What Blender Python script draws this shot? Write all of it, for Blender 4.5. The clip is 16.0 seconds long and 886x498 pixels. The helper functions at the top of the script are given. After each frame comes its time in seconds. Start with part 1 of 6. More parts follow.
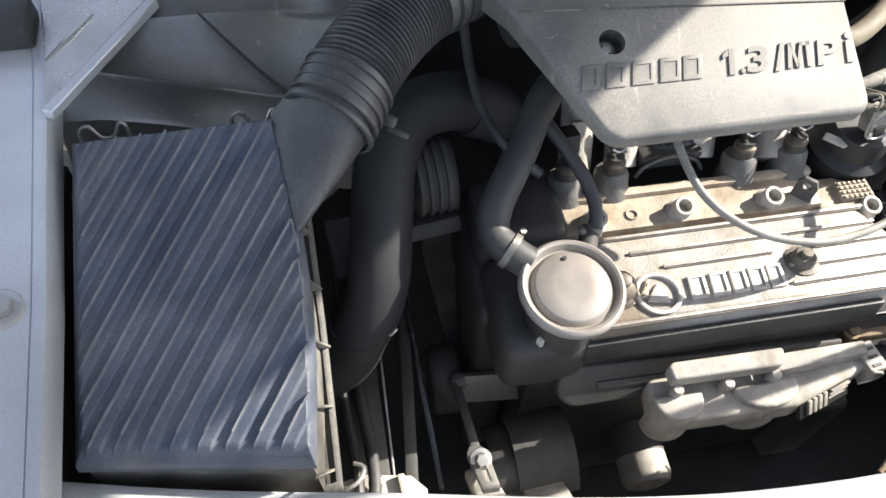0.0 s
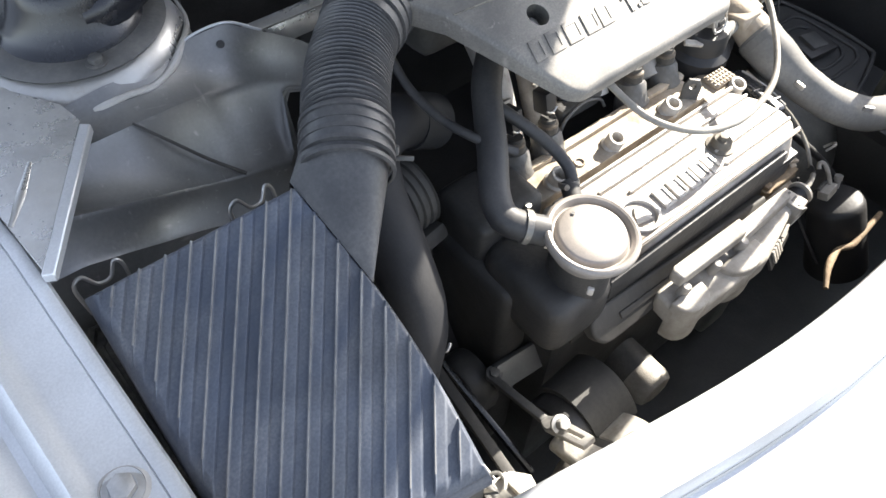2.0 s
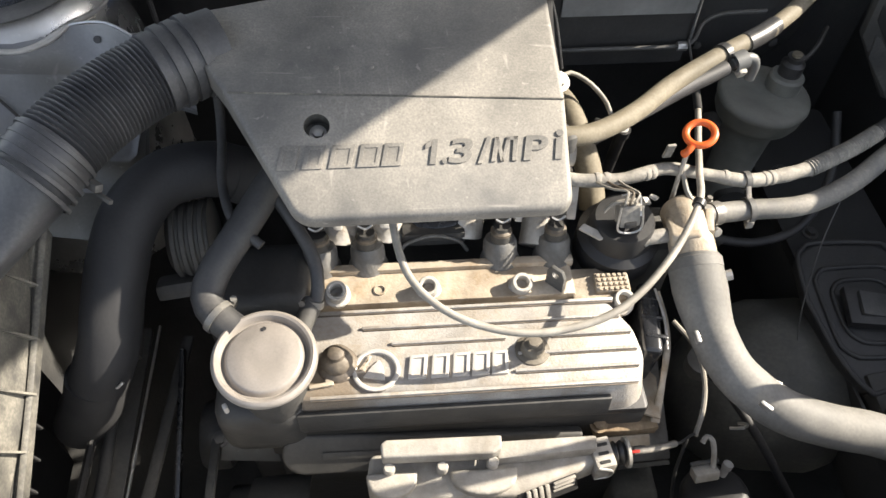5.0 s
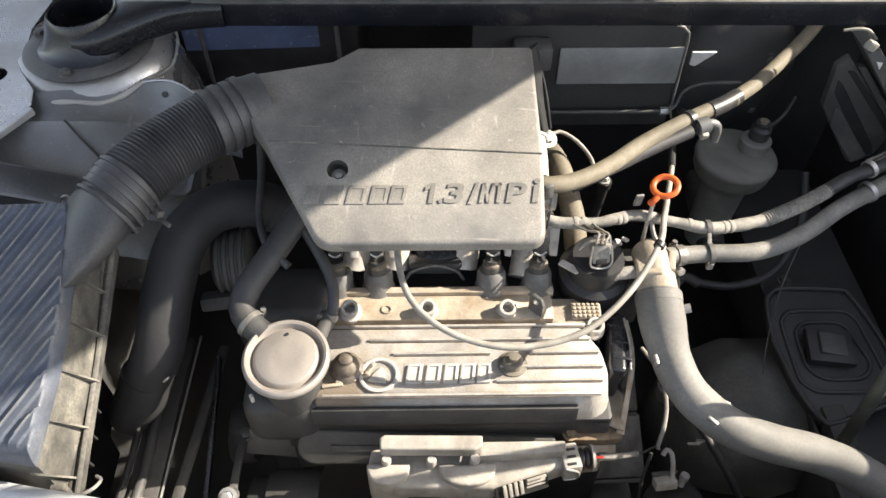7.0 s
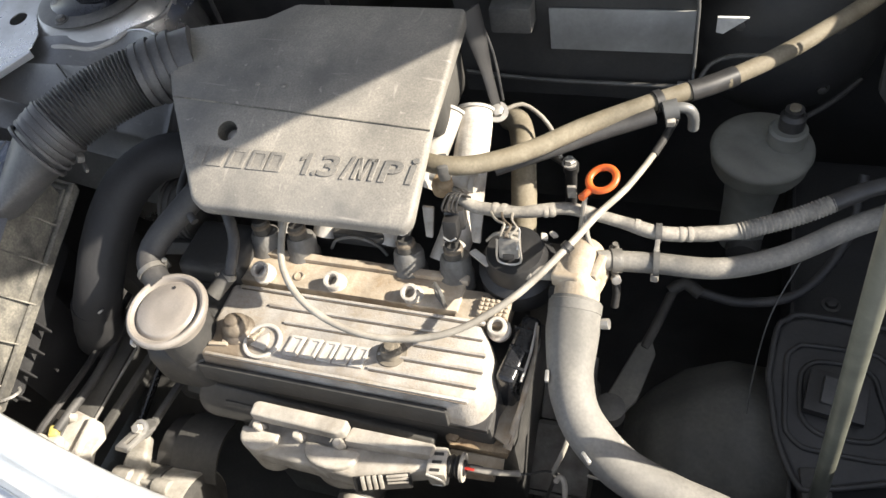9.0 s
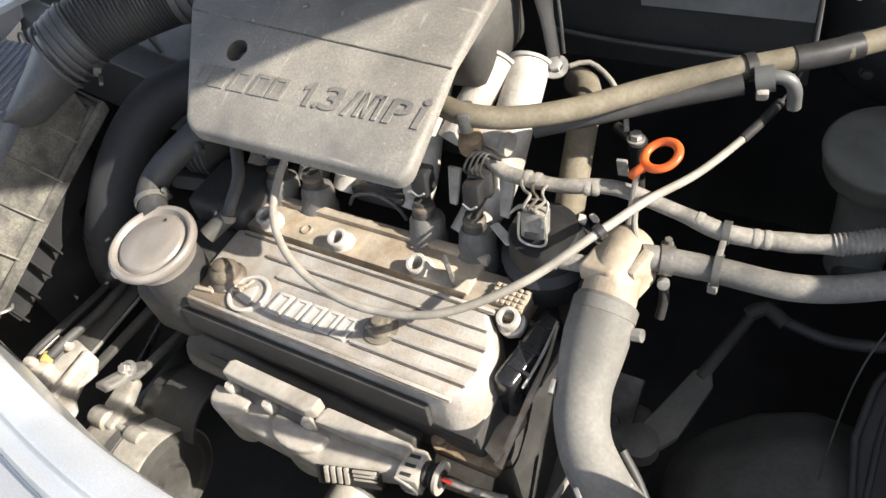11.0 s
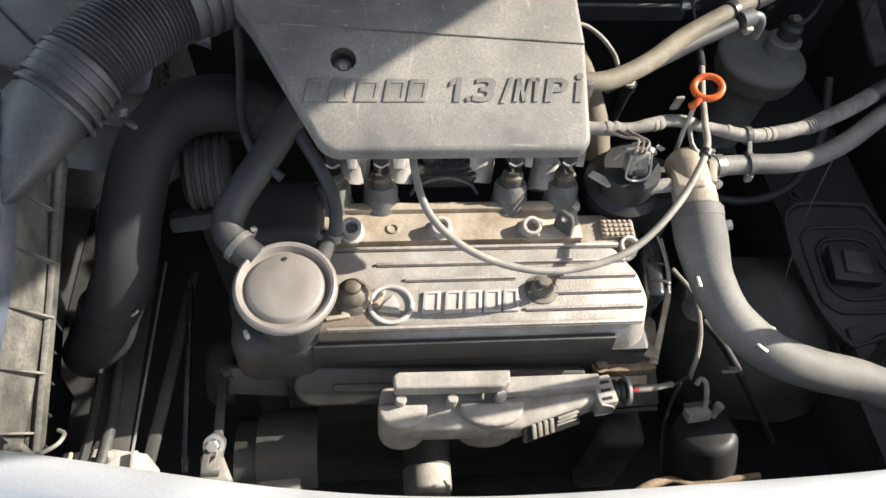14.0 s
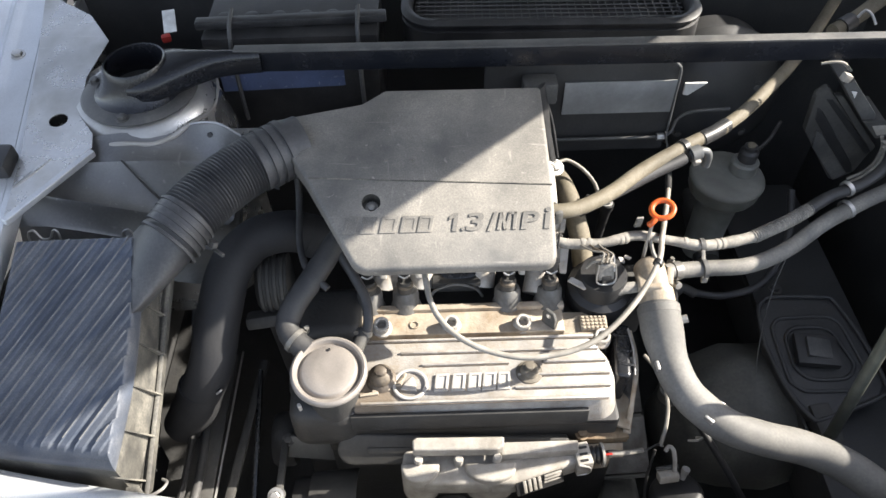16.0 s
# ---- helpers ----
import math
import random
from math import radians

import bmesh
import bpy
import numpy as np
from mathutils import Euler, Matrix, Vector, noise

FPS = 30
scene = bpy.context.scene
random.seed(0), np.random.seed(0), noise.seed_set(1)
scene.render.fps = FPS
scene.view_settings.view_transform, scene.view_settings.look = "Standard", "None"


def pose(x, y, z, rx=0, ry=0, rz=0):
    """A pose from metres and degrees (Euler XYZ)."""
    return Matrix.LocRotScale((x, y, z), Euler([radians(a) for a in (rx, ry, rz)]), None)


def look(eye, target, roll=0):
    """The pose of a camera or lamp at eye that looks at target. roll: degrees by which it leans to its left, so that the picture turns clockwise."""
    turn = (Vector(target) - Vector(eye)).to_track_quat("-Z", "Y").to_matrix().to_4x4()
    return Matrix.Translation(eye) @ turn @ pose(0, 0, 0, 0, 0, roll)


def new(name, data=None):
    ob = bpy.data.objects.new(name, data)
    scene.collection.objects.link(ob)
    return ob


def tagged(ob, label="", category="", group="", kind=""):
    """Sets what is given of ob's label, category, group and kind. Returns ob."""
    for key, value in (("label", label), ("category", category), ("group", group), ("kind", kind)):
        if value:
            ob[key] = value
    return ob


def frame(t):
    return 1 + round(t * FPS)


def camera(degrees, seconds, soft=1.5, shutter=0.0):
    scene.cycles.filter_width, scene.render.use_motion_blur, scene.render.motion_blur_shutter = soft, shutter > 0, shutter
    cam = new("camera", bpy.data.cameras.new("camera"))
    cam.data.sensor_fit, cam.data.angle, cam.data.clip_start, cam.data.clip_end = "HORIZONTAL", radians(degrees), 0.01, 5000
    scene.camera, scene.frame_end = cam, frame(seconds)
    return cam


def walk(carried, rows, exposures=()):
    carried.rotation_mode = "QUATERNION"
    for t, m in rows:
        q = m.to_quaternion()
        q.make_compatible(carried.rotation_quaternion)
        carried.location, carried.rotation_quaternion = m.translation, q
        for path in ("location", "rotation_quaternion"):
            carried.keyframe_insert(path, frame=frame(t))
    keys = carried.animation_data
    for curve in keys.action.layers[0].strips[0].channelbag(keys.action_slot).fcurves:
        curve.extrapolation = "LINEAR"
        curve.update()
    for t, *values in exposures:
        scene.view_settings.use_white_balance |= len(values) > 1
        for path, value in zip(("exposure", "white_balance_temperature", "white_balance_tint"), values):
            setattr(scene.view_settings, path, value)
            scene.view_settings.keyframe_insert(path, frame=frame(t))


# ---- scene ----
cam = camera(61.1, 16.0)
PATH = [
    (0, (-0.024, -0.016, 1.338), (0.012, 1.106, -0.317), -2.3),
    (0.5, (-0.13, 0.016, 1.338), (0.232, 1.027, -0.349), -0.7),
    (1, (-0.214, 0.022, 1.34), (0.332, 0.988, -0.324), -0.8),
    (1.5, (-0.229, 0.041, 1.347), (0.341, 1.005, -0.31), -1.1),
    (2, (-0.23, 0.025, 1.349), (0.378, 1.02, -0.275), -1.7),
    (2.5, (-0.161, 0.015, 1.359), (0.377, 1.05, -0.265), -3.7),
    (3, (0.002, 0.005, 1.36), (0.314, 1.101, -0.283), -1.9),
    (3.5, (0.064, -0.007, 1.366), (0.237, 1.127, -0.272), -3.9),
    (4, (0.125, -0.034, 1.377), (0.202, 1.116, -0.258), -3.7),
    (4.5, (0.217, -0.026, 1.374), (0.18, 1.139, -0.251), -5.3),
    (4.7, (0.25, -0.014, 1.357), (0.175, 1.178, -0.247), -4.2),
    (6.8, (0.324, -0.096, 1.436), (0.091, 1.206, -0.064), -4.8),
    (7, (0.323, -0.112, 1.444), (0.114, 1.211, -0.041), -4.4),
    (7.5, (0.362, -0.155, 1.449), (0.109, 1.19, -0.01), -7.4),
    (8, (0.452, -0.095, 1.42), (0.111, 1.18, -0.083), -11.1),
    (8.5, (0.595, 0.0, 1.387), (-0.064, 1.116, -0.137), -15.7),
    (9, (0.655, 0.039, 1.378), (-0.153, 1.094, -0.117), -18.9),
    (9.2, (0.676, 0.056, 1.375), (-0.19, 1.088, -0.103), -18.5),
    (11.3, (0.695, 0.131, 1.238), (-0.403, 1.02, -0.178), -20.5),
    (11.5, (0.679, 0.122, 1.252), (-0.364, 1.032, -0.191), -19.1),
    (12, (0.62, 0.104, 1.284), (-0.254, 1.056, -0.243), -17.9),
    (12.5, (0.478, 0.059, 1.289), (-0.037, 1.139, -0.313), -13.5),
    (13, (0.404, 0.017, 1.321), (0.088, 1.104, -0.328), -5.9),
    (13.5, (0.362, 0.007, 1.329), (0.061, 1.098, -0.32), -4.0),
    (14, (0.227, -0.05, 1.354), (0.213, 1.12, -0.268), 1.8),
    (14.5, (0.24, -0.099, 1.424), (0.162, 1.18, -0.111), -0.7),
    (15, (0.27, -0.106, 1.448), (0.129, 1.224, -0.04), -3.6),
    (15.5, (0.297, -0.123, 1.486), (0.141, 1.188, -0.016), -3.6),
    (16, (0.308, -0.164, 1.531), (0.095, 1.169, 0.056), -5.6),
]
LEVEL = pose(0, 0, 0, 0, -3, -6.5)
LIGHT = [(0.0, 1.57, 6640, 10), (0.5, 1.93, 6620, 10), (1.0, 2.13, 6640, 10), (2.0, 2.15, 6740, 10), (3.5, 1.77, 6980, 10), (7.0, 1.63, 7120, 10), (9.0, 1.60, 7090, 10), (11.5, 1.27, 6840, 10), (13.0, 1.25, 6860, 10), (14.5, 1.30, 6700, 10), (15.2, 1.50, 6660, 10), (16.0, 1.70, 6690, 10)]
walk(cam, [(t, LEVEL @ look(eye, target, roll)) for t, eye, target, roll in PATH], LIGHT)

# ---- light ----
SUN_AZ, SUN_EL = 9.5, 32.5
sun_dir = Vector((math.cos(radians(SUN_EL)) * math.cos(radians(SUN_AZ)), math.cos(radians(SUN_EL)) * math.sin(radians(SUN_AZ)), math.sin(radians(SUN_EL))))
world = bpy.data.worlds.new("sky")
scene.world = world
world.use_nodes = True
sky = world.node_tree.nodes.new("ShaderNodeTexSky")
sky.sky_type, sky.sun_disc = "NISHITA", False
sky.sun_elevation, sky.sun_rotation = radians(SUN_EL), radians(90 - SUN_AZ)
sky.air_density, sky.dust_density, sky.ozone_density = 0.7, 0.9, 0.5
back = world.node_tree.nodes["Background"]
soft_sky = world.node_tree.nodes.new("ShaderNodeHueSaturation")
soft_sky.inputs["Saturation"].default_value = 0.62
world.node_tree.links.new(sky.outputs[0], soft_sky.inputs["Color"])
world.node_tree.links.new(soft_sky.outputs[0], back.inputs[0])
back.inputs[1].default_value = 0.14
sun = new("sun", bpy.data.lights.new("sun", "SUN"))
sun.data.energy, sun.data.angle, sun.data.color = 5.0, radians(0.53), (1.0, 0.95, 0.87)
sun.matrix_world = look(sun_dir * 6, (0, 0, 0))


# ---- materials ----
def material(name, base, rough=0.5, metal=0.0, dust=None, amount=0.4, patch=22.0, grain=420.0, bump=0.15, spec=0.5, coat=0.0, streak=None, vary=0.0, scuff=None, turn=0.0):
    """A surface with patches of dust or wear and a fine grain. dust: its colour; amount: how much of it; streak: stretch of the patches along x, y, z; scuff: colour of thin scratches and specks."""
    m = bpy.data.materials.new(name)
    m.use_nodes = True
    nt = m.node_tree
    b = nt.nodes["Principled BSDF"]
    tc = nt.nodes.new("ShaderNodeTexCoord")
    mp = nt.nodes.new("ShaderNodeMapping")
    nt.links.new(tc.outputs["Object"], mp.inputs[0])
    if streak:
        mp.vector_type = "TEXTURE"
        mp.inputs["Scale"].default_value, mp.inputs["Rotation"].default_value = streak, (0, 0, radians(turn))
    big = nt.nodes.new("ShaderNodeTexNoise")
    big.inputs["Scale"].default_value, big.inputs["Detail"].default_value, big.inputs["Roughness"].default_value = patch, 6.0, 0.62
    nt.links.new(mp.outputs[0], big.inputs["Vector"])
    fine = nt.nodes.new("ShaderNodeTexNoise")
    fine.inputs["Scale"].default_value, fine.inputs["Detail"].default_value = grain, 3.0
    nt.links.new(tc.outputs["Object"], fine.inputs["Vector"])
    ramp = nt.nodes.new("ShaderNodeMapRange")
    ramp.inputs[1].default_value, ramp.inputs[2].default_value = 0.36, 0.68
    ramp.inputs[3].default_value, ramp.inputs[4].default_value = 0.0, 1.0
    nt.links.new(big.outputs[0], ramp.inputs[0])
    fr = nt.nodes.new("ShaderNodeMapRange")
    fr.inputs[1].default_value, fr.inputs[2].default_value = 0.3, 0.7
    fr.inputs[3].default_value, fr.inputs[4].default_value = 0.72, 1.25
    nt.links.new(fine.outputs[0], fr.inputs[0])
    mul = nt.nodes.new("ShaderNodeMath")
    mul.operation = "MULTIPLY"
    nt.links.new(ramp.outputs[0], mul.inputs[0])
    mul.inputs[1].default_value = amount
    mul2 = nt.nodes.new("ShaderNodeMath")
    mul2.operation, mul2.use_clamp = "MULTIPLY", True
    nt.links.new(mul.outputs[0], mul2.inputs[0])
    nt.links.new(fr.outputs[0], mul2.inputs[1])
    mix = nt.nodes.new("ShaderNodeMix")
    mix.data_type = "RGBA"
    mix.inputs["A"].default_value = (*base, 1)
    mix.inputs["B"].default_value = (*(dust or [c * 0.7 for c in base]), 1)
    nt.links.new(mul2.outputs[0], mix.inputs["Factor"])
    tone = nt.nodes.new("ShaderNodeMix")
    tone.data_type, tone.blend_type = "RGBA", "MULTIPLY"
    tone.inputs["Factor"].default_value = 0.28
    nt.links.new(mix.outputs["Result"], tone.inputs["A"])
    nt.links.new(fr.outputs[0], tone.inputs["B"])
    last = tone.outputs["Result"]
    wide = nt.nodes.new("ShaderNodeTexNoise")
    wide.inputs["Scale"].default_value, wide.inputs["Detail"].default_value, wide.inputs["Distortion"].default_value = patch * 0.37, 3.0, 0.8
    nt.links.new(tc.outputs["Object"], wide.inputs["Vector"])
    wr = nt.nodes.new("ShaderNodeMapRange")
    wr.inputs[1].default_value, wr.inputs[2].default_value, wr.inputs[3].default_value, wr.inputs[4].default_value = 0.35, 0.65, 0.70, 1.12
    nt.links.new(wide.outputs[0], wr.inputs[0])
    wm = nt.nodes.new("ShaderNodeMix")
    wm.data_type, wm.blend_type = "RGBA", "MULTIPLY"
    wm.inputs["Factor"].default_value = 1.0
    nt.links.new(last, wm.inputs["A"])
    nt.links.new(wr.outputs[0], wm.inputs["B"])
    last = wm.outputs["Result"]
    if scuff:
        for stretch, scale, lo in (((0.5, 6.0, 3.0), 26.0, 0.72), ((5.0, 0.6, 3.0), 22.0, 0.735), ((1.0, 1.0, 1.0), 130.0, 0.72)):
            sm = nt.nodes.new("ShaderNodeMapping")
            sm.inputs["Scale"].default_value = stretch
            sm.inputs["Rotation"].default_value = (0.2, 0.1, 0.5)
            nt.links.new(tc.outputs["Object"], sm.inputs[0])
            sn = nt.nodes.new("ShaderNodeTexNoise")
            sn.inputs["Scale"].default_value, sn.inputs["Detail"].default_value, sn.inputs["Distortion"].default_value = scale, 4.0, 0.4
            nt.links.new(sm.outputs[0], sn.inputs["Vector"])
            sr = nt.nodes.new("ShaderNodeMapRange")
            sr.inputs[1].default_value, sr.inputs[2].default_value, sr.inputs[3].default_value, sr.inputs[4].default_value = lo - 0.06, lo + 0.06, 0.0, 0.6
            nt.links.new(sn.outputs[0], sr.inputs[0])
            sx = nt.nodes.new("ShaderNodeMix")
            sx.data_type = "RGBA"
            sx.inputs["B"].default_value = (*scuff, 1)
            nt.links.new(sr.outputs[0], sx.inputs["Factor"])
            nt.links.new(last, sx.inputs["A"])
            last = sx.outputs["Result"]
    if vary:
        info = nt.nodes.new("ShaderNodeObjectInfo")
        hv = nt.nodes.new("ShaderNodeHueSaturation")
        vr = nt.nodes.new("ShaderNodeMapRange")
        vr.inputs[3].default_value, vr.inputs[4].default_value = 1 - vary, 1 + vary
        nt.links.new(info.outputs["Random"], vr.inputs[0])
        nt.links.new(vr.outputs[0], hv.inputs["Value"])
        nt.links.new(last, hv.inputs["Color"])
        last = hv.outputs[0]
    nt.links.new(last, b.inputs["Base Color"])
    rr = nt.nodes.new("ShaderNodeMapRange")
    rr.inputs[3].default_value, rr.inputs[4].default_value = rough, min(1.0, rough + 0.35 * (amount + 0.2))
    nt.links.new(mul2.outputs[0], rr.inputs[0])
    nt.links.new(rr.outputs[0], b.inputs["Roughness"])
    if metal:
        mr = nt.nodes.new("ShaderNodeMapRange")
        mr.inputs[3].default_value, mr.inputs[4].default_value = metal, metal * 0.25
        nt.links.new(mul2.outputs[0], mr.inputs[0])
        nt.links.new(mr.outputs[0], b.inputs["Metallic"])
    b.inputs["Specular IOR Level"].default_value = spec
    b.inputs["Coat Weight"].default_value = coat
    b.inputs["Coat Roughness"].default_value = 0.12
    if bump:
        bp = nt.nodes.new("ShaderNodeBump")
        bp.inputs["Strength"].default_value, bp.inputs["Distance"].default_value = bump, 0.001
        add = nt.nodes.new("ShaderNodeMath")
        nt.links.new(fine.outputs[0], add.inputs[0])
        nt.links.new(big.outputs[0], add.inputs[1])
        nt.links.new(add.outputs[0], bp.inputs["Height"])
        nt.links.new(bp.outputs[0], b.inputs["Normal"])
    return m


DUST = (0.34, 0.30, 0.245)
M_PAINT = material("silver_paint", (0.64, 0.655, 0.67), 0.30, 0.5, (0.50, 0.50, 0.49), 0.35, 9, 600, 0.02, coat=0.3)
M_INNER = material("dusty_silver_paint", (0.58, 0.577, 0.565), 0.22, 0.85, (0.31, 0.295, 0.265), 0.7, 13, 300, 0.06, scuff=(0.60, 0.59, 0.56))
M_SEALER = material("grey_sealer", (0.42, 0.41, 0.39), 0.6, 0, DUST, 0.5, 30, 250, 0.3)
M_LID = material("black_plastic_lid", (0.062, 0.076, 0.106), 0.40, 0, (0.27, 0.268, 0.262), 0.45, 24, 500, 0.05, spec=0.45, streak=(1.0, 5.0, 1), turn=-52)
# Pale colour that draws the sky's reflection along the lid ribs.
M_CREST = material("pale_sky_glint", (0.21, 0.207, 0.20), 0.4, 0, (0.10, 0.10, 0.105), 0.9, 45, 500, 0.05)
M_BASE = material("dusty_black_plastic", (0.060, 0.059, 0.056), 0.5, 0, (0.255, 0.238, 0.20), 0.74, 24, 380, 0.1, spec=0.35)
M_COVER = material("dusty_grey_plastic", (0.130, 0.126, 0.119), 0.42, 0, (0.32, 0.297, 0.260), 0.85, 8, 520, 0.08, spec=0.4, scuff=(0.37, 0.345, 0.31))
M_ALU = material("dirty_cast_aluminium", (0.62, 0.60, 0.57), 0.42, 0.35, (0.36, 0.31, 0.25), 0.6, 26, 420, 0.25)
M_ALUTAN = material("stained_cast_aluminium", (0.47, 0.41, 0.33), 0.55, 0.2, (0.25, 0.18, 0.11), 0.75, 38, 350, 0.45)
M_RUNNER = material("pale_cast_aluminium", (0.56, 0.535, 0.495), 0.5, 0.2, (0.27, 0.225, 0.175), 0.65, 48, 300, 0.5)
M_ALTCASE = material("grubby_cast_aluminium", (0.36, 0.345, 0.31), 0.5, 0.25, (0.19, 0.165, 0.135), 0.7, 60, 320, 0.45)
M_CAP = material("worn_beige_enamel", (0.29, 0.262, 0.236), 0.36, 0.25, (0.23, 0.205, 0.18), 0.6, 30, 500, 0.05)
M_RUBBER = material("dusty_black_rubber", (0.030, 0.030, 0.032), 0.5, 0, (0.085, 0.081, 0.075), 0.6, 26, 350, 0.1)
M_DUCT = material("black_duct_rubber", (0.043, 0.044, 0.048), 0.38, 0, (0.135, 0.132, 0.13), 0.6, 14, 350, 0.06)
M_HOSE = material("dusty_coolant_hose", (0.13, 0.127, 0.12), 0.5, 0, (0.29, 0.27, 0.235), 0.85, 24, 350, 0.12)
M_RADHOSE = material("dusty_grey_rubber_hose", (0.145, 0.141, 0.132), 0.62, 0, (0.24, 0.228, 0.204), 0.5, 20, 300, 0.1, spec=0.3)
M_TAN = material("tan_hose", (0.135, 0.115, 0.080), 0.62, 0, (0.235, 0.208, 0.16), 0.7, 30, 350, 0.14, spec=0.35)
M_PALE = material("pale_cable_jacket", (0.29, 0.27, 0.235), 0.5, 0, (0.20, 0.18, 0.15), 0.6, 60, 350, 0.1)
M_TAPE = material("dusty_wrapped_loom", (0.17, 0.16, 0.145), 0.65, 0, (0.36, 0.335, 0.29), 0.8, 55, 300, 0.35)
M_BLACK = material("black_plastic", (0.023, 0.023, 0.024), 0.38, 0, (0.08, 0.075, 0.07), 0.4, 30, 400, 0.08)
M_GLOSS = material("black_enamel", (0.012, 0.013, 0.016), 0.2, 0, (0.05, 0.05, 0.05), 0.4, 18, 300, 0.02, coat=0.2)
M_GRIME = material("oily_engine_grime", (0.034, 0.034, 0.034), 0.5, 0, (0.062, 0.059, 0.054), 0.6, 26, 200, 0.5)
M_CASE = material("dusty_dark_casting", (0.045, 0.044, 0.042), 0.6, 0.1, (0.10, 0.095, 0.085), 0.6, 14, 200, 0.3)
M_GEAR = material("grey_gearbox_casting", (0.095, 0.095, 0.089), 0.6, 0.1, (0.165, 0.16, 0.14), 0.75, 16, 200, 0.35)
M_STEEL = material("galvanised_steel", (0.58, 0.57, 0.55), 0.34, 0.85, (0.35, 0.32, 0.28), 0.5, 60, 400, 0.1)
M_BAND = material("dulled_clamp_steel", (0.25, 0.24, 0.22), 0.36, 0.6, (0.13, 0.12, 0.105), 0.6, 90, 400, 0.3)
M_IRON = material("dusty_dark_steel", (0.09, 0.09, 0.089), 0.5, 0.3, (0.17, 0.162, 0.148), 0.6, 20, 260, 0.2)
M_RUST = material("rusty_brown_metal", (0.20, 0.135, 0.08), 0.75, 0.1, (0.34, 0.27, 0.18), 0.7, 60, 300, 0.5)
M_NUT = material("oily_brown_metal", (0.10, 0.082, 0.066), 0.5, 0.2, (0.2, 0.165, 0.12), 0.6, 60, 300, 0.3)
M_COIL = material("dusty_beige_plastic", (0.40, 0.375, 0.335), 0.55, 0, (0.24, 0.215, 0.18), 0.8, 40, 420, 0.4)
M_ORANGE = material("orange_plastic", (0.72, 0.13, 0.025), 0.35, 0, (0.5, 0.12, 0.04), 0.4, 80, 300, 0.03)
M_RESV = material("greyed_translucent_plastic", (0.19, 0.195, 0.175), 0.45, 0, (0.13, 0.126, 0.11), 0.6, 24, 300, 0.06)
M_BATT = material("scratched_blue_label", (0.13, 0.17, 0.30), 0.35, 0, (0.09, 0.10, 0.15), 0.5, 24, 300, 0.03, scuff=(0.62, 0.63, 0.66))
M_BLUE = material("blue_print", (0.04, 0.07, 0.42), 0.45, 0, (0.1, 0.12, 0.35), 0.3, 60, 300, 0)
M_WHITE = material("white_tag", (0.75, 0.75, 0.73), 0.5, 0, (0.5, 0.5, 0.48), 0.4, 60, 300, 0)
M_RED = material("red_insulation", (0.5, 0.03, 0.02), 0.5, 0, (0.3, 0.05, 0.04), 0.3, 60, 300, 0)
M_YELLOW = material("yellowed_plastic", (0.55, 0.46, 0.15), 0.5, 0, (0.4, 0.33, 0.15), 0.4, 60, 300, 0)
# M_INNER's silver again, darkened in place of the panel's dark reflections.
M_WING = material("darkened_silver_paint", (0.235, 0.237, 0.238), 0.32, 0.6, (0.15, 0.147, 0.137), 0.6, 13, 300, 0.05, scuff=(0.36, 0.355, 0.34))
M_STRIP = material("grey_foil_strip", (0.34, 0.345, 0.34), 0.45, 0.2, (0.22, 0.22, 0.21), 0.6, 20, 240, 0.1)
M_PRESS = material("black_pressed_steel", (0.010, 0.0115, 0.016), 0.22, 0, (0.03, 0.03, 0.03), 0.35, 18, 300, 0.03)
M_SHEET = material("dark_sheet_and_shade", (0.041, 0.041, 0.042), 0.5, 0, (0.07, 0.068, 0.062), 0.5, 14, 240, 0.25)
M_FOIL = material("dull_grey_foil", (0.15, 0.154, 0.154), 0.45, 0.3, (0.10, 0.098, 0.093), 0.6, 20, 240, 0.1, scuff=(0.20, 0.20, 0.20))
M_WARM = material("dull_black_hose", (0.024, 0.024, 0.026), 0.6, 0, (0.044, 0.044, 0.044), 0.6, 20, 300, 0.12, spec=0.35)
M_ROD = material("dull_olive_steel", (0.16, 0.165, 0.135), 0.36, 0.3, (0.055, 0.056, 0.048), 0.5, 30, 300, 0.08)
M_TANCAST = material("stained_tan_casting", (0.17, 0.15, 0.12), 0.55, 0.1, (0.10, 0.083, 0.06), 0.7, 50, 300, 0.35)
M_STUB = material("grey_cast_port", (0.16, 0.158, 0.152), 0.55, 0.2, (0.10, 0.09, 0.076), 0.75, 60, 300, 0.5)
M_PLUG = material("black_sensor_plastic", (0.016, 0.016, 0.0175), 0.5, 0, (0.030, 0.029, 0.027), 0.5, 40, 300, 0.15)
M_GROUND = material("asphalt", (0.05, 0.05, 0.05), 0.85, 0, (0.075, 0.07, 0.065), 0.6, 3, 160, 0.6)


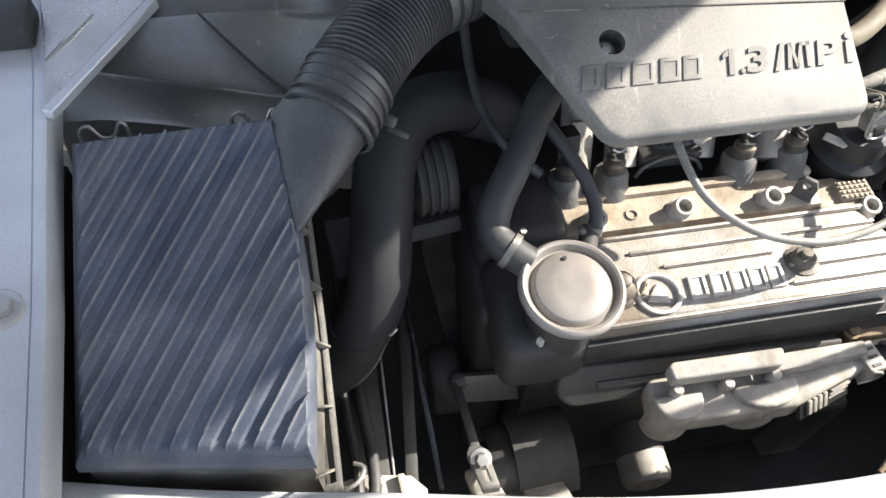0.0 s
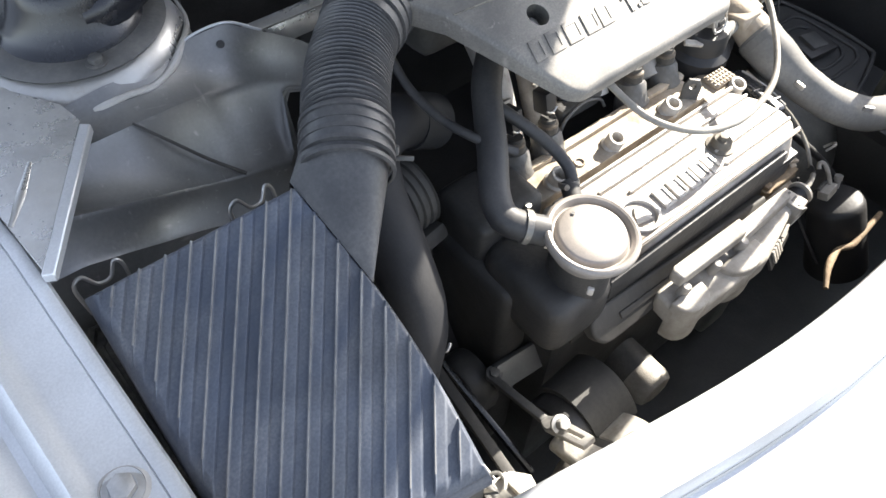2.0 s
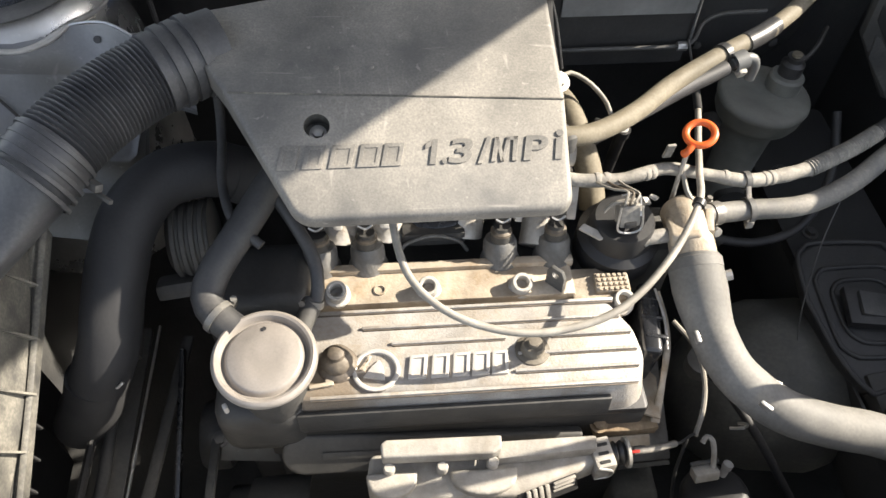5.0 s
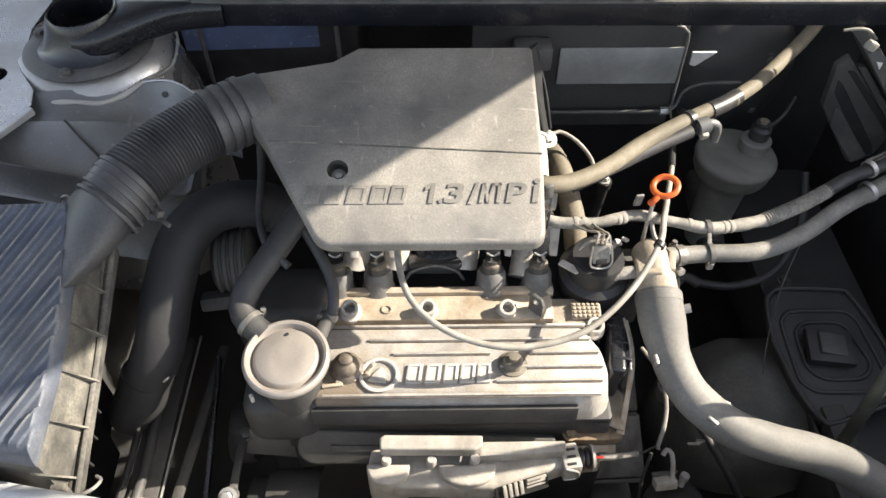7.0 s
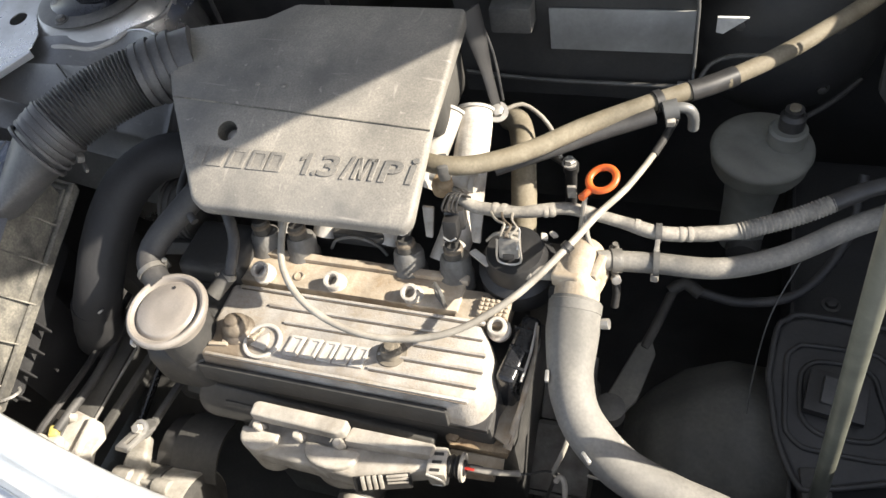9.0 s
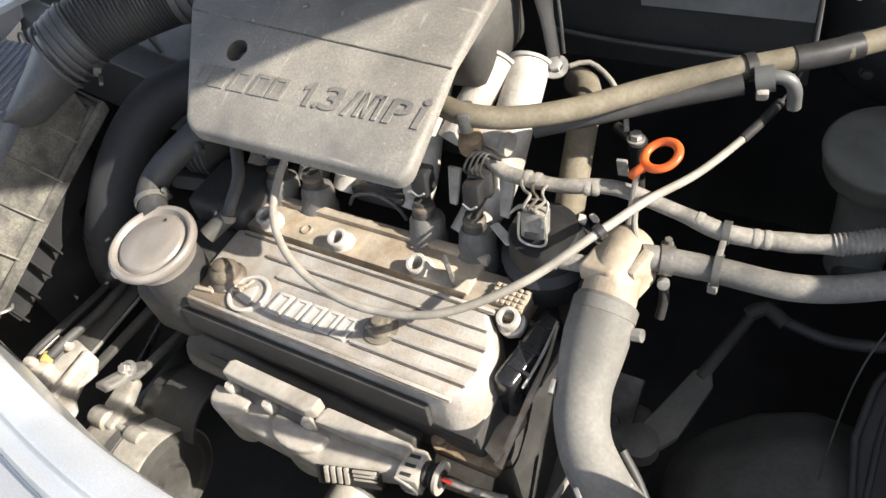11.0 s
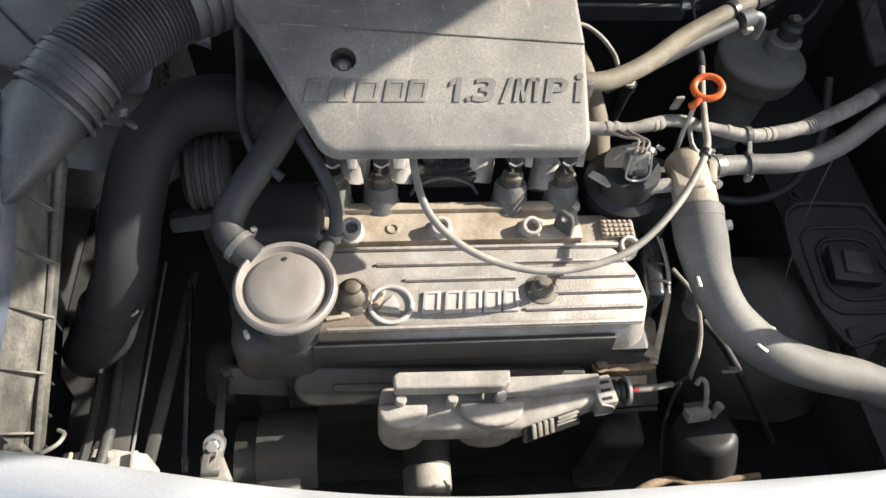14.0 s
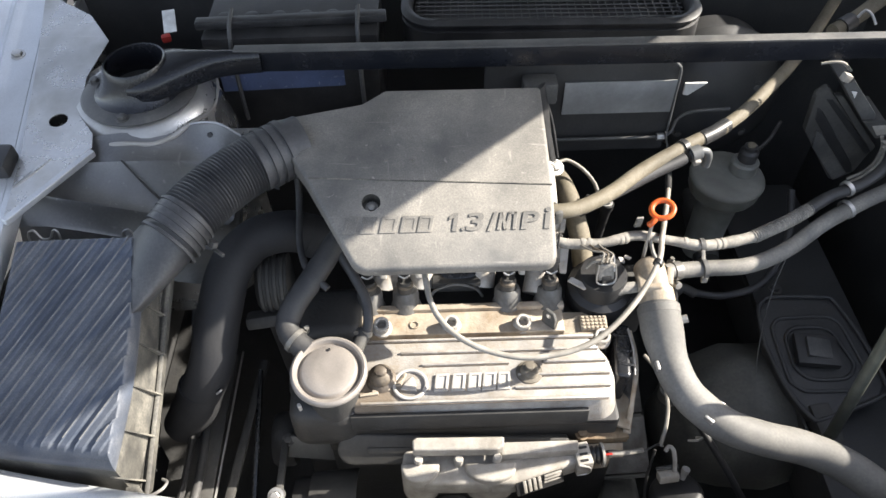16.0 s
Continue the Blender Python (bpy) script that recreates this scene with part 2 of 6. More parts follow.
def oiled(m, at, reach, colour):
    """Adds an oil leak to the surface m: a ragged stain round a place given in the mesh's own coordinates."""
    nt = m.node_tree
    b = nt.nodes["Principled BSDF"]
    old = b.inputs["Base Color"].links[0].from_socket
    tc = nt.nodes.new("ShaderNodeTexCoord")
    far = nt.nodes.new("ShaderNodeVectorMath")
    far.operation = "DISTANCE"
    far.inputs[1].default_value = at
    nt.links.new(tc.outputs["Object"], far.inputs[0])
    ns = nt.nodes.new("ShaderNodeTexNoise")
    ns.inputs["Scale"].default_value, ns.inputs["Detail"].default_value = 70, 5
    nt.links.new(tc.outputs["Object"], ns.inputs["Vector"])
    ad = nt.nodes.new("ShaderNodeMath")
    ad.operation = "MULTIPLY_ADD"
    nt.links.new(ns.outputs[0], ad.inputs[0])
    ad.inputs[1].default_value = reach * 0.9
    nt.links.new(far.outputs["Value"], ad.inputs[2])
    mr = nt.nodes.new("ShaderNodeMapRange")
    mr.inputs[1].default_value, mr.inputs[2].default_value, mr.inputs[3].default_value, mr.inputs[4].default_value = reach * 0.9, reach * 1.5, 0.7, 0.0
    nt.links.new(ad.outputs[0], mr.inputs[0])
    mx = nt.nodes.new("ShaderNodeMix")
    mx.data_type = "RGBA"
    mx.inputs["B"].default_value = (*colour, 1)
    nt.links.new(mr.outputs[0], mx.inputs["Factor"])
    nt.links.new(old, mx.inputs["A"])
    nt.links.new(mx.outputs["Result"], b.inputs["Base Color"])
    return m


M_VALVE = oiled(material("oil_stained_valve_cover", (0.46, 0.442, 0.418), 0.42, 0.3, (0.26, 0.215, 0.16), 0.8, 34, 420, 0.5), (-0.14, -0.040, 0.02), 0.058, (0.17, 0.125, 0.080))


# ---- mesh helpers ----
HOME = {}


def merge(bm, other):
    me = bpy.data.meshes.new("tmp")
    other.to_mesh(me)
    other.free()
    bm.from_mesh(me)
    bpy.data.meshes.remove(me)
    return bm


def box(size, at=(0, 0, 0), turn=(0, 0, 0), bevel=0.003, seg=2, bm=None, taper=(1, 1)):
    b = bmesh.new()
    bmesh.ops.create_cube(b, size=1)
    for v in b.verts:
        v.co = Vector((v.co.x * size[0], v.co.y * size[1], v.co.z * size[2]))
        if v.co.z > 0:
            v.co.x *= taper[0]
            v.co.y *= taper[1]
    if bevel:
        bmesh.ops.bevel(b, geom=b.edges[:], offset=min(bevel, min(size) * 0.45), segments=seg, profile=0.6, affect="EDGES")
    b.transform(pose(*at, *turn))
    return merge(bm, b) if bm else b


def prism(outline, z0, z1, m=None, bevel=0.002, seg=2, bm=None):
    """An outline of (x, y) raised from z0 to z1, its edges rounded, moved by m."""
    b = bmesh.new()
    vs = [b.verts.new((x, y, z0)) for x, y in outline]
    f = b.faces.new(vs)
    r = bmesh.ops.extrude_face_region(b, geom=[f])
    bmesh.ops.translate(b, verts=[v for v in r["geom"] if isinstance(v, bmesh.types.BMVert)], vec=(0, 0, z1 - z0))
    bmesh.ops.recalc_face_normals(b, faces=b.faces[:])
    if bevel:
        bmesh.ops.bevel(b, geom=b.edges[:], offset=bevel, segments=seg, profile=0.6, affect="EDGES", clamp_overlap=True)
    if m:
        b.transform(m)
    return merge(bm, b) if bm else b


def axis(at, way):
    """The pose whose z points along way."""
    return Matrix.Translation(at) @ Vector(way).normalized().to_track_quat("Z", "Y").to_matrix().to_4x4()


def lathe(profile, at=(0, 0, 0), way=(0, 0, 1), n=32, bm=None):
    """A profile of (radius, height) turned round an axis."""
    b = bmesh.new()
    rings = []
    for r, z in profile:
        if r < 1e-6:
            rings.append([b.verts.new((0, 0, z))])
        else:
            rings.append([b.verts.new((r * math.cos(2 * math.pi * k / n), r * math.sin(2 * math.pi * k / n), z)) for k in range(n)])
    for a, c in zip(rings, rings[1:]):
        for k in range(n):
            j = (k + 1) % n
            if len(a) == 1 and len(c) > 1:
                b.faces.new((a[0], c[j], c[k]))
            elif len(c) == 1 and len(a) > 1:
                b.faces.new((a[k], a[j], c[0]))
            elif len(a) > 1:
                b.faces.new((a[k], a[j], c[j], c[k]))
    bmesh.ops.recalc_face_normals(b, faces=b.faces[:])
    b.transform(axis(at, way))
    return merge(bm, b) if bm else b


def spline(points, step):
    """Points along a smooth curve through the given ones, about step apart."""
    p = [Vector(q) for q in points]
    p = [2 * p[0] - p[1], *p, 2 * p[-1] - p[-2]]
    out = []
    for a, b, c, d in zip(p, p[1:], p[2:], p[3:]):
        n = max(2, int((c - b).length / step))
        for k in range(n):
            t = k / n
            out.append(0.5 * (2 * b + (c - a) * t + (2 * a - 5 * b + 4 * c - d) * t * t + (3 * b - a - 3 * c + d) * t ** 3))
    return [*out, p[-2]]


def tube(points, radius, n=14, step=0.008, bm=None, caps=True, wobble=0.0, ribs=None, flat=1.0):
    """A round hose along a curve. radius: a number or one for each given point. ribs: (pitch, depth, from, to) of a corrugated stretch, as shares of the length."""
    b = bmesh.new()
    if ribs:
        step = ribs[0] / 8
    path = spline(points, step)
    total = sum((c - a).length for a, c in zip(path, path[1:]))
    if isinstance(radius, (int, float)):
        radii = [radius] * len(path)
    else:
        marks = [0.0]
        for a, c in zip(points, points[1:]):
            marks.append(marks[-1] + (Vector(c) - Vector(a)).length)
        run, radii = 0.0, []
        for i, q in enumerate(path):
            run += (q - path[i - 1]).length if i else 0
            radii.append(float(np.interp(run / total, [k / marks[-1] for k in marks], radius)))
    side = None
    rings, run = [], 0.0
    for i, q in enumerate(path):
        way = (path[min(i + 1, len(path) - 1)] - path[max(i - 1, 0)]).normalized()
        if side is None:
            side = way.orthogonal().normalized() if flat == 1 else Vector((0, 0, 1)).cross(way).normalized()
        side = (side - way * side.dot(way)).normalized()
        up = way.cross(side)
        run += (q - path[i - 1]).length if i else 0
        r = radii[i]
        if ribs and ribs[2] <= run / total <= ribs[3]:
            r -= ribs[1] * (0.5 - 0.5 * math.cos(2 * math.pi * run / ribs[0]))
        if wobble:
            r *= 1 + wobble * noise.noise(q * 40)
        rings.append([b.verts.new(q + (side * math.cos(a) + up * math.sin(a) * flat) * r) for a in (2 * math.pi * k / n for k in range(n))])
    for a, c in zip(rings, rings[1:]):
        for k in range(n):
            j = (k + 1) % n
            b.faces.new((a[k], a[j], c[j], c[k]))
    if caps:
        b.faces.new(rings[0][::-1])
        b.faces.new(rings[-1])
    bmesh.ops.recalc_face_normals(b, faces=b.faces[:])
    return merge(bm, b) if bm else b


def sweep(profile, stations, bm=None):
    """Joins the outline profile(s), a list of points for each station, into a sheet."""
    b = bmesh.new()
    rows = [[b.verts.new(p) for p in profile(s)] for s in stations]
    for a, c in zip(rows, rows[1:]):
        for p, q, r, s in zip(a, a[1:], c[1:], c):
            b.faces.new((p, q, r, s))
    bmesh.ops.recalc_face_normals(b, faces=b.faces[:])
    return merge(bm, b) if bm else b


def thicken(bm, t):
    bmesh.ops.solidify(bm, geom=bm.faces[:], thickness=t)
    return bm


def thing(name, at, label, category, group="", kind=""):
    e = new(name)
    e.empty_display_size = 0.05
    e.location = at
    HOME[e] = Vector(at)
    return tagged(e, label, category, group, kind)


def part(name, bm, mat, parent=None, label="", sharp=40):
    lo = Vector([min(v.co[i] for v in bm.verts) for i in range(3)])
    hi = Vector([max(v.co[i] for v in bm.verts) for i in range(3)])
    c = (lo + hi) / 2
    bmesh.ops.translate(bm, verts=bm.verts[:], vec=-c)
    bm.normal_update()
    for f in bm.faces:
        f.smooth = True
    for e in bm.edges:
        if len(e.link_faces) == 2 and e.calc_face_angle(0) > radians(sharp):
            e.smooth = False
    me = bpy.data.meshes.new(name)
    bm.to_mesh(me)
    bm.free()
    me.materials.append(mat)
    ob = new(name, me)
    HOME[ob] = c
    if parent:
        ob.parent = parent
        ob.location = c - HOME[parent]
    else:
        ob.location = c
    return tagged(ob, label)


def solid(name, bm, mat, label, category, group="", kind=""):
    return tagged(part(name, bm, mat), label, category, group, kind)


def bolt(bm, at, way=(0, 0, 1), r=0.006, h=0.006, washer=1.7):
    lathe([(0, 0), (r * washer, 0), (r * washer, h * 0.25), (r * 1.05, h * 0.3)], at, way, 18, bm)
    lathe([(r, h * 0.2), (r, h * 0.95), (r * 0.88, h), (0, h)], at, way, 6, bm)
    return bm


def lettering(text, size, depth, shear=0.0, fat=0.0):
    cu = bpy.data.curves.new("lettering", "FONT")
    cu.body, cu.size, cu.extrude, cu.shear, cu.offset = text, size, depth, shear, fat
    cu.bevel_depth, cu.bevel_resolution = depth * 0.25, 1
    ob = new("lettering", cu)
    me = bpy.data.meshes.new_from_object(ob.evaluated_get(bpy.context.evaluated_depsgraph_get()))
    b = bmesh.new()
    b.from_mesh(me)
    bpy.data.objects.remove(ob)
    bpy.data.curves.remove(cu)
    bpy.data.meshes.remove(me)
    return b


def cut(bm, cutter):
    """bm with the closed mesh cutter taken out."""
    obs = []
    for b in (bm, cutter):
        me = bpy.data.meshes.new("cut")
        b.to_mesh(me)
        b.free()
        obs.append(new("cut", me))
    mod = obs[0].modifiers.new("cut", "BOOLEAN")
    mod.object, mod.operation, mod.solver = obs[1], "DIFFERENCE", "EXACT"
    me = bpy.data.meshes.new_from_object(obs[0].evaluated_get(bpy.context.evaluated_depsgraph_get()))
    out = bmesh.new()
    out.from_mesh(me)
    for o in obs:
        d = o.data
        bpy.data.objects.remove(o)
        bpy.data.meshes.remove(d)
    bpy.data.meshes.remove(me)
    return out


def hollow_bar(w, h, wall, depth, lean, m):
    """A slanted bar with a sunken middle, standing on the plane of m."""
    q = prism([(-w / 2 - lean / 2, -h / 2), (w / 2 - lean / 2, -h / 2), (w / 2 + lean / 2, h / 2), (-w / 2 + lean / 2, h / 2)], 0, depth, None, depth * 0.3)
    iw, ih = w / 2 - wall, h / 2 - wall
    k = lean / 2 * ih / (h / 2)
    q = cut(q, prism([(-iw - k, -ih), (iw - k, -ih), (iw + k, ih), (-iw + k, ih)], depth * 0.5, depth * 3, None, 0))
    q.transform(m)
    return q


def clamp_band(at, way, r, width, parent=None, name="hose_clamp"):
    """A worm-drive clamp: a band with its screw housing."""
    b = lathe([(r, -width / 2), (r + 0.0014, -width / 2), (r + 0.0014, width / 2), (r, width / 2), (r, -width / 2)], at, way, 28)
    m = axis(at, way)
    s = box((0.006, 0.011, width * 0.9), bevel=0.0015)
    s.transform(m @ pose(r + 0.003, 0, 0))
    merge(b, s)
    s = lathe([(0, 0), (0.0032, 0), (0.0032, 0.005), (0, 0.005)], (0, 0, 0), (0, 1, 0), 6)
    s.transform(m @ pose(r + 0.003, 0.005, 0))
    merge(b, s)
    return part(name, b, M_BAND, parent, "dulled worm-drive hose clamp" if parent else "")

# ---- ground and car body ----
g = bmesh.new()
bmesh.ops.create_grid(g, x_segments=24, y_segments=24, size=400)
solid("ground", g, M_GROUND, "grey asphalt ground under the parked car", "ground", kind="structure")

MID = 0.335
car = thing("car_body", (MID, 0.5, 0.2), "silver painted car body with its engine bay open", "car body")


def fender_line(y):
    return (float(np.interp(y, [0.05, 0.15, 0.3, 0.5, 0.94, 1.3], [-0.285, -0.300, -0.304, -0.311, -0.375, -0.43])),
            float(np.interp(y, [0.05, 0.15, 0.3, 0.5, 0.94, 1.3], [0.825, 0.855, 0.876, 0.913, 0.955, 0.985])))


FENDER = [(0.0, -0.028), (0.0, -0.016), (0.0, -0.004), (-0.002, 0.0), (-0.006, 0.001), (-0.0112, 0.0003), (-0.0120, -0.0012), (-0.0128, 0.0), (-0.040, 0.0005), (-0.046, 0.002), (-0.050, 0.006), (-0.056, 0.007),
          (-0.061, 0.003), (-0.066, -0.003), (-0.072, -0.004), (-0.078, 0.0), (-0.086, 0.006), (-0.12, 0.013), (-0.18, 0.014), (-0.25, 0.002), (-0.30, -0.025), (-0.33, -0.07), (-0.34, -0.16)]


# The right wing is unseen; its height is shaped to shade the bay.
def fender_row(y, sign):
    x, z = fender_line(y)
    return [((x + dx) if sign > 0 else 2 * MID - (x + dx), y, z + dz + (0 if sign > 0 else float(np.interp(y, [0.05, 0.25, 0.36, 0.46, 0.55, 0.80, 1.3], [-0.06, -0.055, -0.02, 0.10, 0.12, 0.17, 0.18])))) for dx, dz in FENDER]


ys = [0.05 + 1.25 * k / 40 for k in range(41)]
fender = part("fender", sweep(lambda y: fender_row(y, 1), ys), M_PAINT, car, "unseen right wing edge, raised to cast shade with a bolted flange")
part("bolt", bolt(bmesh.new(), (-0.335, 0.300, 0.8745), (0.05, -0.1, 1), 0.0085, 0.009, 1.6), M_STEEL, fender, "hexagon wing bolt")
part("washer_seal", lathe([(0.0125, -0.001), (0.0165, -0.001), (0.0165, 0.0022), (0.0135, 0.0032), (0.0125, 0.001)], (-0.335, 0.300, 0.8745), (0.05, -0.1, 1), 28), M_SEALER, fender, "grey sealing ring")
part("bolt", bolt(bmesh.new(), (-0.388, 0.76, 0.938), (0.05, -0.1, 1), 0.0075, 0.006, 1.5), M_STEEL, fender, "hexagon wing bolt")
part("rubber_buffer", box((0.050, 0.040, 0.024), (-0.346, 0.537, 0.929), (5, 0, 0), 0.005), M_BLACK, fender, "black rubber bonnet buffer")
part("fender", sweep(lambda y: fender_row(y, -1), ys), M_PAINT, car, "unseen right wing edge, raised to cast shade")

SLAM_X = [-0.45, -0.33, -0.20, -0.125, -0.05, 0.02, 0.12, 0.20, 0.30, 0.40, 0.50, 0.57, 0.66, 0.80, 1.12]
SLAM_Y = [0.240, 0.209, 0.178, 0.166, 0.152, 0.136, 0.120, 0.112, 0.110, 0.112, 0.113, 0.115, 0.121, 0.145, 0.230]
SLAM_Z = 0.788


def slam_y(x):
    return float(np.interp(x, SLAM_X, SLAM_Y))


SLAM = [(0.0, -0.10), (0.0, -0.012), (-0.002, -0.003), (-0.006, 0.0), (-0.016, 0.001), (-0.030, 0.0), (-0.034, -0.003), (-0.037, -0.008), (-0.042, -0.011), (-0.052, -0.012), (-0.056, -0.018), (-0.058, -0.028)]
xs = [-0.45 + 1.57 * k / 60 for k in range(61)]
smooth_y = [sum(slam_y(x + d) for d in (-0.06, -0.03, 0, 0.03, 0.06)) / 5 for x in xs]
panel = part("front_panel", sweep(lambda i: [(xs[i], smooth_y[i] + dy, SLAM_Z + dz) for dy, dz in SLAM], range(61)), M_PAINT, car, "silver curved front panel edge, bright in the sun")
BUMPER = [(-0.0582, -0.0275), (-0.0600, -0.0310), (-0.070, -0.0335), (-0.13, -0.045), (-0.19, -0.06), (-0.225, -0.09), (-0.24, -0.16), (-0.24, -0.35)]
nose = part("nose_panel", sweep(lambda i: [(xs[i], smooth_y[i] + dy, SLAM_Z + dz) for dy, dz in BUMPER], range(61)), M_PAINT, car, "silver nose panel with slots")
for x, y in ((0.165, 0.030), (0.118, -0.012)):
    part("slot", prism([(0.011 * math.cos(a), 0.006 * math.sin(a)) for a in (k * math.pi / 8 for k in range(16))], -0.003, 0.0015, pose(x, y, 0.7395, 8, 0, 35), 0.0005), M_BLACK, nose, "dark oval slot")
part("seam", tube([(0.21, 0.045, 0.7515), (0.185, 0.015, 0.747), (0.175, -0.02, 0.740), (0.16, -0.06, 0.733)], 0.0012, 6), M_BLACK, nose, "dark panel seam")


def mesh_sheet(rows, t=0.0015):
    b = bmesh.new()
    vs = [[b.verts.new(p) for p in r] for r in rows]
    for a, c in zip(vs, vs[1:]):
        for p, q, r, s in zip(a, a[1:], c[1:], c):
            b.faces.new((p, q, r, s))
    bmesh.ops.recalc_face_normals(b, faces=b.faces[:])
    return thicken(b, t)


# strut tower side: horizontal gusset plate, tower dome, sloped inner wing
gus = prism([(-0.309, 0.455), (-0.231, 0.566), (-0.236, 0.590), (-0.262, 0.625), (-0.272, 0.70), (-0.26, 0.78), (-0.30, 0.84), (-0.385, 0.90), (-0.352, 0.74), (-0.318, 0.55)], -0.0015, 0.0, None, 0.0004, 1)
for v in gus.verts:
    v.co.z += 0.913 + 0.10 * (v.co.y - 0.455)
gus = cut(gus, lathe([(0, -0.05), (0.0125, -0.05), (0.0125, 0.05), (0, 0.05)], (-0.288, 0.617, 0.93), n=24))
part("gusset_plate", gus, M_INNER, car, "silver sheet gusset with a round hole")
fold = prism([(-0.312, 0.451), (-0.233, 0.563), (-0.226, 0.558), (-0.304, 0.447)], -0.008, 0.0008, None, 0.001, 1)
for v in fold.verts:
    v.co.z += 0.913 + 0.10 * (v.co.y - 0.455)
part("gusset_flange", fold, M_PAINT, car, "folded bright sheet edge")
part("gusset_bead", tube([(x, y, 0.9125 + 0.10 * (y - 0.455)) for x, y in ((-0.312, 0.500), (-0.296, 0.522), (-0.278, 0.548))], [0.002, 0.004, 0.002], 10, 0.004, flat=0.6), M_INNER, car, "pressed bead")

TW = (-0.198, 0.685)
prof = [(0.035, 0.934), (0.068, 0.935), (0.084, 0.932), (0.094, 0.924), (0.101, 0.910), (0.108, 0.885), (0.118, 0.84), (0.128, 0.76), (0.135, 0.60)]
tw = lathe(prof, (TW[0], TW[1], 0), n=56)
for v in tw.verts:
    d = noise.noise(v.co * 14) * 0.003
    v.co.x += d
    v.co.z += d * 0.5
tower = part("strut_tower", tw, M_INNER, car, "dusty silver strut tower dome")
seam_pts = [(TW[0] + 0.104 * math.cos(a), TW[1] + 0.104 * math.sin(a), 0.912 + 0.004 * math.sin(a * 7)) for a in (radians(-100 + 15 * k) for k in range(10))]
part("seam_sealer", tube(seam_pts, 0.0028, 8, 0.004, wobble=0.6), M_SEALER, tower, "lumpy pale seam sealer")
for a in (100,):
    part("tower_bolt", bolt(bmesh.new(), (TW[0] + 0.075 * math.cos(radians(a)), TW[1] + 0.075 * math.sin(radians(a)), 0.938), (0, 0, 1), 0.007, 0.008, 1.5), M_STEEL, tower)

rows = []
for k in range(41):
    x = -0.318 + 0.31 * k / 40
    mark = [-0.32, -0.283, -0.199, -0.157, -0.134, -0.126, -0.116, -0.080, -0.020, 0.0]
    ty, tz, sy, sz, ry, rz = [float(np.interp(x, mark, q)) for q in (
        (0.592, 0.592, 0.590, 0.598, 0.606, 0.612, 0.616, 0.611, 0.596, 0.592), (0.915, 0.917, 0.926, 0.918, 0.911, 0.912, 0.917, 0.921, 0.886, 0.87),
        (0.549, 0.552, 0.558, 0.566, 0.571, 0.573, 0.575, 0.580, 0.580, 0.580), (0.911, 0.910, 0.906, 0.899, 0.893, 0.890, 0.885, 0.872, 0.846, 0.835),
        (0.497, 0.502, 0.514, 0.521, 0.524, 0.525, 0.527, 0.532, 0.540, 0.543), (0.907, 0.902, 0.863, 0.842, 0.832, 0.829, 0.825, 0.810, 0.785, 0.775))]
    soft = 0.0025 * noise.noise(Vector((x * 30, 1.7, 0)))
    col = [(ty + (sy - ty) * q, tz + (sz - tz) * q - 0.005 * math.sin(math.pi * q)) for q in (0, 0.08, 0.35, 0.65, 0.92)]
    col += [(sy + (ry - sy) * q, sz + (rz - sz) * q - (0.010 + soft) * math.sin(math.pi * q) ** 0.8) for q in (0.0, 0.06, 0.2, 0.4, 0.6, 0.78, 0.90, 0.96)]
    col += [(ry, rz), (ry - 0.0015, rz - 0.003), (ry - 0.001, rz - 0.007), (ry - 0.008, rz - 0.020), (ry - 0.015, rz - 0.034), (ry - 0.0185, rz - 0.0365), (ry - 0.0185, rz - 0.041), (ry - 0.042, rz - 0.085)]
    if x > -0.072:
        # the panel is cut away under the duct
        keep = max(0.06, 1 - (x + 0.072) / 0.020)
        col = col[:5] + [(sy + (y - sy) * keep, sz + (z - sz) * keep) for y, z in col[5:]]
    rows.append([(x, y + 0.0012 * noise.noise(Vector((x * 22, y * 22, z * 22))), z) for y, z in col])
wing = part("inner_wing", mesh_sheet(rows), M_WING, car, "dusty silver inner wing rising to a bracket", 50)
# Dark tube drawn along the crease between the panel's two faces.
part("crease", tube([(-0.197, 0.5575, 0.9075), (-0.175, 0.543, 0.884), (-0.152, 0.531, 0.858), (-0.128, 0.523, 0.833)], [0.0010, 0.0014, 0.0016, 0.0018], 8), M_CASE, wing, "dark line along the panel's crease")
part("bracket_hole", lathe([(0, 0), (0.0036, 0), (0.0036, 0.0012), (0, 0.0012)], (-0.091, 0.6045, 0.9075), (0, -0.86, 0.5), 14), M_BLACK, wing, "small dark hole")
part("bright_edge", tube([(-0.126, 0.614, 0.909), (-0.116, 0.6165, 0.9175), (-0.080, 0.6115, 0.9215), (-0.050, 0.6045, 0.9045)], 0.0014, 8, 0.004), M_PAINT, wing, "silver line along the sheet edge")

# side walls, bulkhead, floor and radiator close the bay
# On the inner wings M_SHEET's dark colour stands in for their shade.
part("inner_wing", box((0.01, 0.42, 0.55), (-0.330, 0.26, 0.555), bevel=0.002), M_SHEET, car, "lower inner wing, dark in place of its shade")
part("inner_wing", box((0.01, 0.52, 0.56), (-0.342, 0.732, 0.49), bevel=0.002), M_SHEET, car, "lower inner wing, dark in place of its shade")
part("inner_wing", box((0.01, 1.10, 0.66), (0.985, 0.60, 0.56), bevel=0.002), M_SHEET, car, "right inner wing, dark in place of its shade")
part("inner_wing", box((0.01, 0.50, 0.55), (-0.375, 0.85, 0.63), bevel=0.002), M_INNER, car)
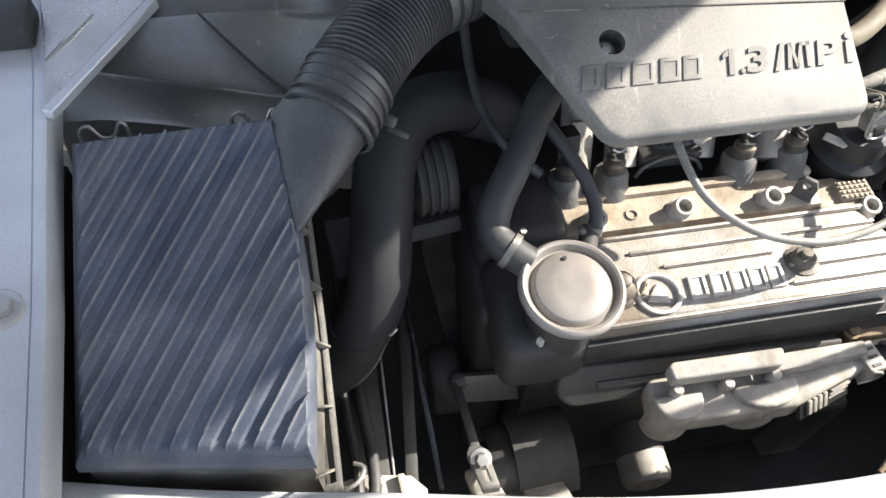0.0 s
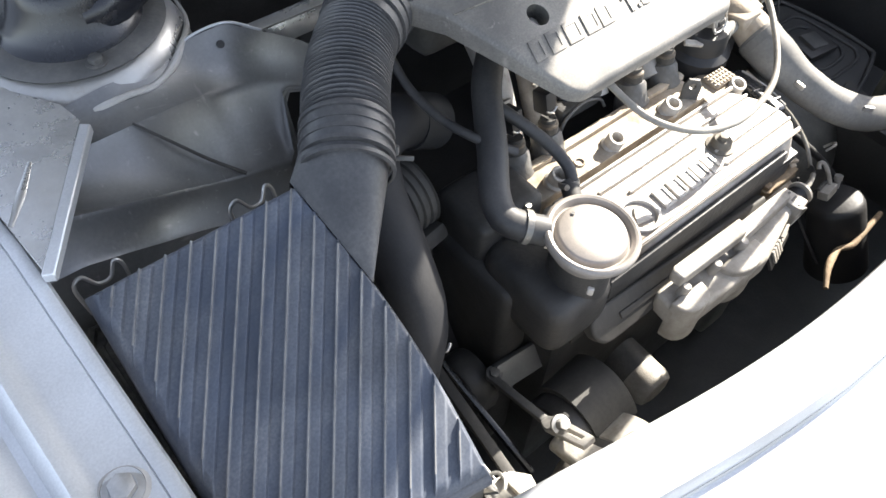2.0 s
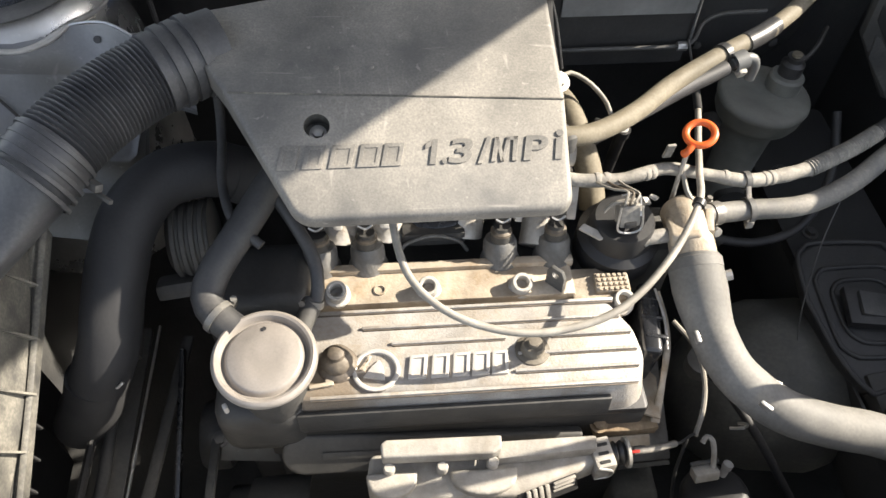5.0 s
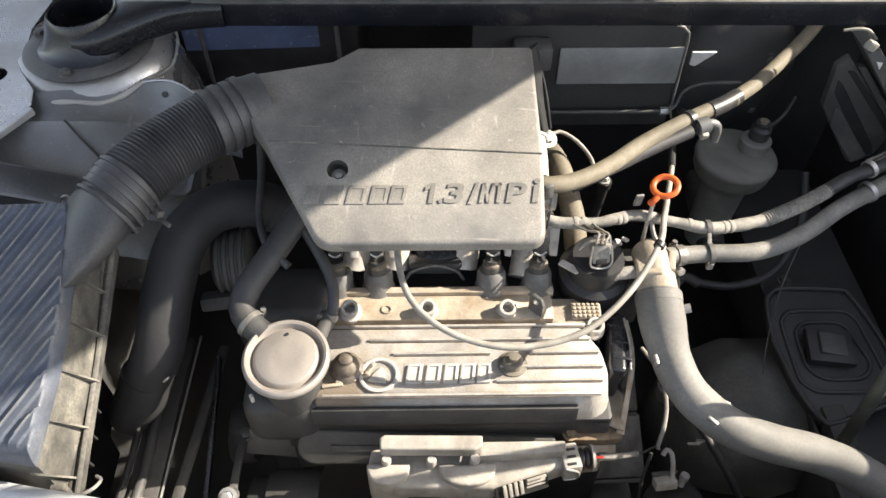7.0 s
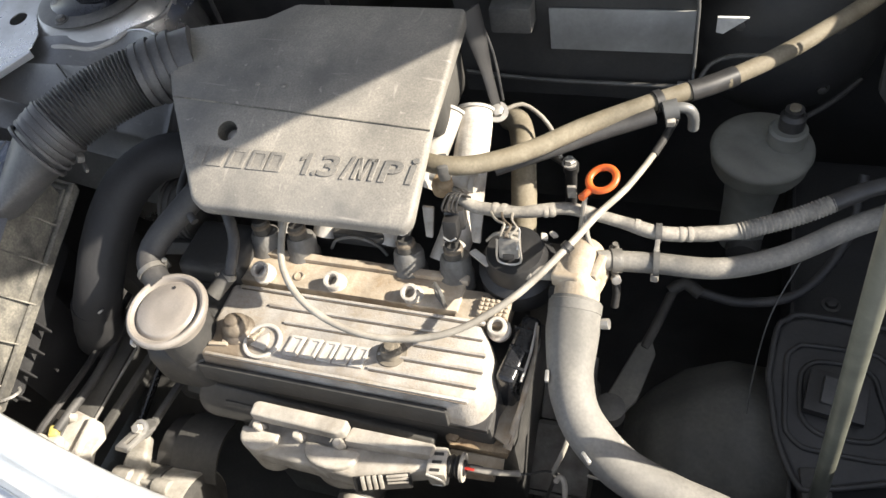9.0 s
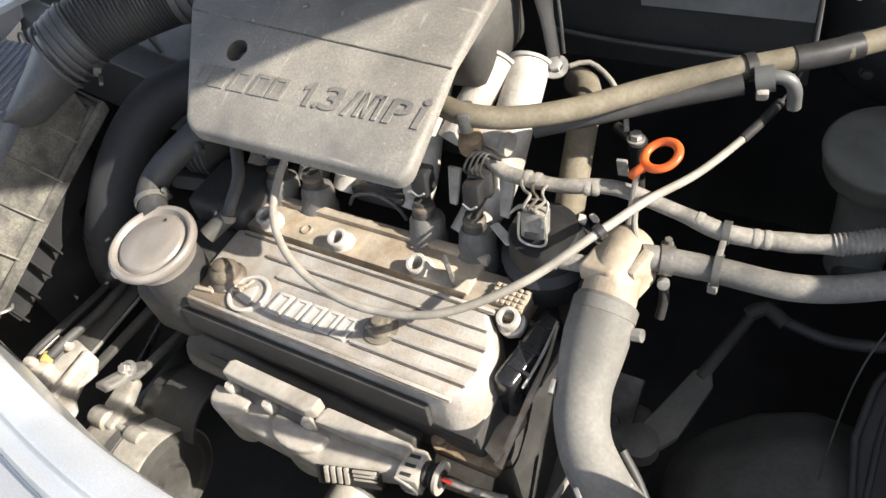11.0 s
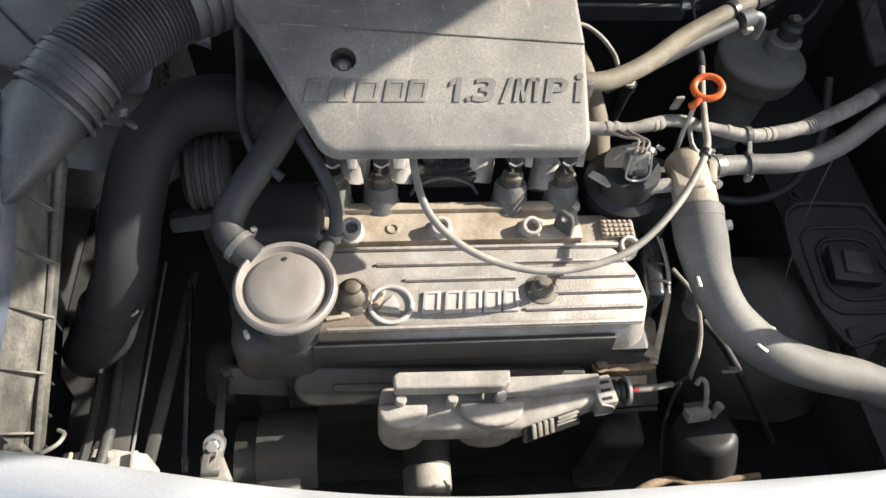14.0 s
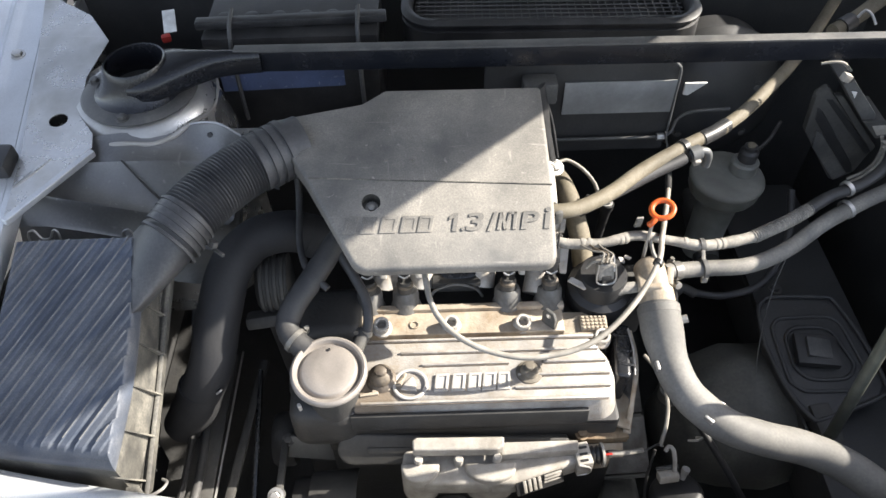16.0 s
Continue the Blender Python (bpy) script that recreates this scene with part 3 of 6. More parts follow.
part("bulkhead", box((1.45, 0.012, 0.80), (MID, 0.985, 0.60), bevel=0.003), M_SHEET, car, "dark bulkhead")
part("cowl", box((1.45, 0.30, 0.03), (MID, 1.13, 0.985), bevel=0.008), M_PAINT, car, "silver cowl")
part("undertray", box((1.34, 1.0, 0.01), (MID, 0.53, 0.27), bevel=0.002), M_GRIME, car, "dark undertray")
rail = part("cross_rail", box((0.036, 0.26, 0.010), (-0.101, 0.300, 0.641), (3, 4, 0), 0.003), M_CASE, car, "dark flat chassis rail")
# Steel strip that draws the highlight on the rail's edge.
part("bright_edge", box((0.0022, 0.22, 0.004), (-0.0775, 0.322, 0.6445), (3, 0, -1.5), 0.0008), M_STEEL, rail, "thin bright strip for the edge's highlight")
part("rail_end", prism([(-0.141, 0.214), (-0.107, 0.219), (-0.065, 0.211), (-0.052, 0.196), (-0.056, 0.179), (-0.048, 0.160), (-0.036, 0.152), (-0.030, 0.134), (-0.016, 0.119), (-0.02, 0.100), (-0.13, 0.100), (-0.135, 0.172)], 0.636, 0.645, None, 0.002, 2), M_RUNNER, rail, "pale lit bracket plate on the rail's end")
part("plate_ridge", prism([(-0.078, 0.212), (-0.0715, 0.212), (-0.062, 0.105), (-0.070, 0.105)], 0.644, 0.653, None, 0.002, 2), M_RUNNER, rail, "pale raised ridge")
part("plate_rib", prism([(-0.140, 0.212), (-0.132, 0.214), (-0.122, 0.105), (-0.131, 0.105)], 0.644, 0.652, None, 0.002, 2), M_RUNNER, rail)
for k in range(3):
    part("clipped_wire", tube([(-0.120 + 0.008 * k, 0.200, 0.652), (-0.117 + 0.009 * k, 0.178, 0.656), (-0.112 + 0.006 * k, 0.150, 0.654), (-0.118 + 0.010 * k, 0.120, 0.652)], 0.0022, 6, 0.006), M_IRON, rail)
part("cross_rail", box((0.012, 0.26, 0.008), (-0.056, 0.290, 0.638), (3, 0, -6), 0.003), M_CASE, car, "dark narrow rail")

for x in (-0.46, 1.13):
    part("wheel", lathe([(0, -0.08), (0.16, -0.08), (0.19, -0.07), (0.27, -0.085), (0.285, -0.06), (0.285, 0.06), (0.27, 0.085), (0, 0.08)], (x, 0.62, 0.285), (1, 0, 0), 40), M_RUBBER, car, "black tyred front wheel")

# bonnet held open over the bulkhead, on its stay
HOOD_T = 40.5
hood_l = 1.10
hood = thing("bonnet", (MID, 1.03, 1.06), "silver car bonnet propped wide open", "bonnet")
hb = box((1.27, hood_l, 0.012), (0, -hood_l / 2, 0), bevel=0.004)
hb.transform(pose(MID, 1.03, 1.06, -HOOD_T, 0, 0))
part("skin", hb, M_PAINT, hood)
hb = box((1.20, 0.05, 0.02), (0, -0.10, -0.016), bevel=0.004)
box((1.20, 0.05, 0.02), (0, -1.00, -0.016), bevel=0.004, bm=hb)
box((0.05, 0.86, 0.02), (-0.55, -0.55, -0.016), bevel=0.004, bm=hb)
box((0.05, 0.86, 0.02), (0.55, -0.55, -0.016), bevel=0.004, bm=hb)
hb.transform(pose(MID, 1.03, 1.06, -HOOD_T, 0, 0))
part("inner_frame", hb, M_PAINT, hood)

stay = tube([(0.750, 0.297, 0.47), (0.7475, 0.2966, 0.50), (0.718, 0.2915, 0.80), (0.698, 0.288, 1.00), (0.680, 0.288, 1.20), (0.664, 0.310, 1.42), (0.652, 0.350, 1.620)], 0.0078, 16, 0.03)
rod = thing("bonnet_stay", (0.750, 0.297, 0.46), "dull olive-grey steel bonnet stay rod standing upright", "stay rod")
part("rod", stay, M_ROD, rod)
part("grommet", lathe([(0.009, -0.012), (0.013, -0.010), (0.013, 0.010), (0.009, 0.012)], (0.749, 0.297, 0.485), (-0.1, 0.0, 1), 20), M_BLACK, rod, "black rubber grommet")

# radiator with fins behind the front panel
rad = thing("radiator", (0.42, 0.09, 0.30), "dark finned radiator behind the front panel", "radiator")
part("core", box((0.62, 0.03, 0.36), (0.40, 0.085, 0.49), bevel=0.003), M_GRIME, rad)
part("top_tank", box((0.64, 0.05, 0.05), (0.40, 0.088, 0.69), bevel=0.014, seg=3), M_BLACK, rad, "black plastic radiator tank")

# ---- strut brace ----
brace = thing("strut_brace", (TW[0], TW[1], 0.935), "black steel strut brace bar across the engine bay", "strut brace")
CUP = (-0.190, 0.668)
part("base_plate", lathe([(0.030, 0.0), (0.072, 0.0), (0.076, 0.001), (0.078, 0.004), (0.074, 0.007), (0.060, 0.008), (0.030, 0.008)], (CUP[0], CUP[1], 0.9335), n=48), M_IRON, brace, "dusty pressed base plate")
for a in (-95, 40, 165):
    part("bolt", bolt(bmesh.new(), (CUP[0] + 0.067 * math.cos(radians(a)), CUP[1] + 0.067 * math.sin(radians(a)), 0.9405), (0, 0, 1), 0.006, 0.006, 1.5), M_IRON, brace)
cup = lathe([(0.063, 0.006), (0.057, 0.009), (0.0515, 0.016), (0.047, 0.028), (0.0435, 0.040), (0.0415, 0.049), (0.0400, 0.0515), (0.0380, 0.0505), (0.0375, 0.047), (0.040, 0.030), (0.041, 0.009)], (CUP[0], CUP[1], 0.9335), n=56)
for v in cup.verts:
    k = max(0.0, (v.co.z - 0.94) / 0.045)
    v.co.x += 0.006 * k
    v.co.z += 0.05 * k * (v.co.x - CUP[0])
part("end_cup", cup, M_PRESS, brace, "black pressed cup at the brace's end")
b = bmesh.new()
rows = []
for x, hw, lo, hi, y in ((-0.188, 0.047, 0.942, 0.981, 0.668), (-0.170, 0.047, 0.941, 0.982, 0.668), (-0.152, 0.043, 0.942, 0.983, 0.669), (-0.134, 0.036, 0.944, 0.985, 0.671), (-0.116, 0.028, 0.947, 0.986, 0.673), (-0.098, 0.020, 0.950, 0.987, 0.675), (-0.080, 0.014, 0.953, 0.987, 0.677), (-0.055, 0.010, 0.954, 0.987, 0.678), (-0.020, 0.008, 0.955, 0.986, 0.679)):
    c, h = (lo + hi) / 2, (hi - lo) / 2
    rows.append([b.verts.new((x, y + hw * math.copysign(abs(math.cos(a)) ** 0.6, math.cos(a)) * (1 - 0.12 * math.sin(a)), c + h * math.copysign(abs(math.sin(a)) ** 0.6, math.sin(a)))) for a in (2 * math.pi * k / 32 for k in range(32))])
for r, q in zip(rows, rows[1:]):
    for k in range(32):
        b.faces.new((r[k], r[(k + 1) % 32], q[(k + 1) % 32], q[k]))
b.faces.new(rows[-1])
b.faces.new(rows[0][::-1])
bmesh.ops.recalc_face_normals(b, faces=b.faces[:])
b = cut(b, lathe([(0, -0.1), (0.0425, -0.1), (0.0405, 0.1), (0, 0.1)], (CUP[0] + 0.004, CUP[1], 0.95), n=40))
part("arm", b, M_PRESS, brace, "black pressed arm tapering into the bar")
part("bar", box((1.00, 0.013, 0.030), (0.445, 0.6775, 0.970), (0, 0, -0.6), 0.002), M_PRESS, brace, "long flat black bar")
part("flange", box((1.00, 0.016, 0.003), (0.445, 0.679, 0.9862), (0, 0, -0.6), 0.001), M_IRON, brace, "dusty top flange of the bar")

# ---- battery ----
bat = thing("battery", (0.01, 0.83, 0.78), "car battery with a scratched blue label behind the brace bar", "battery")
part("case", box((0.245, 0.17, 0.155), (0.008, 0.832, 0.868), bevel=0.006), M_BLACK, bat, "black battery case")
part("front_label", box((0.222, 0.003, 0.066), (0.010, 0.7455, 0.912), (0, 0, 2.5), 0.001), M_BATT, bat, "scratched dark blue label")
for k, w in enumerate((0.014, 0.022, 0.018, 0.024, 0.02, 0.02)):
    part("print_bar", box((w, 0.002, 0.011), (-0.055 + 0.026 * k, 0.7432 + 0.0011 * k, 0.917), (0, 0, 2.5), 0.0004), M_BLUE, bat)
part("lid", box((0.25, 0.175, 0.02), (0.008, 0.832, 0.955), bevel=0.006), M_BLACK, bat, "black battery lid")
for k in range(6):
    part("vent_plug", lathe([(0, 0), (0.010, 0), (0.010, 0.004), (0.006, 0.005), (0, 0.005)], (-0.09 + 0.039 * k, 0.80, 0.965), n=20), M_BLACK, bat)
part("clamp_bar", box((0.27, 0.018, 0.012), (0.01, 0.775, 0.974), (0, 0, 2), 0.003), M_BLACK, bat, "black hold-down bar")
for x in (-0.075, 0.105):
    part("hold_rod", tube([(x, 0.737, 0.83), (x, 0.737, 0.93), (x, 0.755, 0.975), (x, 0.79, 0.985)], 0.0032, 8), M_IRON, bat)
part("terminal", lathe([(0, 0), (0.012, 0), (0.010, 0.014), (0, 0.014)], (-0.085, 0.885, 0.964), n=18), M_STEEL, bat)
part("tag", box((0.018, 0.05, 0.002), (-0.172, 0.80, 0.962), (8, 0, 14), 0.0005), M_WHITE, bat, "white paper tag")
solid("red_cap", box((0.014, 0.012, 0.010), (-0.190, 0.815, 0.925), (0, 0, 20), 0.003), M_RED, "small red plastic cap beside the battery", "cap")

rail = thing("battery_tray_rail", (0.0, 0.64, 0.86), "dusty pale angle rail in front of the battery", "rail")
part("face", box((0.150, 0.004, 0.022), (-0.002, 0.633, 0.870), (-14, 0, -0.5), 0.001), M_INNER, rail)
part("lip", box((0.150, 0.014, 0.003), (-0.002, 0.640, 0.8815), (6, 0, -0.5), 0.001), M_INNER, rail)
part("stand", box((0.030, 0.010, 0.10), (0.02, 0.643, 0.815), (0, 0, 0), 0.002), M_SHEET, rail)

# ---- cowl air intake behind the brace ----
tray = thing("air_intake_tray", (0.39, 0.85, 0.90), "black rounded cowl air intake with a mesh grille", "air intake")


def rounded(w, d, r, n=6):
    out = []
    for cx, cy, a0 in ((w / 2 - r, d / 2 - r, 0), (-w / 2 + r, d / 2 - r, 90), (-w / 2 + r, -d / 2 + r, 180), (w / 2 - r, -d / 2 + r, 270)):
        out += [(cx + r * math.cos(radians(a0 + 90 * k / n)), cy + r * math.sin(radians(a0 + 90 * k / n))) for k in range(n + 1)]
    return out


b = bmesh.new()
outer = rounded(0.44, 0.19, 0.05)
loops = []
for s, z in ((0.0, -0.06), (0.0, -0.012), (-0.004, -0.010), (0.0, -0.006), (0.001, 0.0), (-0.004, 0.004), (-0.010, 0.004), (-0.014, 0.0), (-0.016, -0.02)):
    loops.append([b.verts.new((x * (1 + 2 * s / 0.44), y * (1 + 2 * s / 0.19), z)) for x, y in outer])
for a, c in zip(loops, loops[1:]):
    for k in range(len(a)):
        j = (k + 1) % len(a)
        b.faces.new((a[k], a[j], c[j], c[k]))
bmesh.ops.recalc_face_normals(b, faces=b.faces[:])
b.transform(pose(0.387, 0.858, 0.962, 0, 0, -1.5))
part("rim", b, M_BLACK, tray, "black moulded rim")
b = bmesh.new()
for k in range(34):
    box((0.0016, 0.16, 0.0016), (-0.195 + 0.0118 * k, 0, 0), bevel=0, bm=b)
for k in range(14):
    box((0.40, 0.0016, 0.0016), (0, -0.075 + 0.0115 * k, 0.001), bevel=0, bm=b)
b.transform(pose(0.387, 0.858, 0.947, 0, 0, -1.5))
part("mesh_grille", b, M_IRON, tray, "fine wire mesh")
part("duct_floor", box((0.41, 0.17, 0.004), (0.387, 0.858, 0.915), (0, 0, -1.5), 0.001), M_BLACK, tray)

# ---- bulkhead panel and pipes ----
shield = thing("heat_shield", (0.43, 0.725, 0.70), "dark bulkhead heat shield with a dull grey foil strip", "heat shield")
part("panel", box((0.285, 0.006, 0.17), (0.426, 0.725, 0.845), bevel=0.003), M_SHEET, shield)
part("foil_strip", box((0.165, 0.003, 0.057), (0.484, 0.7195, 0.864), bevel=0.001), M_STRIP, shield, "dull grey foil strip")
part("edge", tube([(0.570, 0.719, 0.79), (0.569, 0.719, 0.86), (0.566, 0.718, 0.915), (0.548, 0.718, 0.926)], 0.002, 8), M_FOIL, shield, "bright folded edge")
part("bracket_block", box((0.05, 0.03, 0.035), (0.362, 0.705, 0.893), bevel=0.005), M_IRON, shield, "dusty dark bracket")
solid("brake_pipe", tube([(0.29, 0.712, 0.80), (0.38, 0.712, 0.793), (0.47, 0.712, 0.792), (0.555, 0.712, 0.793), (0.577, 0.72, 0.797), (0.585, 0.732, 0.808), (0.61, 0.742, 0.816), (0.67, 0.745, 0.817)], 0.0028, 10), M_IRON, "thin grey metal brake pipe along the bulkhead", "pipe")
solid("pipe_union", lathe([(0, 0), (0.006, 0), (0.006, 0.012), (0, 0.012)], (0.553, 0.712, 0.793), (1, 0, 0), 6), M_STEEL, "small hexagon pipe union", "pipe union")
solid("side_plate", prism([(-0.014, 0.010), (0.020, 0.010), (-0.006, -0.012), (-0.014, -0.010)], -0.002, 0.002, pose(0.603, 0.745, 0.858, 90, 0, 0), 0.0008), M_WHITE, "small pale bulkhead plate", "plate")
boost = thing("brake_booster", (0.66, 0.86, 0.80), "black round brake booster on the bulkhead", "brake booster")
part("shell", lathe([(0, -0.09), (0.05, -0.088), (0.095, -0.07), (0.112, -0.045), (0.116, -0.03), (0.119, -0.026), (0.119, -0.018), (0.112, -0.014), (0.108, 0.03), (0.09, 0.05), (0, 0.055)], (0.67, 0.87, 0.78), (0, 1, 0), 48), M_SHEET, boost)
for a in (40, 140, 220, 320):
    part("stud", bolt(bmesh.new(), (0.67 + 0.07 * math.cos(radians(a)), 0.793, 0.78 + 0.07 * math.sin(radians(a))), (0, -1, 0), 0.006, 0.008, 1.5), M_IRON, boost)

# ---- brake fluid reservoir ----
resv = thing("brake_fluid_reservoir", (0.655, 0.652, 0.55), "greyed translucent brake fluid reservoir with a black cap", "reservoir")
part("tank", lathe([(0, -0.17), (0.028, -0.17), (0.030, -0.10), (0.033, -0.052), (0.040, -0.040), (0.050, -0.030), (0.0535, -0.022), (0.0545, -0.010), (0.056, -0.007), (0.0568, -0.003), (0.056, 0.0), (0.052, 0.003), (0.030, 0.004), (0, 0.005)], (0.655, 0.652, 0.762), (0.02, -0.02, 1), 44), M_RESV, resv)
cap_b = lathe([(0, 0.0), (0.021, 0.0), (0.021, 0.018), (0.018, 0.021), (0, 0.021)], (0.679, 0.660, 0.765), n=30)
part("filler_cap", cap_b, M_RESV, resv, "knurled grey cap")
part("sensor_plug", lathe([(0, 0), (0.014, 0), (0.014, 0.016), (0.010, 0.020), (0.010, 0.026), (0.0, 0.027)], (0.681, 0.662, 0.785), n=22), M_BLACK, resv, "black level sensor plug")
part("sensor_pin", lathe([(0, 0), (0.006, 0), (0.006, 0.003), (0, 0.003)], (0.681, 0.662, 0.8115), n=16), M_TAN, resv, "small yellowish sensor pin")
part("sensor_lead", tube([(0.692, 0.666, 0.795), (0.72, 0.69, 0.80), (0.75, 0.73, 0.80)], 0.003, 8), M_BLACK, resv)
mc = lathe([(0, 0), (0.02, 0), (0.022, 0.02), (0.022, 0.12), (0.016, 0.125), (0.016, 0.15), (0, 0.15)], (0.655, 0.62, 0.60), (0.05, 1, 0.1), 24)
solid("brake_master_cylinder", mc, M_CASE, "dusty cast brake master cylinder below the reservoir", "master cylinder")

# ---- control unit box on the right wing ----
ecu = thing("control_unit_box", (0.80, 0.65, 0.77), "black plastic control unit box with recessed panels", "control box")
em = pose(0, 0.672, 0, 90, 0, 0)
ef = pose(0, 0.652, 0, 90, 0, 0)
part("case", prism([(0.752, 0.893), (0.766, 0.907), (0.876, 0.786), (0.865, 0.743), (0.84, 0.725), (0.829, 0.73), (0.758, 0.828)], -0.014, 0.0, em, 0.005, 2), M_CASE, ecu)
part("slot", prism([(0.762, 0.872), (0.772, 0.864), (0.855, 0.759), (0.861, 0.744), (0.85, 0.744), (0.765, 0.851)], -0.002, 0.0012, em, 0.0005, 1), M_PLUG, ecu, "dark recessed slot")
part("panel", prism([(0.774, 0.83), (0.782, 0.826), (0.852, 0.744), (0.836, 0.729), (0.779, 0.798)], -0.002, 0.0020, em, 0.0006, 1), M_IRON, ecu, "grey recessed panel")
part("groove", prism([(0.769, 0.886), (0.778, 0.886), (0.874, 0.787), (0.867, 0.78)], -0.002, 0.0012, em, 0.0005, 1), M_PLUG, ecu, "dark groove")
part("ridge", prism([(0.775, 0.897), (0.787, 0.896), (0.873, 0.8), (0.871, 0.788)], -0.004, 0.006, em, 0.002, 2), M_CASE, ecu, "raised ridge")
part("lid", prism([(0.77, 0.925), (0.786, 0.93), (0.838, 0.872), (0.841, 0.863), (0.822, 0.862)], -0.06, 0.0, ef, 0.003, 2), M_IRON, ecu, "grey plug block")
part("lid", prism([(0.822, 0.861), (0.856, 0.861), (0.872, 0.831), (0.854, 0.828)], -0.06, 0.002, ef, 0.003, 2), M_CASE, ecu, "dark plug block")
part("label_plate", prism([(0.839, 0.853), (0.858, 0.854), (0.867, 0.838), (0.852, 0.836)], 0.0, 0.004, ef, 0.0006, 1), M_COIL, ecu, "pale label plate")
part("warning_tab", prism([(0.786, 0.914), (0.794, 0.913), (0.794, 0.903)], -0.001, 0.0022, ef, 0.0004), M_WHITE, ecu, "small white warning tab")
part("latch", box((0.014, 0.010, 0.012), (0.77, 0.652, 0.937), (0, 25, 10), 0.003), M_COIL, ecu, "pale latch")
part("lead", tube([(0.745, 0.68, 0.941), (0.76, 0.68, 0.943), (0.776, 0.68, 0.941), (0.791, 0.68, 0.928)], 0.0020, 8, 0.004), M_PALE, ecu, "pale lead")
for k in range(5):
    off = 0.0035 * math.sin(2.4 * k), 0.003 * math.cos(2.4 * k)
    part("plug_wire", tube([(x + off[0] * (1 - 0.5 * abs(n - 2)) + 0.002 * math.sin(5 * n + k), y - 0.004 * k, z + off[1]) for n, (x, y, z) in enumerate([(0.854, 0.64, 0.839), (0.866, 0.64, 0.814), (0.864, 0.64, 0.785), (0.852, 0.64, 0.769), (0.833, 0.64, 0.756)])], 0.0026, 8, 0.004, wobble=0.3), M_TAPE, ecu, "frayed pale wire")

# ---- right engine mount ----
mt = thing("engine_mount", (0.76, 0.42, 0.55), "dusty dark pressed engine mount plate with a square grey pad", "engine mount")
out = [(0.690, 0.44), (0.697, 0.500), (0.708, 0.515), (0.725, 0.523), (0.800, 0.520), (0.818, 0.510), (0.838, 0.44), (0.845, 0.37), (0.832, 0.352), (0.742, 0.322), (0.722, 0.325), (0.702, 0.37)]
tilt = pose(0.76, 0.42, 0.612, 6, 0, 0) @ pose(-0.76, -0.42, 0)
part("plate", prism(out, -0.02, 0.0, tilt, 0.006, 3), M_SHEET, mt)
rim = [tilt @ Vector((x, y, 0.001)) for x, y in out]
part("rim", tube([*rim, rim[0]], 0.0035, 10, 0.006), M_SHEET, mt)
for w, d in ((0.112, 0.122), (0.082, 0.086)):
    loop = [tilt @ Vector((0.760 + x + 0.0006 * k, 0.424 + y, 0.001)) for k, (x, y) in enumerate(rounded(w, d, 0.026, 3))]
    part("ridge", tube([*loop, loop[0]], 0.0030, 10, 0.005), M_SHEET, mt)
part("pad_frame", box((0.060, 0.050, 0.012), (0.757, 0.421, 0.624), (6, 0, -8), 0.002), M_BLACK, mt)
part("pad", box((0.036, 0.032, 0.012), (0.759, 0.422, 0.627), (6, 8, -8), 0.002), M_IRON, mt, "dull grey square pad")
part("leg", box((0.03, 0.06, 0.03), (0.742, 0.318, 0.588), (14, 0, 8), 0.004), M_CASE, mt)
leg = thing("chassis_leg", (0.80, 0.46, 0.47), "dark chassis leg under the engine mount", "chassis leg")
part("beam", box((0.16, 0.75, 0.10), (0.80, 0.46, 0.52), (0, 0, 0), 0.012), M_SHEET, leg)
part("seam_flange", box((0.004, 0.74, 0.022), (0.7195, 0.46, 0.578), (0, -10, 0), 0.001), M_SHEET, leg)
for y in (0.24, 0.58, 0.70):
    part("bolt", bolt(bmesh.new(), (0.765, y, 0.570), (0, 0, 1), 0.007, 0.007, 1.6), M_IRON, leg)

# ---- air filter box ----
air = thing("air_filter_box", (-0.21, 0.30, 0.55), "black plastic air filter box with a diagonally ribbed lid", "air filter")
LT, RT, RB, LB = Vector((-0.297, 0.436, 0.900)), Vector((-0.136, 0.410, 0.930)), Vector((-0.137, 0.176, 0.831)), Vector((-0.303, 0.205, 0.820))


def lid_point(u, v):
    """u from the wing to the engine, v from the front to the rear."""
    a, c = LB.lerp(RB, u), LT.lerp(RT, u)
    return a.lerp(c, v) + Vector((0.010 * u * math.sin(math.pi * min(1, v)), 0, 0.004 * math.sin(math.pi * u) * math.sin(math.pi * v)))


NU, NV = 330, 460
PITCH = 0.0170
b = bmesh.new()
grid = []
way = Vector((0.79, -0.61))
for i in range(NU + 1):
    row = []
    for j in range(NV + 1):
        u, v = i / NU, j / NV
        p = lid_point(u, v)
        edge = min(u * 0.165, (1 - u) * 0.33, v * 0.235, (1 - v) * 0.235)
        k = max(0.0, min(1.0, (edge - 0.004) / 0.006)) * min(1.0, max(0.0, (v - 0.014) / 0.02))
        s = ((p.x * way.x + p.y * way.y + 0.359) / PITCH) % 1.0
        h = 0.0026 * (min(1.0, s / 0.07) if s < 0.50 else max(0.0, 1 - (s - 0.50) / 0.09))
        h += 0.0017 * math.exp(-((s - 0.07) / 0.035) ** 2)
        round_off = 0.010 * max(0.0, 1 - edge / 0.010) ** 2.2
        row.append(b.verts.new((p.x, p.y, p.z - 0.003 + h * k - round_off)))
    grid.append(row)
for a, c in zip(grid, grid[1:]):
    for p, q, r, s in zip(a, a[1:], c[1:], c):
        b.faces.new((p, s, r, q))
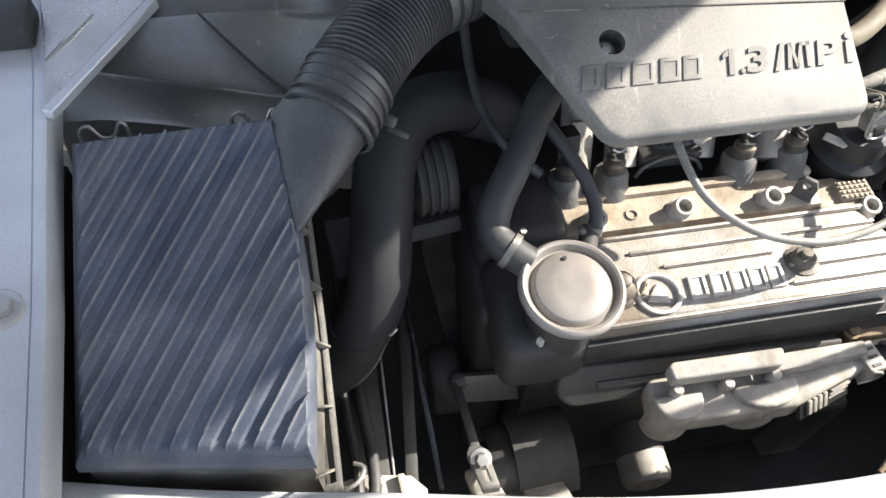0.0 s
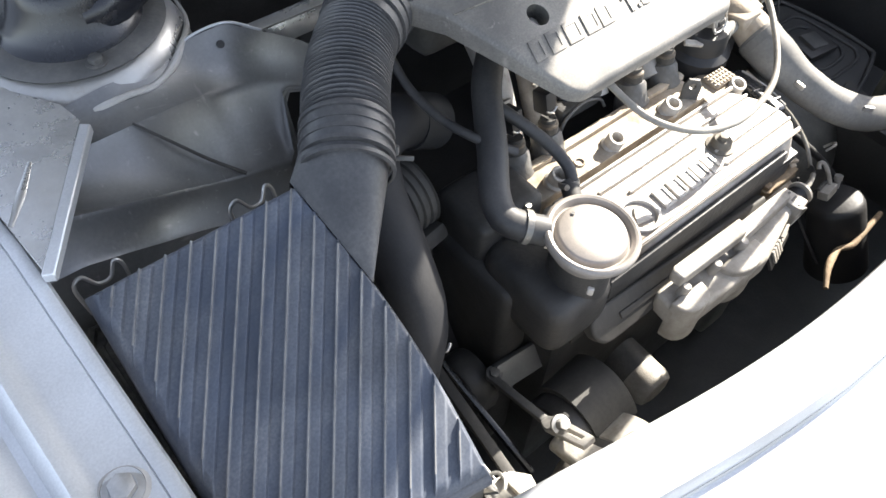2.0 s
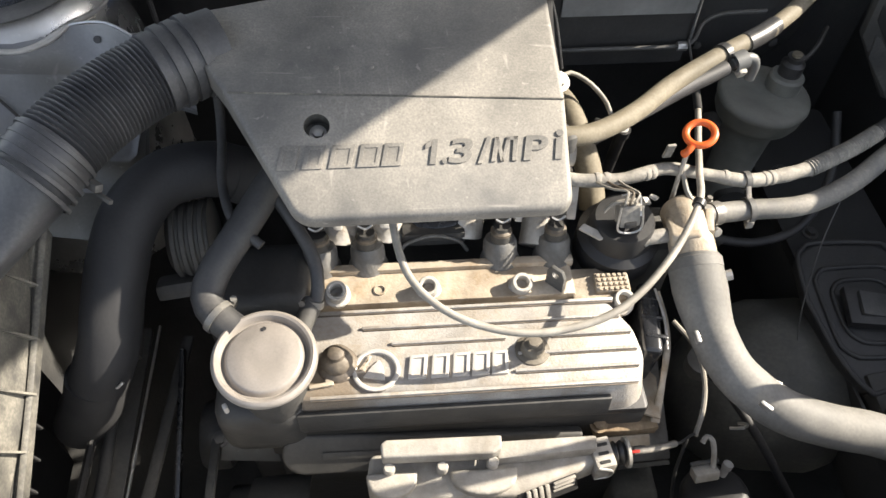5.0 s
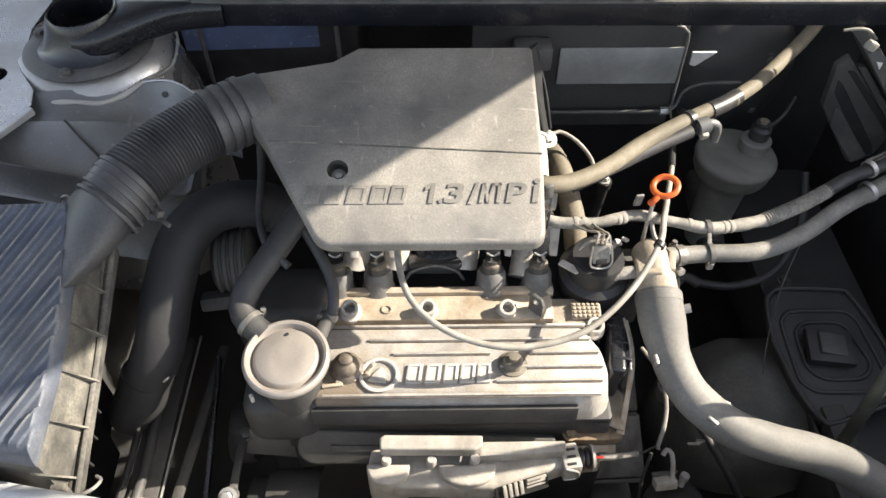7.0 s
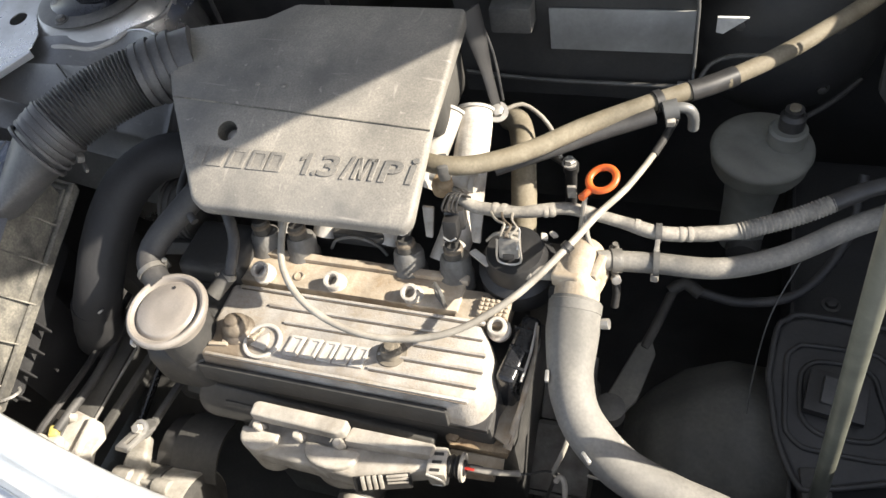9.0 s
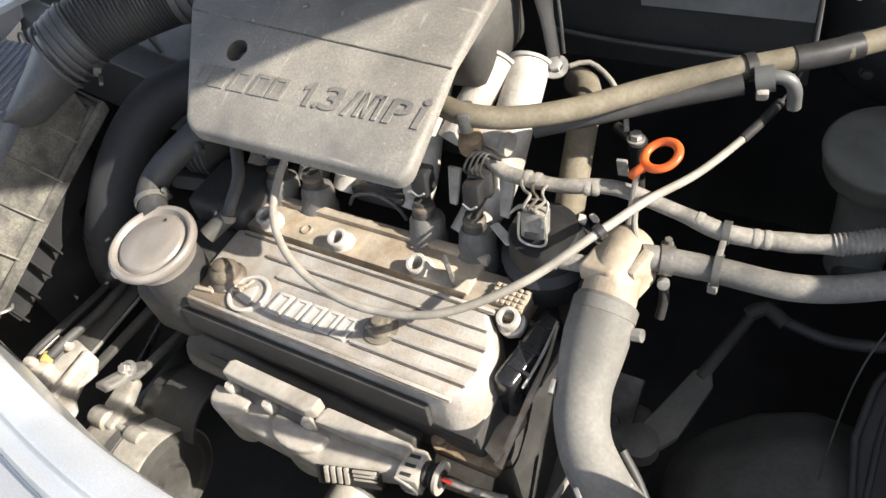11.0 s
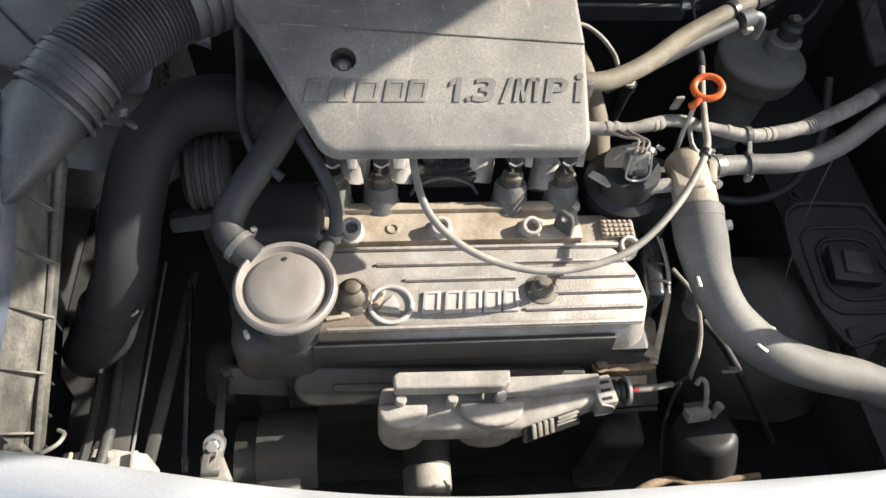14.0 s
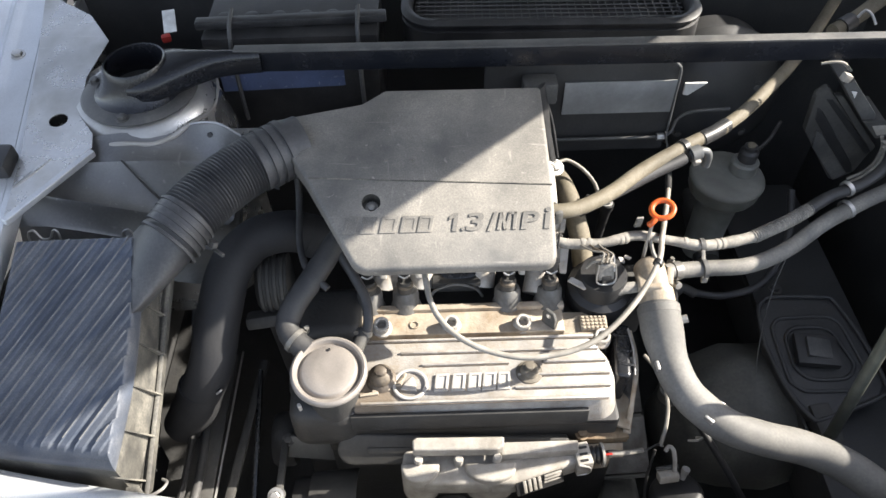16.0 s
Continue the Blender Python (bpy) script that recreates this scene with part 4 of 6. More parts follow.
rim = [grid[i][0] for i in range(NU + 1)] + [grid[NU][j] for j in range(1, NV + 1)] + [grid[i][NV] for i in range(NU - 1, -1, -1)] + [grid[0][j] for j in range(NV - 1, 0, -1)]
prev = rim
for drop, push in ((0.007, 0.0008), (0.010, 0.0004), (0.011, -0.004)):
    ring = []
    for v in rim:
        d = Vector((v.co.x + 0.218, v.co.y - 0.305)).normalized() * push
        ring.append(b.verts.new((v.co.x + d.x, v.co.y + d.y, v.co.z - drop)))
    for k in range(len(rim)):
        j = (k + 1) % len(rim)
        b.faces.new((prev[k], prev[j], ring[j], ring[k]))
    prev = ring
bmesh.ops.recalc_face_normals(b, faces=b.faces[:])
lid = part("lid", b, M_LID, air, "black ribbed lid, dusty", 30)
for n in range(40):
    # the sky's glint on each rib's crest, drawn as a pale strip inside the rim
    aim = PITCH * (n - 20 + 0.07) - 0.359
    crest = []
    for j in range(8, 113):
        v = j / 116
        lo, hi = 0.0, 1.0
        for step in range(24):
            u = (lo + hi) / 2
            p = lid_point(u, v)
            lo, hi = (u, hi) if p.x * way.x + p.y * way.y < aim else (lo, u)
        if min(u * 0.165, (1 - u) * 0.33) > 0.011:
            crest.append((p.x, p.y, p.z + 0.0016))
    if len(crest) > 5:
        part("rib_crest", tube(crest[::2], 0.0008, 6, 0.006), M_CREST, lid, "pale strip for the sky's glint on a rib")


def flange_z(y):
    return float(np.interp(y, [0.176, 0.41], [0.735, 0.834]))


def ab_outline(g):
    return [(-0.306 - g, 0.198 - g), (-0.136 + g, 0.168 - g), (-0.1295 + g, 0.180 - g), (-0.1275 + g, 0.30), (-0.1290 + g, 0.418 + g), (-0.30 - g, 0.446 + g), (-0.309 - g, 0.43)]


def ab_shell(steps):
    """A ring of wall through outlines given by growth and height over the flange."""
    b = bmesh.new()
    loops = []
    for g, dz in steps:
        loops.append([b.verts.new((x, y, (flange_z(y) + dz) if dz > -0.1 else 0.50)) for x, y in ab_outline(g)])
    for a, c in zip(loops, loops[1:]):
        for k in range(len(a)):
            j = (k + 1) % len(a)
            b.faces.new((a[k], a[j], c[j], c[k]))
    b.faces.new(loops[-1])
    b.faces.new(loops[0][::-1])
    bmesh.ops.recalc_face_normals(b, faces=b.faces[:])
    return b


# The housing below the flange is coloured darker for the hose's shade.
part("lower_body", ab_shell(((-0.075, -0.30), (-0.070, -0.080), (-0.035, -0.074), (-0.028, -0.012))), M_WARM, air, "lower housing, darkened for the hose's shade")
for k in range(4):
    y = 0.200 + 0.026 * k
    part("lower_rib", box((0.020, 0.003, 0.044), (-0.147, y, flange_z(y) - 0.036), (8, 0, 0), 0.001, 1), M_WARM, air, "dark stiffening rib")
part("base", ab_shell(((-0.020, -0.010), (0.006, -0.009), (0.006, 0.003), (0.004, 0.005), (0.0015, 0.005), (0.001, 0.0), (-0.003, 0.0), (-0.0035, 0.003), (-0.006, 0.003), (-0.0065, 0.0), (-0.024, 0.0))), M_BASE, air, "dusty black rimmed flange")
part("wire_clip", tube([(-0.128, 0.180, 0.738), (-0.118, 0.178, 0.744), (-0.108, 0.184, 0.745), (-0.106, 0.194, 0.741), (-0.113, 0.199, 0.738)], 0.0018, 8, 0.002), M_STEEL, air, "bent wire clip")
ring = [(k / 12, 0.012) for k in range(12)] + [(1, 0.012 + 0.976 * k / 24) for k in range(24)] + [(1 - k / 12, 0.988) for k in range(12)] + [(0, 0.988 - 0.976 * k / 24) for k in range(24)]
b = bmesh.new()
tall = []
for drop in (0.008, 0.012, 0.5):
    tall.append([])
    for u, v in ring:
        p = lid_point(0.012 + 0.976 * u, v)
        tall[-1].append(b.verts.new((p.x + (0.001 if drop > 0.4 else -0.002) * (2 * u - 1), p.y, max(p.z - drop, flange_z(p.y) - 0.002))))
for a, c in zip(tall, tall[1:]):
    for k in range(len(a)):
        j = (k + 1) % len(a)
        b.faces.new((a[k], a[j], c[j], c[k]))
bmesh.ops.recalc_face_normals(b, faces=b.faces[:])
part("side_wall", b, M_BASE, air, "dusty upright wall below the lid")
for y in (0.195, 0.240, 0.284, 0.328, 0.372):
    z, x = flange_z(y), lid_point(1, (y - 0.176) / 0.234).x - 0.004
    w = bmesh.new()
    vs = [w.verts.new(p) for p in ((x, y - 0.001, z), (x + 0.011, y - 0.001, z), (x, y - 0.029, z + 0.070), (x, y + 0.001, z), (x + 0.011, y + 0.001, z), (x, y - 0.027, z + 0.070))]
    for f in ((0, 1, 2), (5, 4, 3), (0, 3, 4, 1), (1, 4, 5, 2), (2, 5, 3, 0)):
        w.faces.new([vs[k] for k in f])
    bmesh.ops.recalc_face_normals(w, faces=w.faces[:])
    part("rib", w, M_BASE, air)
for x, y, z in ((-0.279, 0.458, 0.862), (-0.155, 0.445, 0.872)):
    w = tube([(x - 0.018, y - 0.004, z - 0.015), (x - 0.020, y + 0.004, z + 0.010), (x - 0.012, y + 0.006, z + 0.016), (x - 0.004, y + 0.002, z + 0.006), (x + 0.006, y + 0.002, z + 0.006), (x + 0.013, y + 0.006, z + 0.016), (x + 0.018, y + 0.004, z + 0.010), (x + 0.017, y - 0.004, z - 0.015)], 0.0016, 8, 0.002)
    part("wire_clip", w, M_STEEL, air, "bent wire clip")
    part("clip_lug", box((0.030, 0.016, 0.016), (x, y - 0.010, z - 0.006), bevel=0.003), M_BASE, air)
for x, y in ((-0.165, 0.168), (-0.140, 0.163)):
    part("wire_clip", tube([(x - 0.012, y, 0.735), (x - 0.010, y - 0.008, 0.765), (x, y - 0.010, 0.775), (x + 0.010, y - 0.008, 0.765), (x + 0.012, y, 0.735)], 0.0016, 8, 0.002), M_STEEL, air, "bent wire clip")
part("front_lug", box((0.014, 0.012, 0.045), (-0.128, 0.168, 0.755), (0, 0, 8), 0.002), M_BASE, air)
solid("side_bracket", box((0.030, 0.06, 0.10), (-0.098, 0.402, 0.715), (10, 0, 6), 0.004), M_CASE, "dusty dark bracket beside the air filter box", "bracket")

# ---- intake duct ----
duct = thing("intake_duct", (-0.05, 0.45, 0.90), "black corrugated intake duct from air filter to manifold cover", "intake duct")
chord, lid_up, cuff_way = Vector((-0.092, 0.921, 0.378)), Vector((0, -0.39, 0.92)), Vector((0.58, 0.80, 0.25)).normalized()
side_u = (chord - cuff_way * chord.dot(cuff_way)).normalized()
side_v = side_u.cross(cuff_way).normalized()
if side_v.dot(lid_up) < 0:
    side_v = -side_v


def elbow_ring(f):
    """From the flat mouth along the lid's edge (0) to the round cuff (1)."""
    out = []
    k = f * f * (3 - 2 * f)
    for j in range(41):
        a = 2 * math.pi * j / 40
        mouth = Vector((-0.1345, 0.3655, 0.9075)) + chord * (0.048 * math.cos(a)) + lid_up * ((0.002 if math.sin(a) > 0 else 0.050) * math.sin(a))
        cuff = Vector((-0.089, 0.409, 0.927)) + (side_u * math.cos(a) + side_v * math.sin(a)) * 0.0345
        p = mouth.lerp(cuff, 0.55 * k + 0.45 * f)
        out.append(p)
    return out


part("elbow", sweep(elbow_ring, [k / 10 for k in range(11)]), M_DUCT, duct, "smooth black plastic elbow flowing out of the lid")
path = [(-0.092, 0.405, 0.926), (-0.080, 0.421, 0.933), (-0.062, 0.447, 0.938), (-0.038, 0.476, 0.941), (-0.010, 0.502, 0.943), (0.018, 0.522, 0.944), (0.045, 0.538, 0.944)]
part("bellows", tube(path, [0.0345, 0.0352, 0.0352, 0.0352, 0.035, 0.035, 0.035], 36, ribs=(0.0043, 0.0040, 0.14, 0.70)), M_DUCT, duct, "tightly corrugated rubber bellows")
for k in range(5):
    f = k / 4
    p = Vector((-0.097, 0.397, 0.921)).lerp(Vector((-0.078, 0.4235, 0.934)), f)
    part("cuff_band", lathe([(0.0340, -0.0022), (0.0368, -0.0016), (0.0368, 0.0016), (0.0340, 0.0022)], p, (0.58, 0.80, 0.25), 36), M_DUCT, duct)
part("clamp_screw", box((0.008, 0.014, 0.008), (-0.052, 0.404, 0.910), (0, 30, 50), 0.002), M_IRON, duct)
part("clamp_tail", box((0.004, 0.018, 0.004), (-0.045, 0.397, 0.902), (0, 30, 50), 0.001), M_IRON, duct)
part("clamp_screw", box((0.008, 0.010, 0.008), (-0.006, 0.540, 0.958), (0, 0, 40), 0.002), M_IRON, duct)
for x, y, r in ((-0.006, 0.505, 0.0362), (0.004, 0.5125, 0.0378), (0.014, 0.5195, 0.0372), (0.024, 0.526, 0.0384)):
    part("cuff_band", lathe([(0.033, -0.0045), (r, -0.0038), (r, 0.0038), (0.033, 0.0045)], (x, y, 0.9435), (0.82, 0.57, 0.03), 36), M_DUCT, duct)

wa = thing("warm_air_hose", (-0.03, 0.43, 0.75), "thick black warm air hose curving beside the air filter", "hose")
part("hose", tube([(0.07, 0.50, 0.80), (0.02, 0.494, 0.832), (-0.025, 0.472, 0.842), (-0.052, 0.430, 0.834), (-0.064, 0.380, 0.806), (-0.075, 0.340, 0.765), (-0.100, 0.322, 0.715), (-0.135, 0.318, 0.65)], 0.0275, 28, 0.008, wobble=0.02), M_WARM, wa)
part("cuff", tube([(-0.094, 0.326, 0.730), (-0.106, 0.320, 0.700), (-0.118, 0.319, 0.68)], 0.0292, 28, 0.006), M_WARM, wa, "thicker lower cuff")
part("cuff", tube([(0.035, 0.497, 0.822), (0.055, 0.499, 0.81), (0.07, 0.50, 0.80)], 0.0290, 28, 0.006), M_WARM, wa)
part("spring_clip", tube([(-0.073, 0.312, 0.738), (-0.068, 0.306, 0.744), (-0.062, 0.309, 0.748)], 0.0016, 6), M_STEEL, wa, "small bright spring clip")

# ---- engine block and front accessories ----
eng = thing("engine_block", (0.25, 0.36, 0.30), "grimy dark engine block of a small four-cylinder engine", "engine")
part("block", box((0.38, 0.17, 0.36), (0.25, 0.365, 0.50), bevel=0.01), M_GRIME, eng)
part("head", box((0.36, 0.115, 0.06), (0.245, 0.322, 0.695), bevel=0.005), M_GRIME, eng, "grimy cylinder head")
part("timing_cover", box((0.045, 0.155, 0.34), (0.037, 0.392, 0.565), bevel=0.014, seg=3), M_GRIME, eng, "black timing cover")
part("end_housing", box((0.086, 0.112, 0.080), (0.066, 0.314, 0.722), (0, 0, 0), 0.026, 5), M_GRIME, eng, "oily black end housing below the filler cap")
# Block added behind the housing to keep the sun off the rails.
part("shade_block", box((0.085, 0.075, 0.11), (0.066, 0.402, 0.728), (0, 0, 0), 0.014, 3), M_GRIME, eng, "added dark block that shades the rails")
part("gasket_lip", box((0.388, 0.104, 0.010), (0.228, 0.314, 0.722), bevel=0.003), M_BLACK, eng, "black gasket lip")

pul = thing("belt_pulley", (-0.015, 0.49, 0.66), "dusty grooved belt pulley", "pulley")
prof = [(0, -0.022), (0.030, -0.022), (0.037, -0.017)]
for k in range(4):
    z = -0.016 + 0.009 * k
    prof += [(0.039, z), (0.039, z + 0.0040), (0.0365, z + 0.005), (0.0365, z + 0.0075)]
prof += [(0.039, 0.020), (0.032, 0.022), (0, 0.022)]
part("wheel", lathe(prof, (-0.009, 0.454, 0.775), (1, 0.08, 0), 40), M_CASE, pul)
part("bracket", box((0.060, 0.030, 0.018), (-0.016, 0.415, 0.750), (-30, 0, 8), 0.006), M_CASE, pul, "dusty grey tensioner bracket")
part("belt", mesh_sheet([[(-0.022, 0.420, 0.755), (0.006, 0.422, 0.755)], [(-0.020, 0.425, 0.69), (0.010, 0.427, 0.69)], [(-0.005, 0.40, 0.60), (0.029, 0.402, 0.60)], [(0.006, 0.36, 0.54), (0.04, 0.362, 0.54)]], 0.004), M_RUBBER, pul, "dusty black drive belt")
solid("idler_pulley", lathe([(0, -0.015), (0.035, -0.015), (0.038, -0.010), (0.038, 0.010), (0.035, 0.015), (0, 0.015)], (-0.012, 0.33, 0.58), (1, 0, 0), 32), M_GRIME, "small dark idler pulley with a smooth rim", "pulley")

tip = [(0.098 - 0.021 * math.sin(a), 0.021 * math.cos(a)) for a in (math.pi * k / 8 for k in range(9))]
xs_pose = pose(0, 0.258, 0.690, 52, 1.0, -1)
xs_thing = thing("exhaust_shield", (0.22, 0.258, 0.66), "dark grey heat shield tongue below the valve cover", "heat shield")
part("shell", prism([*tip, (0.36, -0.016), (0.364, 0.014)], -0.008, 0.008, xs_pose, 0.005, 3), M_CASE, xs_thing)
rib = box((0.24, 0.008, 0.004), (0.235, 0.0, 0.0085), bevel=0.0018)
rib.transform(xs_pose)
part("stiffening_rib", rib, M_CASE, xs_thing)
solid("exhaust_manifold", tube([(0.12, 0.285, 0.632), (0.20, 0.280, 0.628), (0.30, 0.280, 0.625), (0.38, 0.282, 0.620)], [0.018, 0.022, 0.022, 0.018], 18), M_GRIME, "dark cast exhaust manifold below the valve cover", "exhaust manifold")
solid("support_bar", box((0.110, 0.010, 0.032), (0.054, 0.300, 0.606), (-35, 12, 0), 0.003), M_FOIL, "flat grey steel bar below the engine's end", "bar")
ts = thing("tension_strut", (-0.002, 0.25, 0.60), "thin dark tensioner strut with a bolt", "strut")
part("strut", box((0.009, 0.105, 0.008), (-0.002, 0.256, 0.632), (-12, 0, 3), 0.002), M_IRON, ts)
part("bolt", bolt(bmesh.new(), (0.0, 0.304, 0.624), (0, -0.2, 1), 0.006, 0.006, 1.5), M_IRON, ts)

alt = thing("alternator", (0.035, 0.18, 0.50), "dusty aluminium alternator with a dark shell behind", "alternator")
AX = (1, 0.06, 0)
AT = (0.046, 0.142, 0.578)
part("body", lathe([(0, -0.066), (0.045, -0.066), (0.056, -0.058), (0.060, -0.044), (0.060, -0.012), (0.057, -0.010), (0.057, -0.006), (0.060, -0.004), (0.060, 0.034), (0.0585, 0.036), (0.050, 0.036)], AT, AX, 44), M_ALTCASE, alt)
part("end_cover", lathe([(0.0575, 0.0345), (0.0570, 0.037), (0.046, 0.039), (0.044, 0.034), (0.020, 0.034), (0.018, 0.042), (0, 0.042)], AT, AX, 44), M_CASE, alt, "dark recessed end cover")
part("stator_band", lathe([(0.0575, -0.020), (0.0606, -0.019), (0.0606, -0.007), (0.0575, -0.006)], AT, AX, 44), M_IRON, alt, "dark stator band")
# Shell behind the body, coloured dark for the alternator's shaded half.
rows = []
for k in range(16):
    a = radians(150 - 118 * k / 15)
    rows.append([(x, 0.222 - 0.052 * math.cos(a) + 0.06 * (x - 0.03), 0.574 + 0.060 * math.sin(a)) for x in (0.036, 0.055, 0.075, 0.096)])
part("cover", mesh_sheet(rows, 0.003), M_CASE, alt, "dark curved shell for the alternator's shaded back")
part("cover_band", mesh_sheet([[(x, y - 0.004, z - 0.006) for x, y, z in ((r[0][0] - 0.022, r[0][1], r[0][2]), r[0])] for r in rows], 0.004), M_BLACK, alt, "dark cover end band")
for a, dx in ((105, -0.046), (62, -0.048)):
    p = (AT[0] + dx, AT[1] - 0.062 * math.cos(radians(a)), AT[2] + 0.062 * math.sin(radians(a)))
    q = lathe([(0, -0.012), (0.011, -0.012), (0.012, -0.008), (0.012, 0.010), (0.008, 0.012), (0, 0.012)], p, (1, 0, 0), 18)
    part("lug", q, M_ALTCASE, alt, "pale cast lug")
    part("through_bolt", tube([p, (p[0] + 0.030, p[1], p[2] - 0.002), (p[0] + 0.054, p[1], p[2] - 0.004)], 0.0036, 10), M_ALTCASE, alt)
    part("lug", lathe([(0, -0.010), (0.009, -0.010), (0.010, 0.0), (0.009, 0.010), (0, 0.010)], (p[0] + 0.050, p[1], p[2] - 0.004), (1, 0, 0), 16), M_ALTCASE, alt)
slot = prism([(-0.008, -0.030), (0.008, -0.030), (0.010, 0.020), (0.005, 0.030), (-0.005, 0.030), (-0.010, 0.020)], -0.003, 0.003, None, 0.001)
slot = cut(slot, box((0.006, 0.036, 0.02), (0, -0.004, 0), bevel=0))
slot.transform(pose(0.000, 0.203, 0.655, -32, 6, 0))
part("tension_bracket", slot, M_STEEL, alt, "bright slotted tension bracket")
part("bolt", bolt(bmesh.new(), (0.000, 0.212, 0.655), (0.0, -0.5, 1), 0.006, 0.012, 1.7), M_STEEL, alt)
part("ear", prism([(-0.016, 0.208), (0.004, 0.212), (0.014, 0.190), (0.024, 0.168), (0.022, 0.150), (0.000, 0.150), (-0.010, 0.172)], -0.010, 0.006, pose(0, 0, 0.637), 0.005, 3), M_ALTCASE, alt, "pale bracket ear")
part("terminal", lathe([(0, 0), (0.007, 0), (0.007, 0.012), (0.003, 0.013), (0.003, 0.024), (0, 0.024)], (0.062, 0.140, 0.602), (0.4, -0.5, 0.8), 14), M_STEEL, alt)
part("white_cap", lathe([(0.010, -0.01), (0.010, 0.010), (0.007, 0.014), (0, 0.014)], (0.064, 0.118, 0.588), (0.8, -0.4, 0.4), 16), M_WHITE, alt, "white terminal cap")
part("pulley", lathe([(0, -0.012), (0.032, -0.012), (0.034, -0.008), (0.026, 0), (0.034, 0.008), (0.032, 0.012), (0, 0.012)], (-0.036, 0.146, 0.576), AX, 32), M_IRON, alt)

sup = thing("radiator_support", (-0.07, 0.18, 0.55), "dark support bracket with black leads clipped to it", "bracket")
part("upright", box((0.034, 0.020, 0.16), (-0.105, 0.130, 0.575), (-8, 4, 12), 0.004), M_CASE, sup)
# Sunlight on the arm is given by a paler material than the upright's.
part("arm", box((0.040, 0.034, 0.020), (-0.108, 0.160, 0.655), (-8, 0, 8), 0.004), M_RUNNER, sup, "dusty bracket end, pale for the sun on it")
for p in ((-0.098, 0.205, 0.660), (-0.112, 0.168, 0.668)):
    part("knob", lathe([(0.0065, -0.006), (0.0070, 0.003), (0.005, 0.007), (0, 0.008)], p, (0.1, -0.2, 1), 16), M_COIL, sup, "small pale round knob")
part("plug", box((0.010, 0.014, 0.010), (-0.104, 0.182, 0.662), (0, 0, 25), 0.002), M_YELLOW, sup, "yellowed plastic plug")
part("lead", tube([(-0.122, 0.390, 0.66), (-0.119, 0.33, 0.660), (-0.116, 0.27, 0.662), (-0.112, 0.21, 0.672), (-0.115, 0.175, 0.672), (-0.12, 0.15, 0.66)], 0.0045, 8), M_BLACK, sup)
part("lead", tube([(-0.108, 0.385, 0.66), (-0.104, 0.32, 0.655), (-0.100, 0.26, 0.656), (-0.098, 0.21, 0.664), (-0.102, 0.185, 0.662)], 0.0060, 10), M_RUBBER, sup)
part("bar", box((0.006, 0.20, 0.010), (-0.040, 0.300, 0.630), (14, 0, 2), 0.002), M_GLOSS, sup, "glossy black bar")

fil = thing("oil_filter", (0.217, 0.26, 0.43), "dark grey oil filter canister with a pale end", "oil filter")
# Dark barrel and pale end colour in the filter's shaded and sunlit parts.
part("canister", lathe([(0, -0.03), (0.029, -0.03), (0.030, -0.02), (0.030, 0.052), (0.029, 0.056)], (0.217, 0.300, 0.460), (0, -1, -0.05), 36), M_IRON, fil)
part("end", lathe([(0.0290, 0.050), (0.0296, 0.056), (0.0296, 0.080), (0.026, 0.088), (0.016, 0.091), (0, 0.091)], (0.217, 0.300, 0.460), (0, -1, -0.05), 36), M_COIL, fil, "pale end for its sunlit part")

# ---- valve cover ----
vc = thing("valve_cover", (0.26, 0.315, 0.72), "dirty cast aluminium valve cover with ribs and raised emblem", "valve cover")
b = prism([(0.100, 0.263), (0.405, 0.263), (0.418, 0.272), (0.424, 0.290), (0.420, 0.330), (0.402, 0.362), (0.100, 0.366)], 0.724, 0.7665, None, 0.0, 1)
for v in b.verts:
    if v.co.z > 0.75:
        v.co.y += 0.009 if v.co.y < 0.30 else (-0.003 if v.co.y > 0.33 else 0)
        v.co.x -= 0.006 if v.co.x > 0.4 else 0
bmesh.ops.bevel(b, geom=[e for e in b.edges if sum(v.co.z for v in e.verts) / 2 > 0.74], offset=0.006, segments=4, profile=0.5, affect="EDGES", clamp_overlap=True)
part("casting", b, M_VALVE, vc)
for y, x0, x1 in ((0.3590, 0.113, 0.401), (0.3405, 0.158, 0.404), (0.3225, 0.185, 0.292), (0.3225, 0.334, 0.411), (0.3045, 0.301, 0.413), (0.2870, 0.296, 0.411), (0.2705, 0.112, 0.406)):
    part("rib", box((x1 - x0, 0.0034, 0.0056), ((x0 + x1) / 2, y, 0.7669), bevel=0.0012), M_VALVE, vc)
    # The rib's thin shadow and grime, put in as a brown line.
    part("foot_line", box((x1 - x0 - 0.002, 0.0016, 0.0014), ((x0 + x1) / 2, y - 0.0022, 0.7668), bevel=0.0004, seg=1), M_NUT, vc, "brown line for shadow and dirt at the rib's foot")
# Added strip that darkens the casting's front for its shade and oil.
part("dark_front_strip", box((0.285, 0.006, 0.026), (0.241, 0.2632, 0.7385), (-6, 0, 0), 0.002), M_GRIME, vc, "added black strip for the oily, shaded front face")
for x in (0.112, 0.126, 0.140):
    part("rib", box((0.022, 0.004, 0.004), (x + 0.01, 0.283 + (x - 0.112) * 0.4, 0.768), (0, 0, 8), 0.0012), M_ALUTAN, vc)
em_at = (0.1705, 0.2955, 0.7665)
part("emblem_ring", lathe([(0.0175, 0), (0.0175, 0.003), (0.0183, 0.0036), (0.0205, 0.0036), (0.0215, 0.003), (0.0215, 0)], em_at, n=40), M_ALU, vc, "raised round emblem ring")
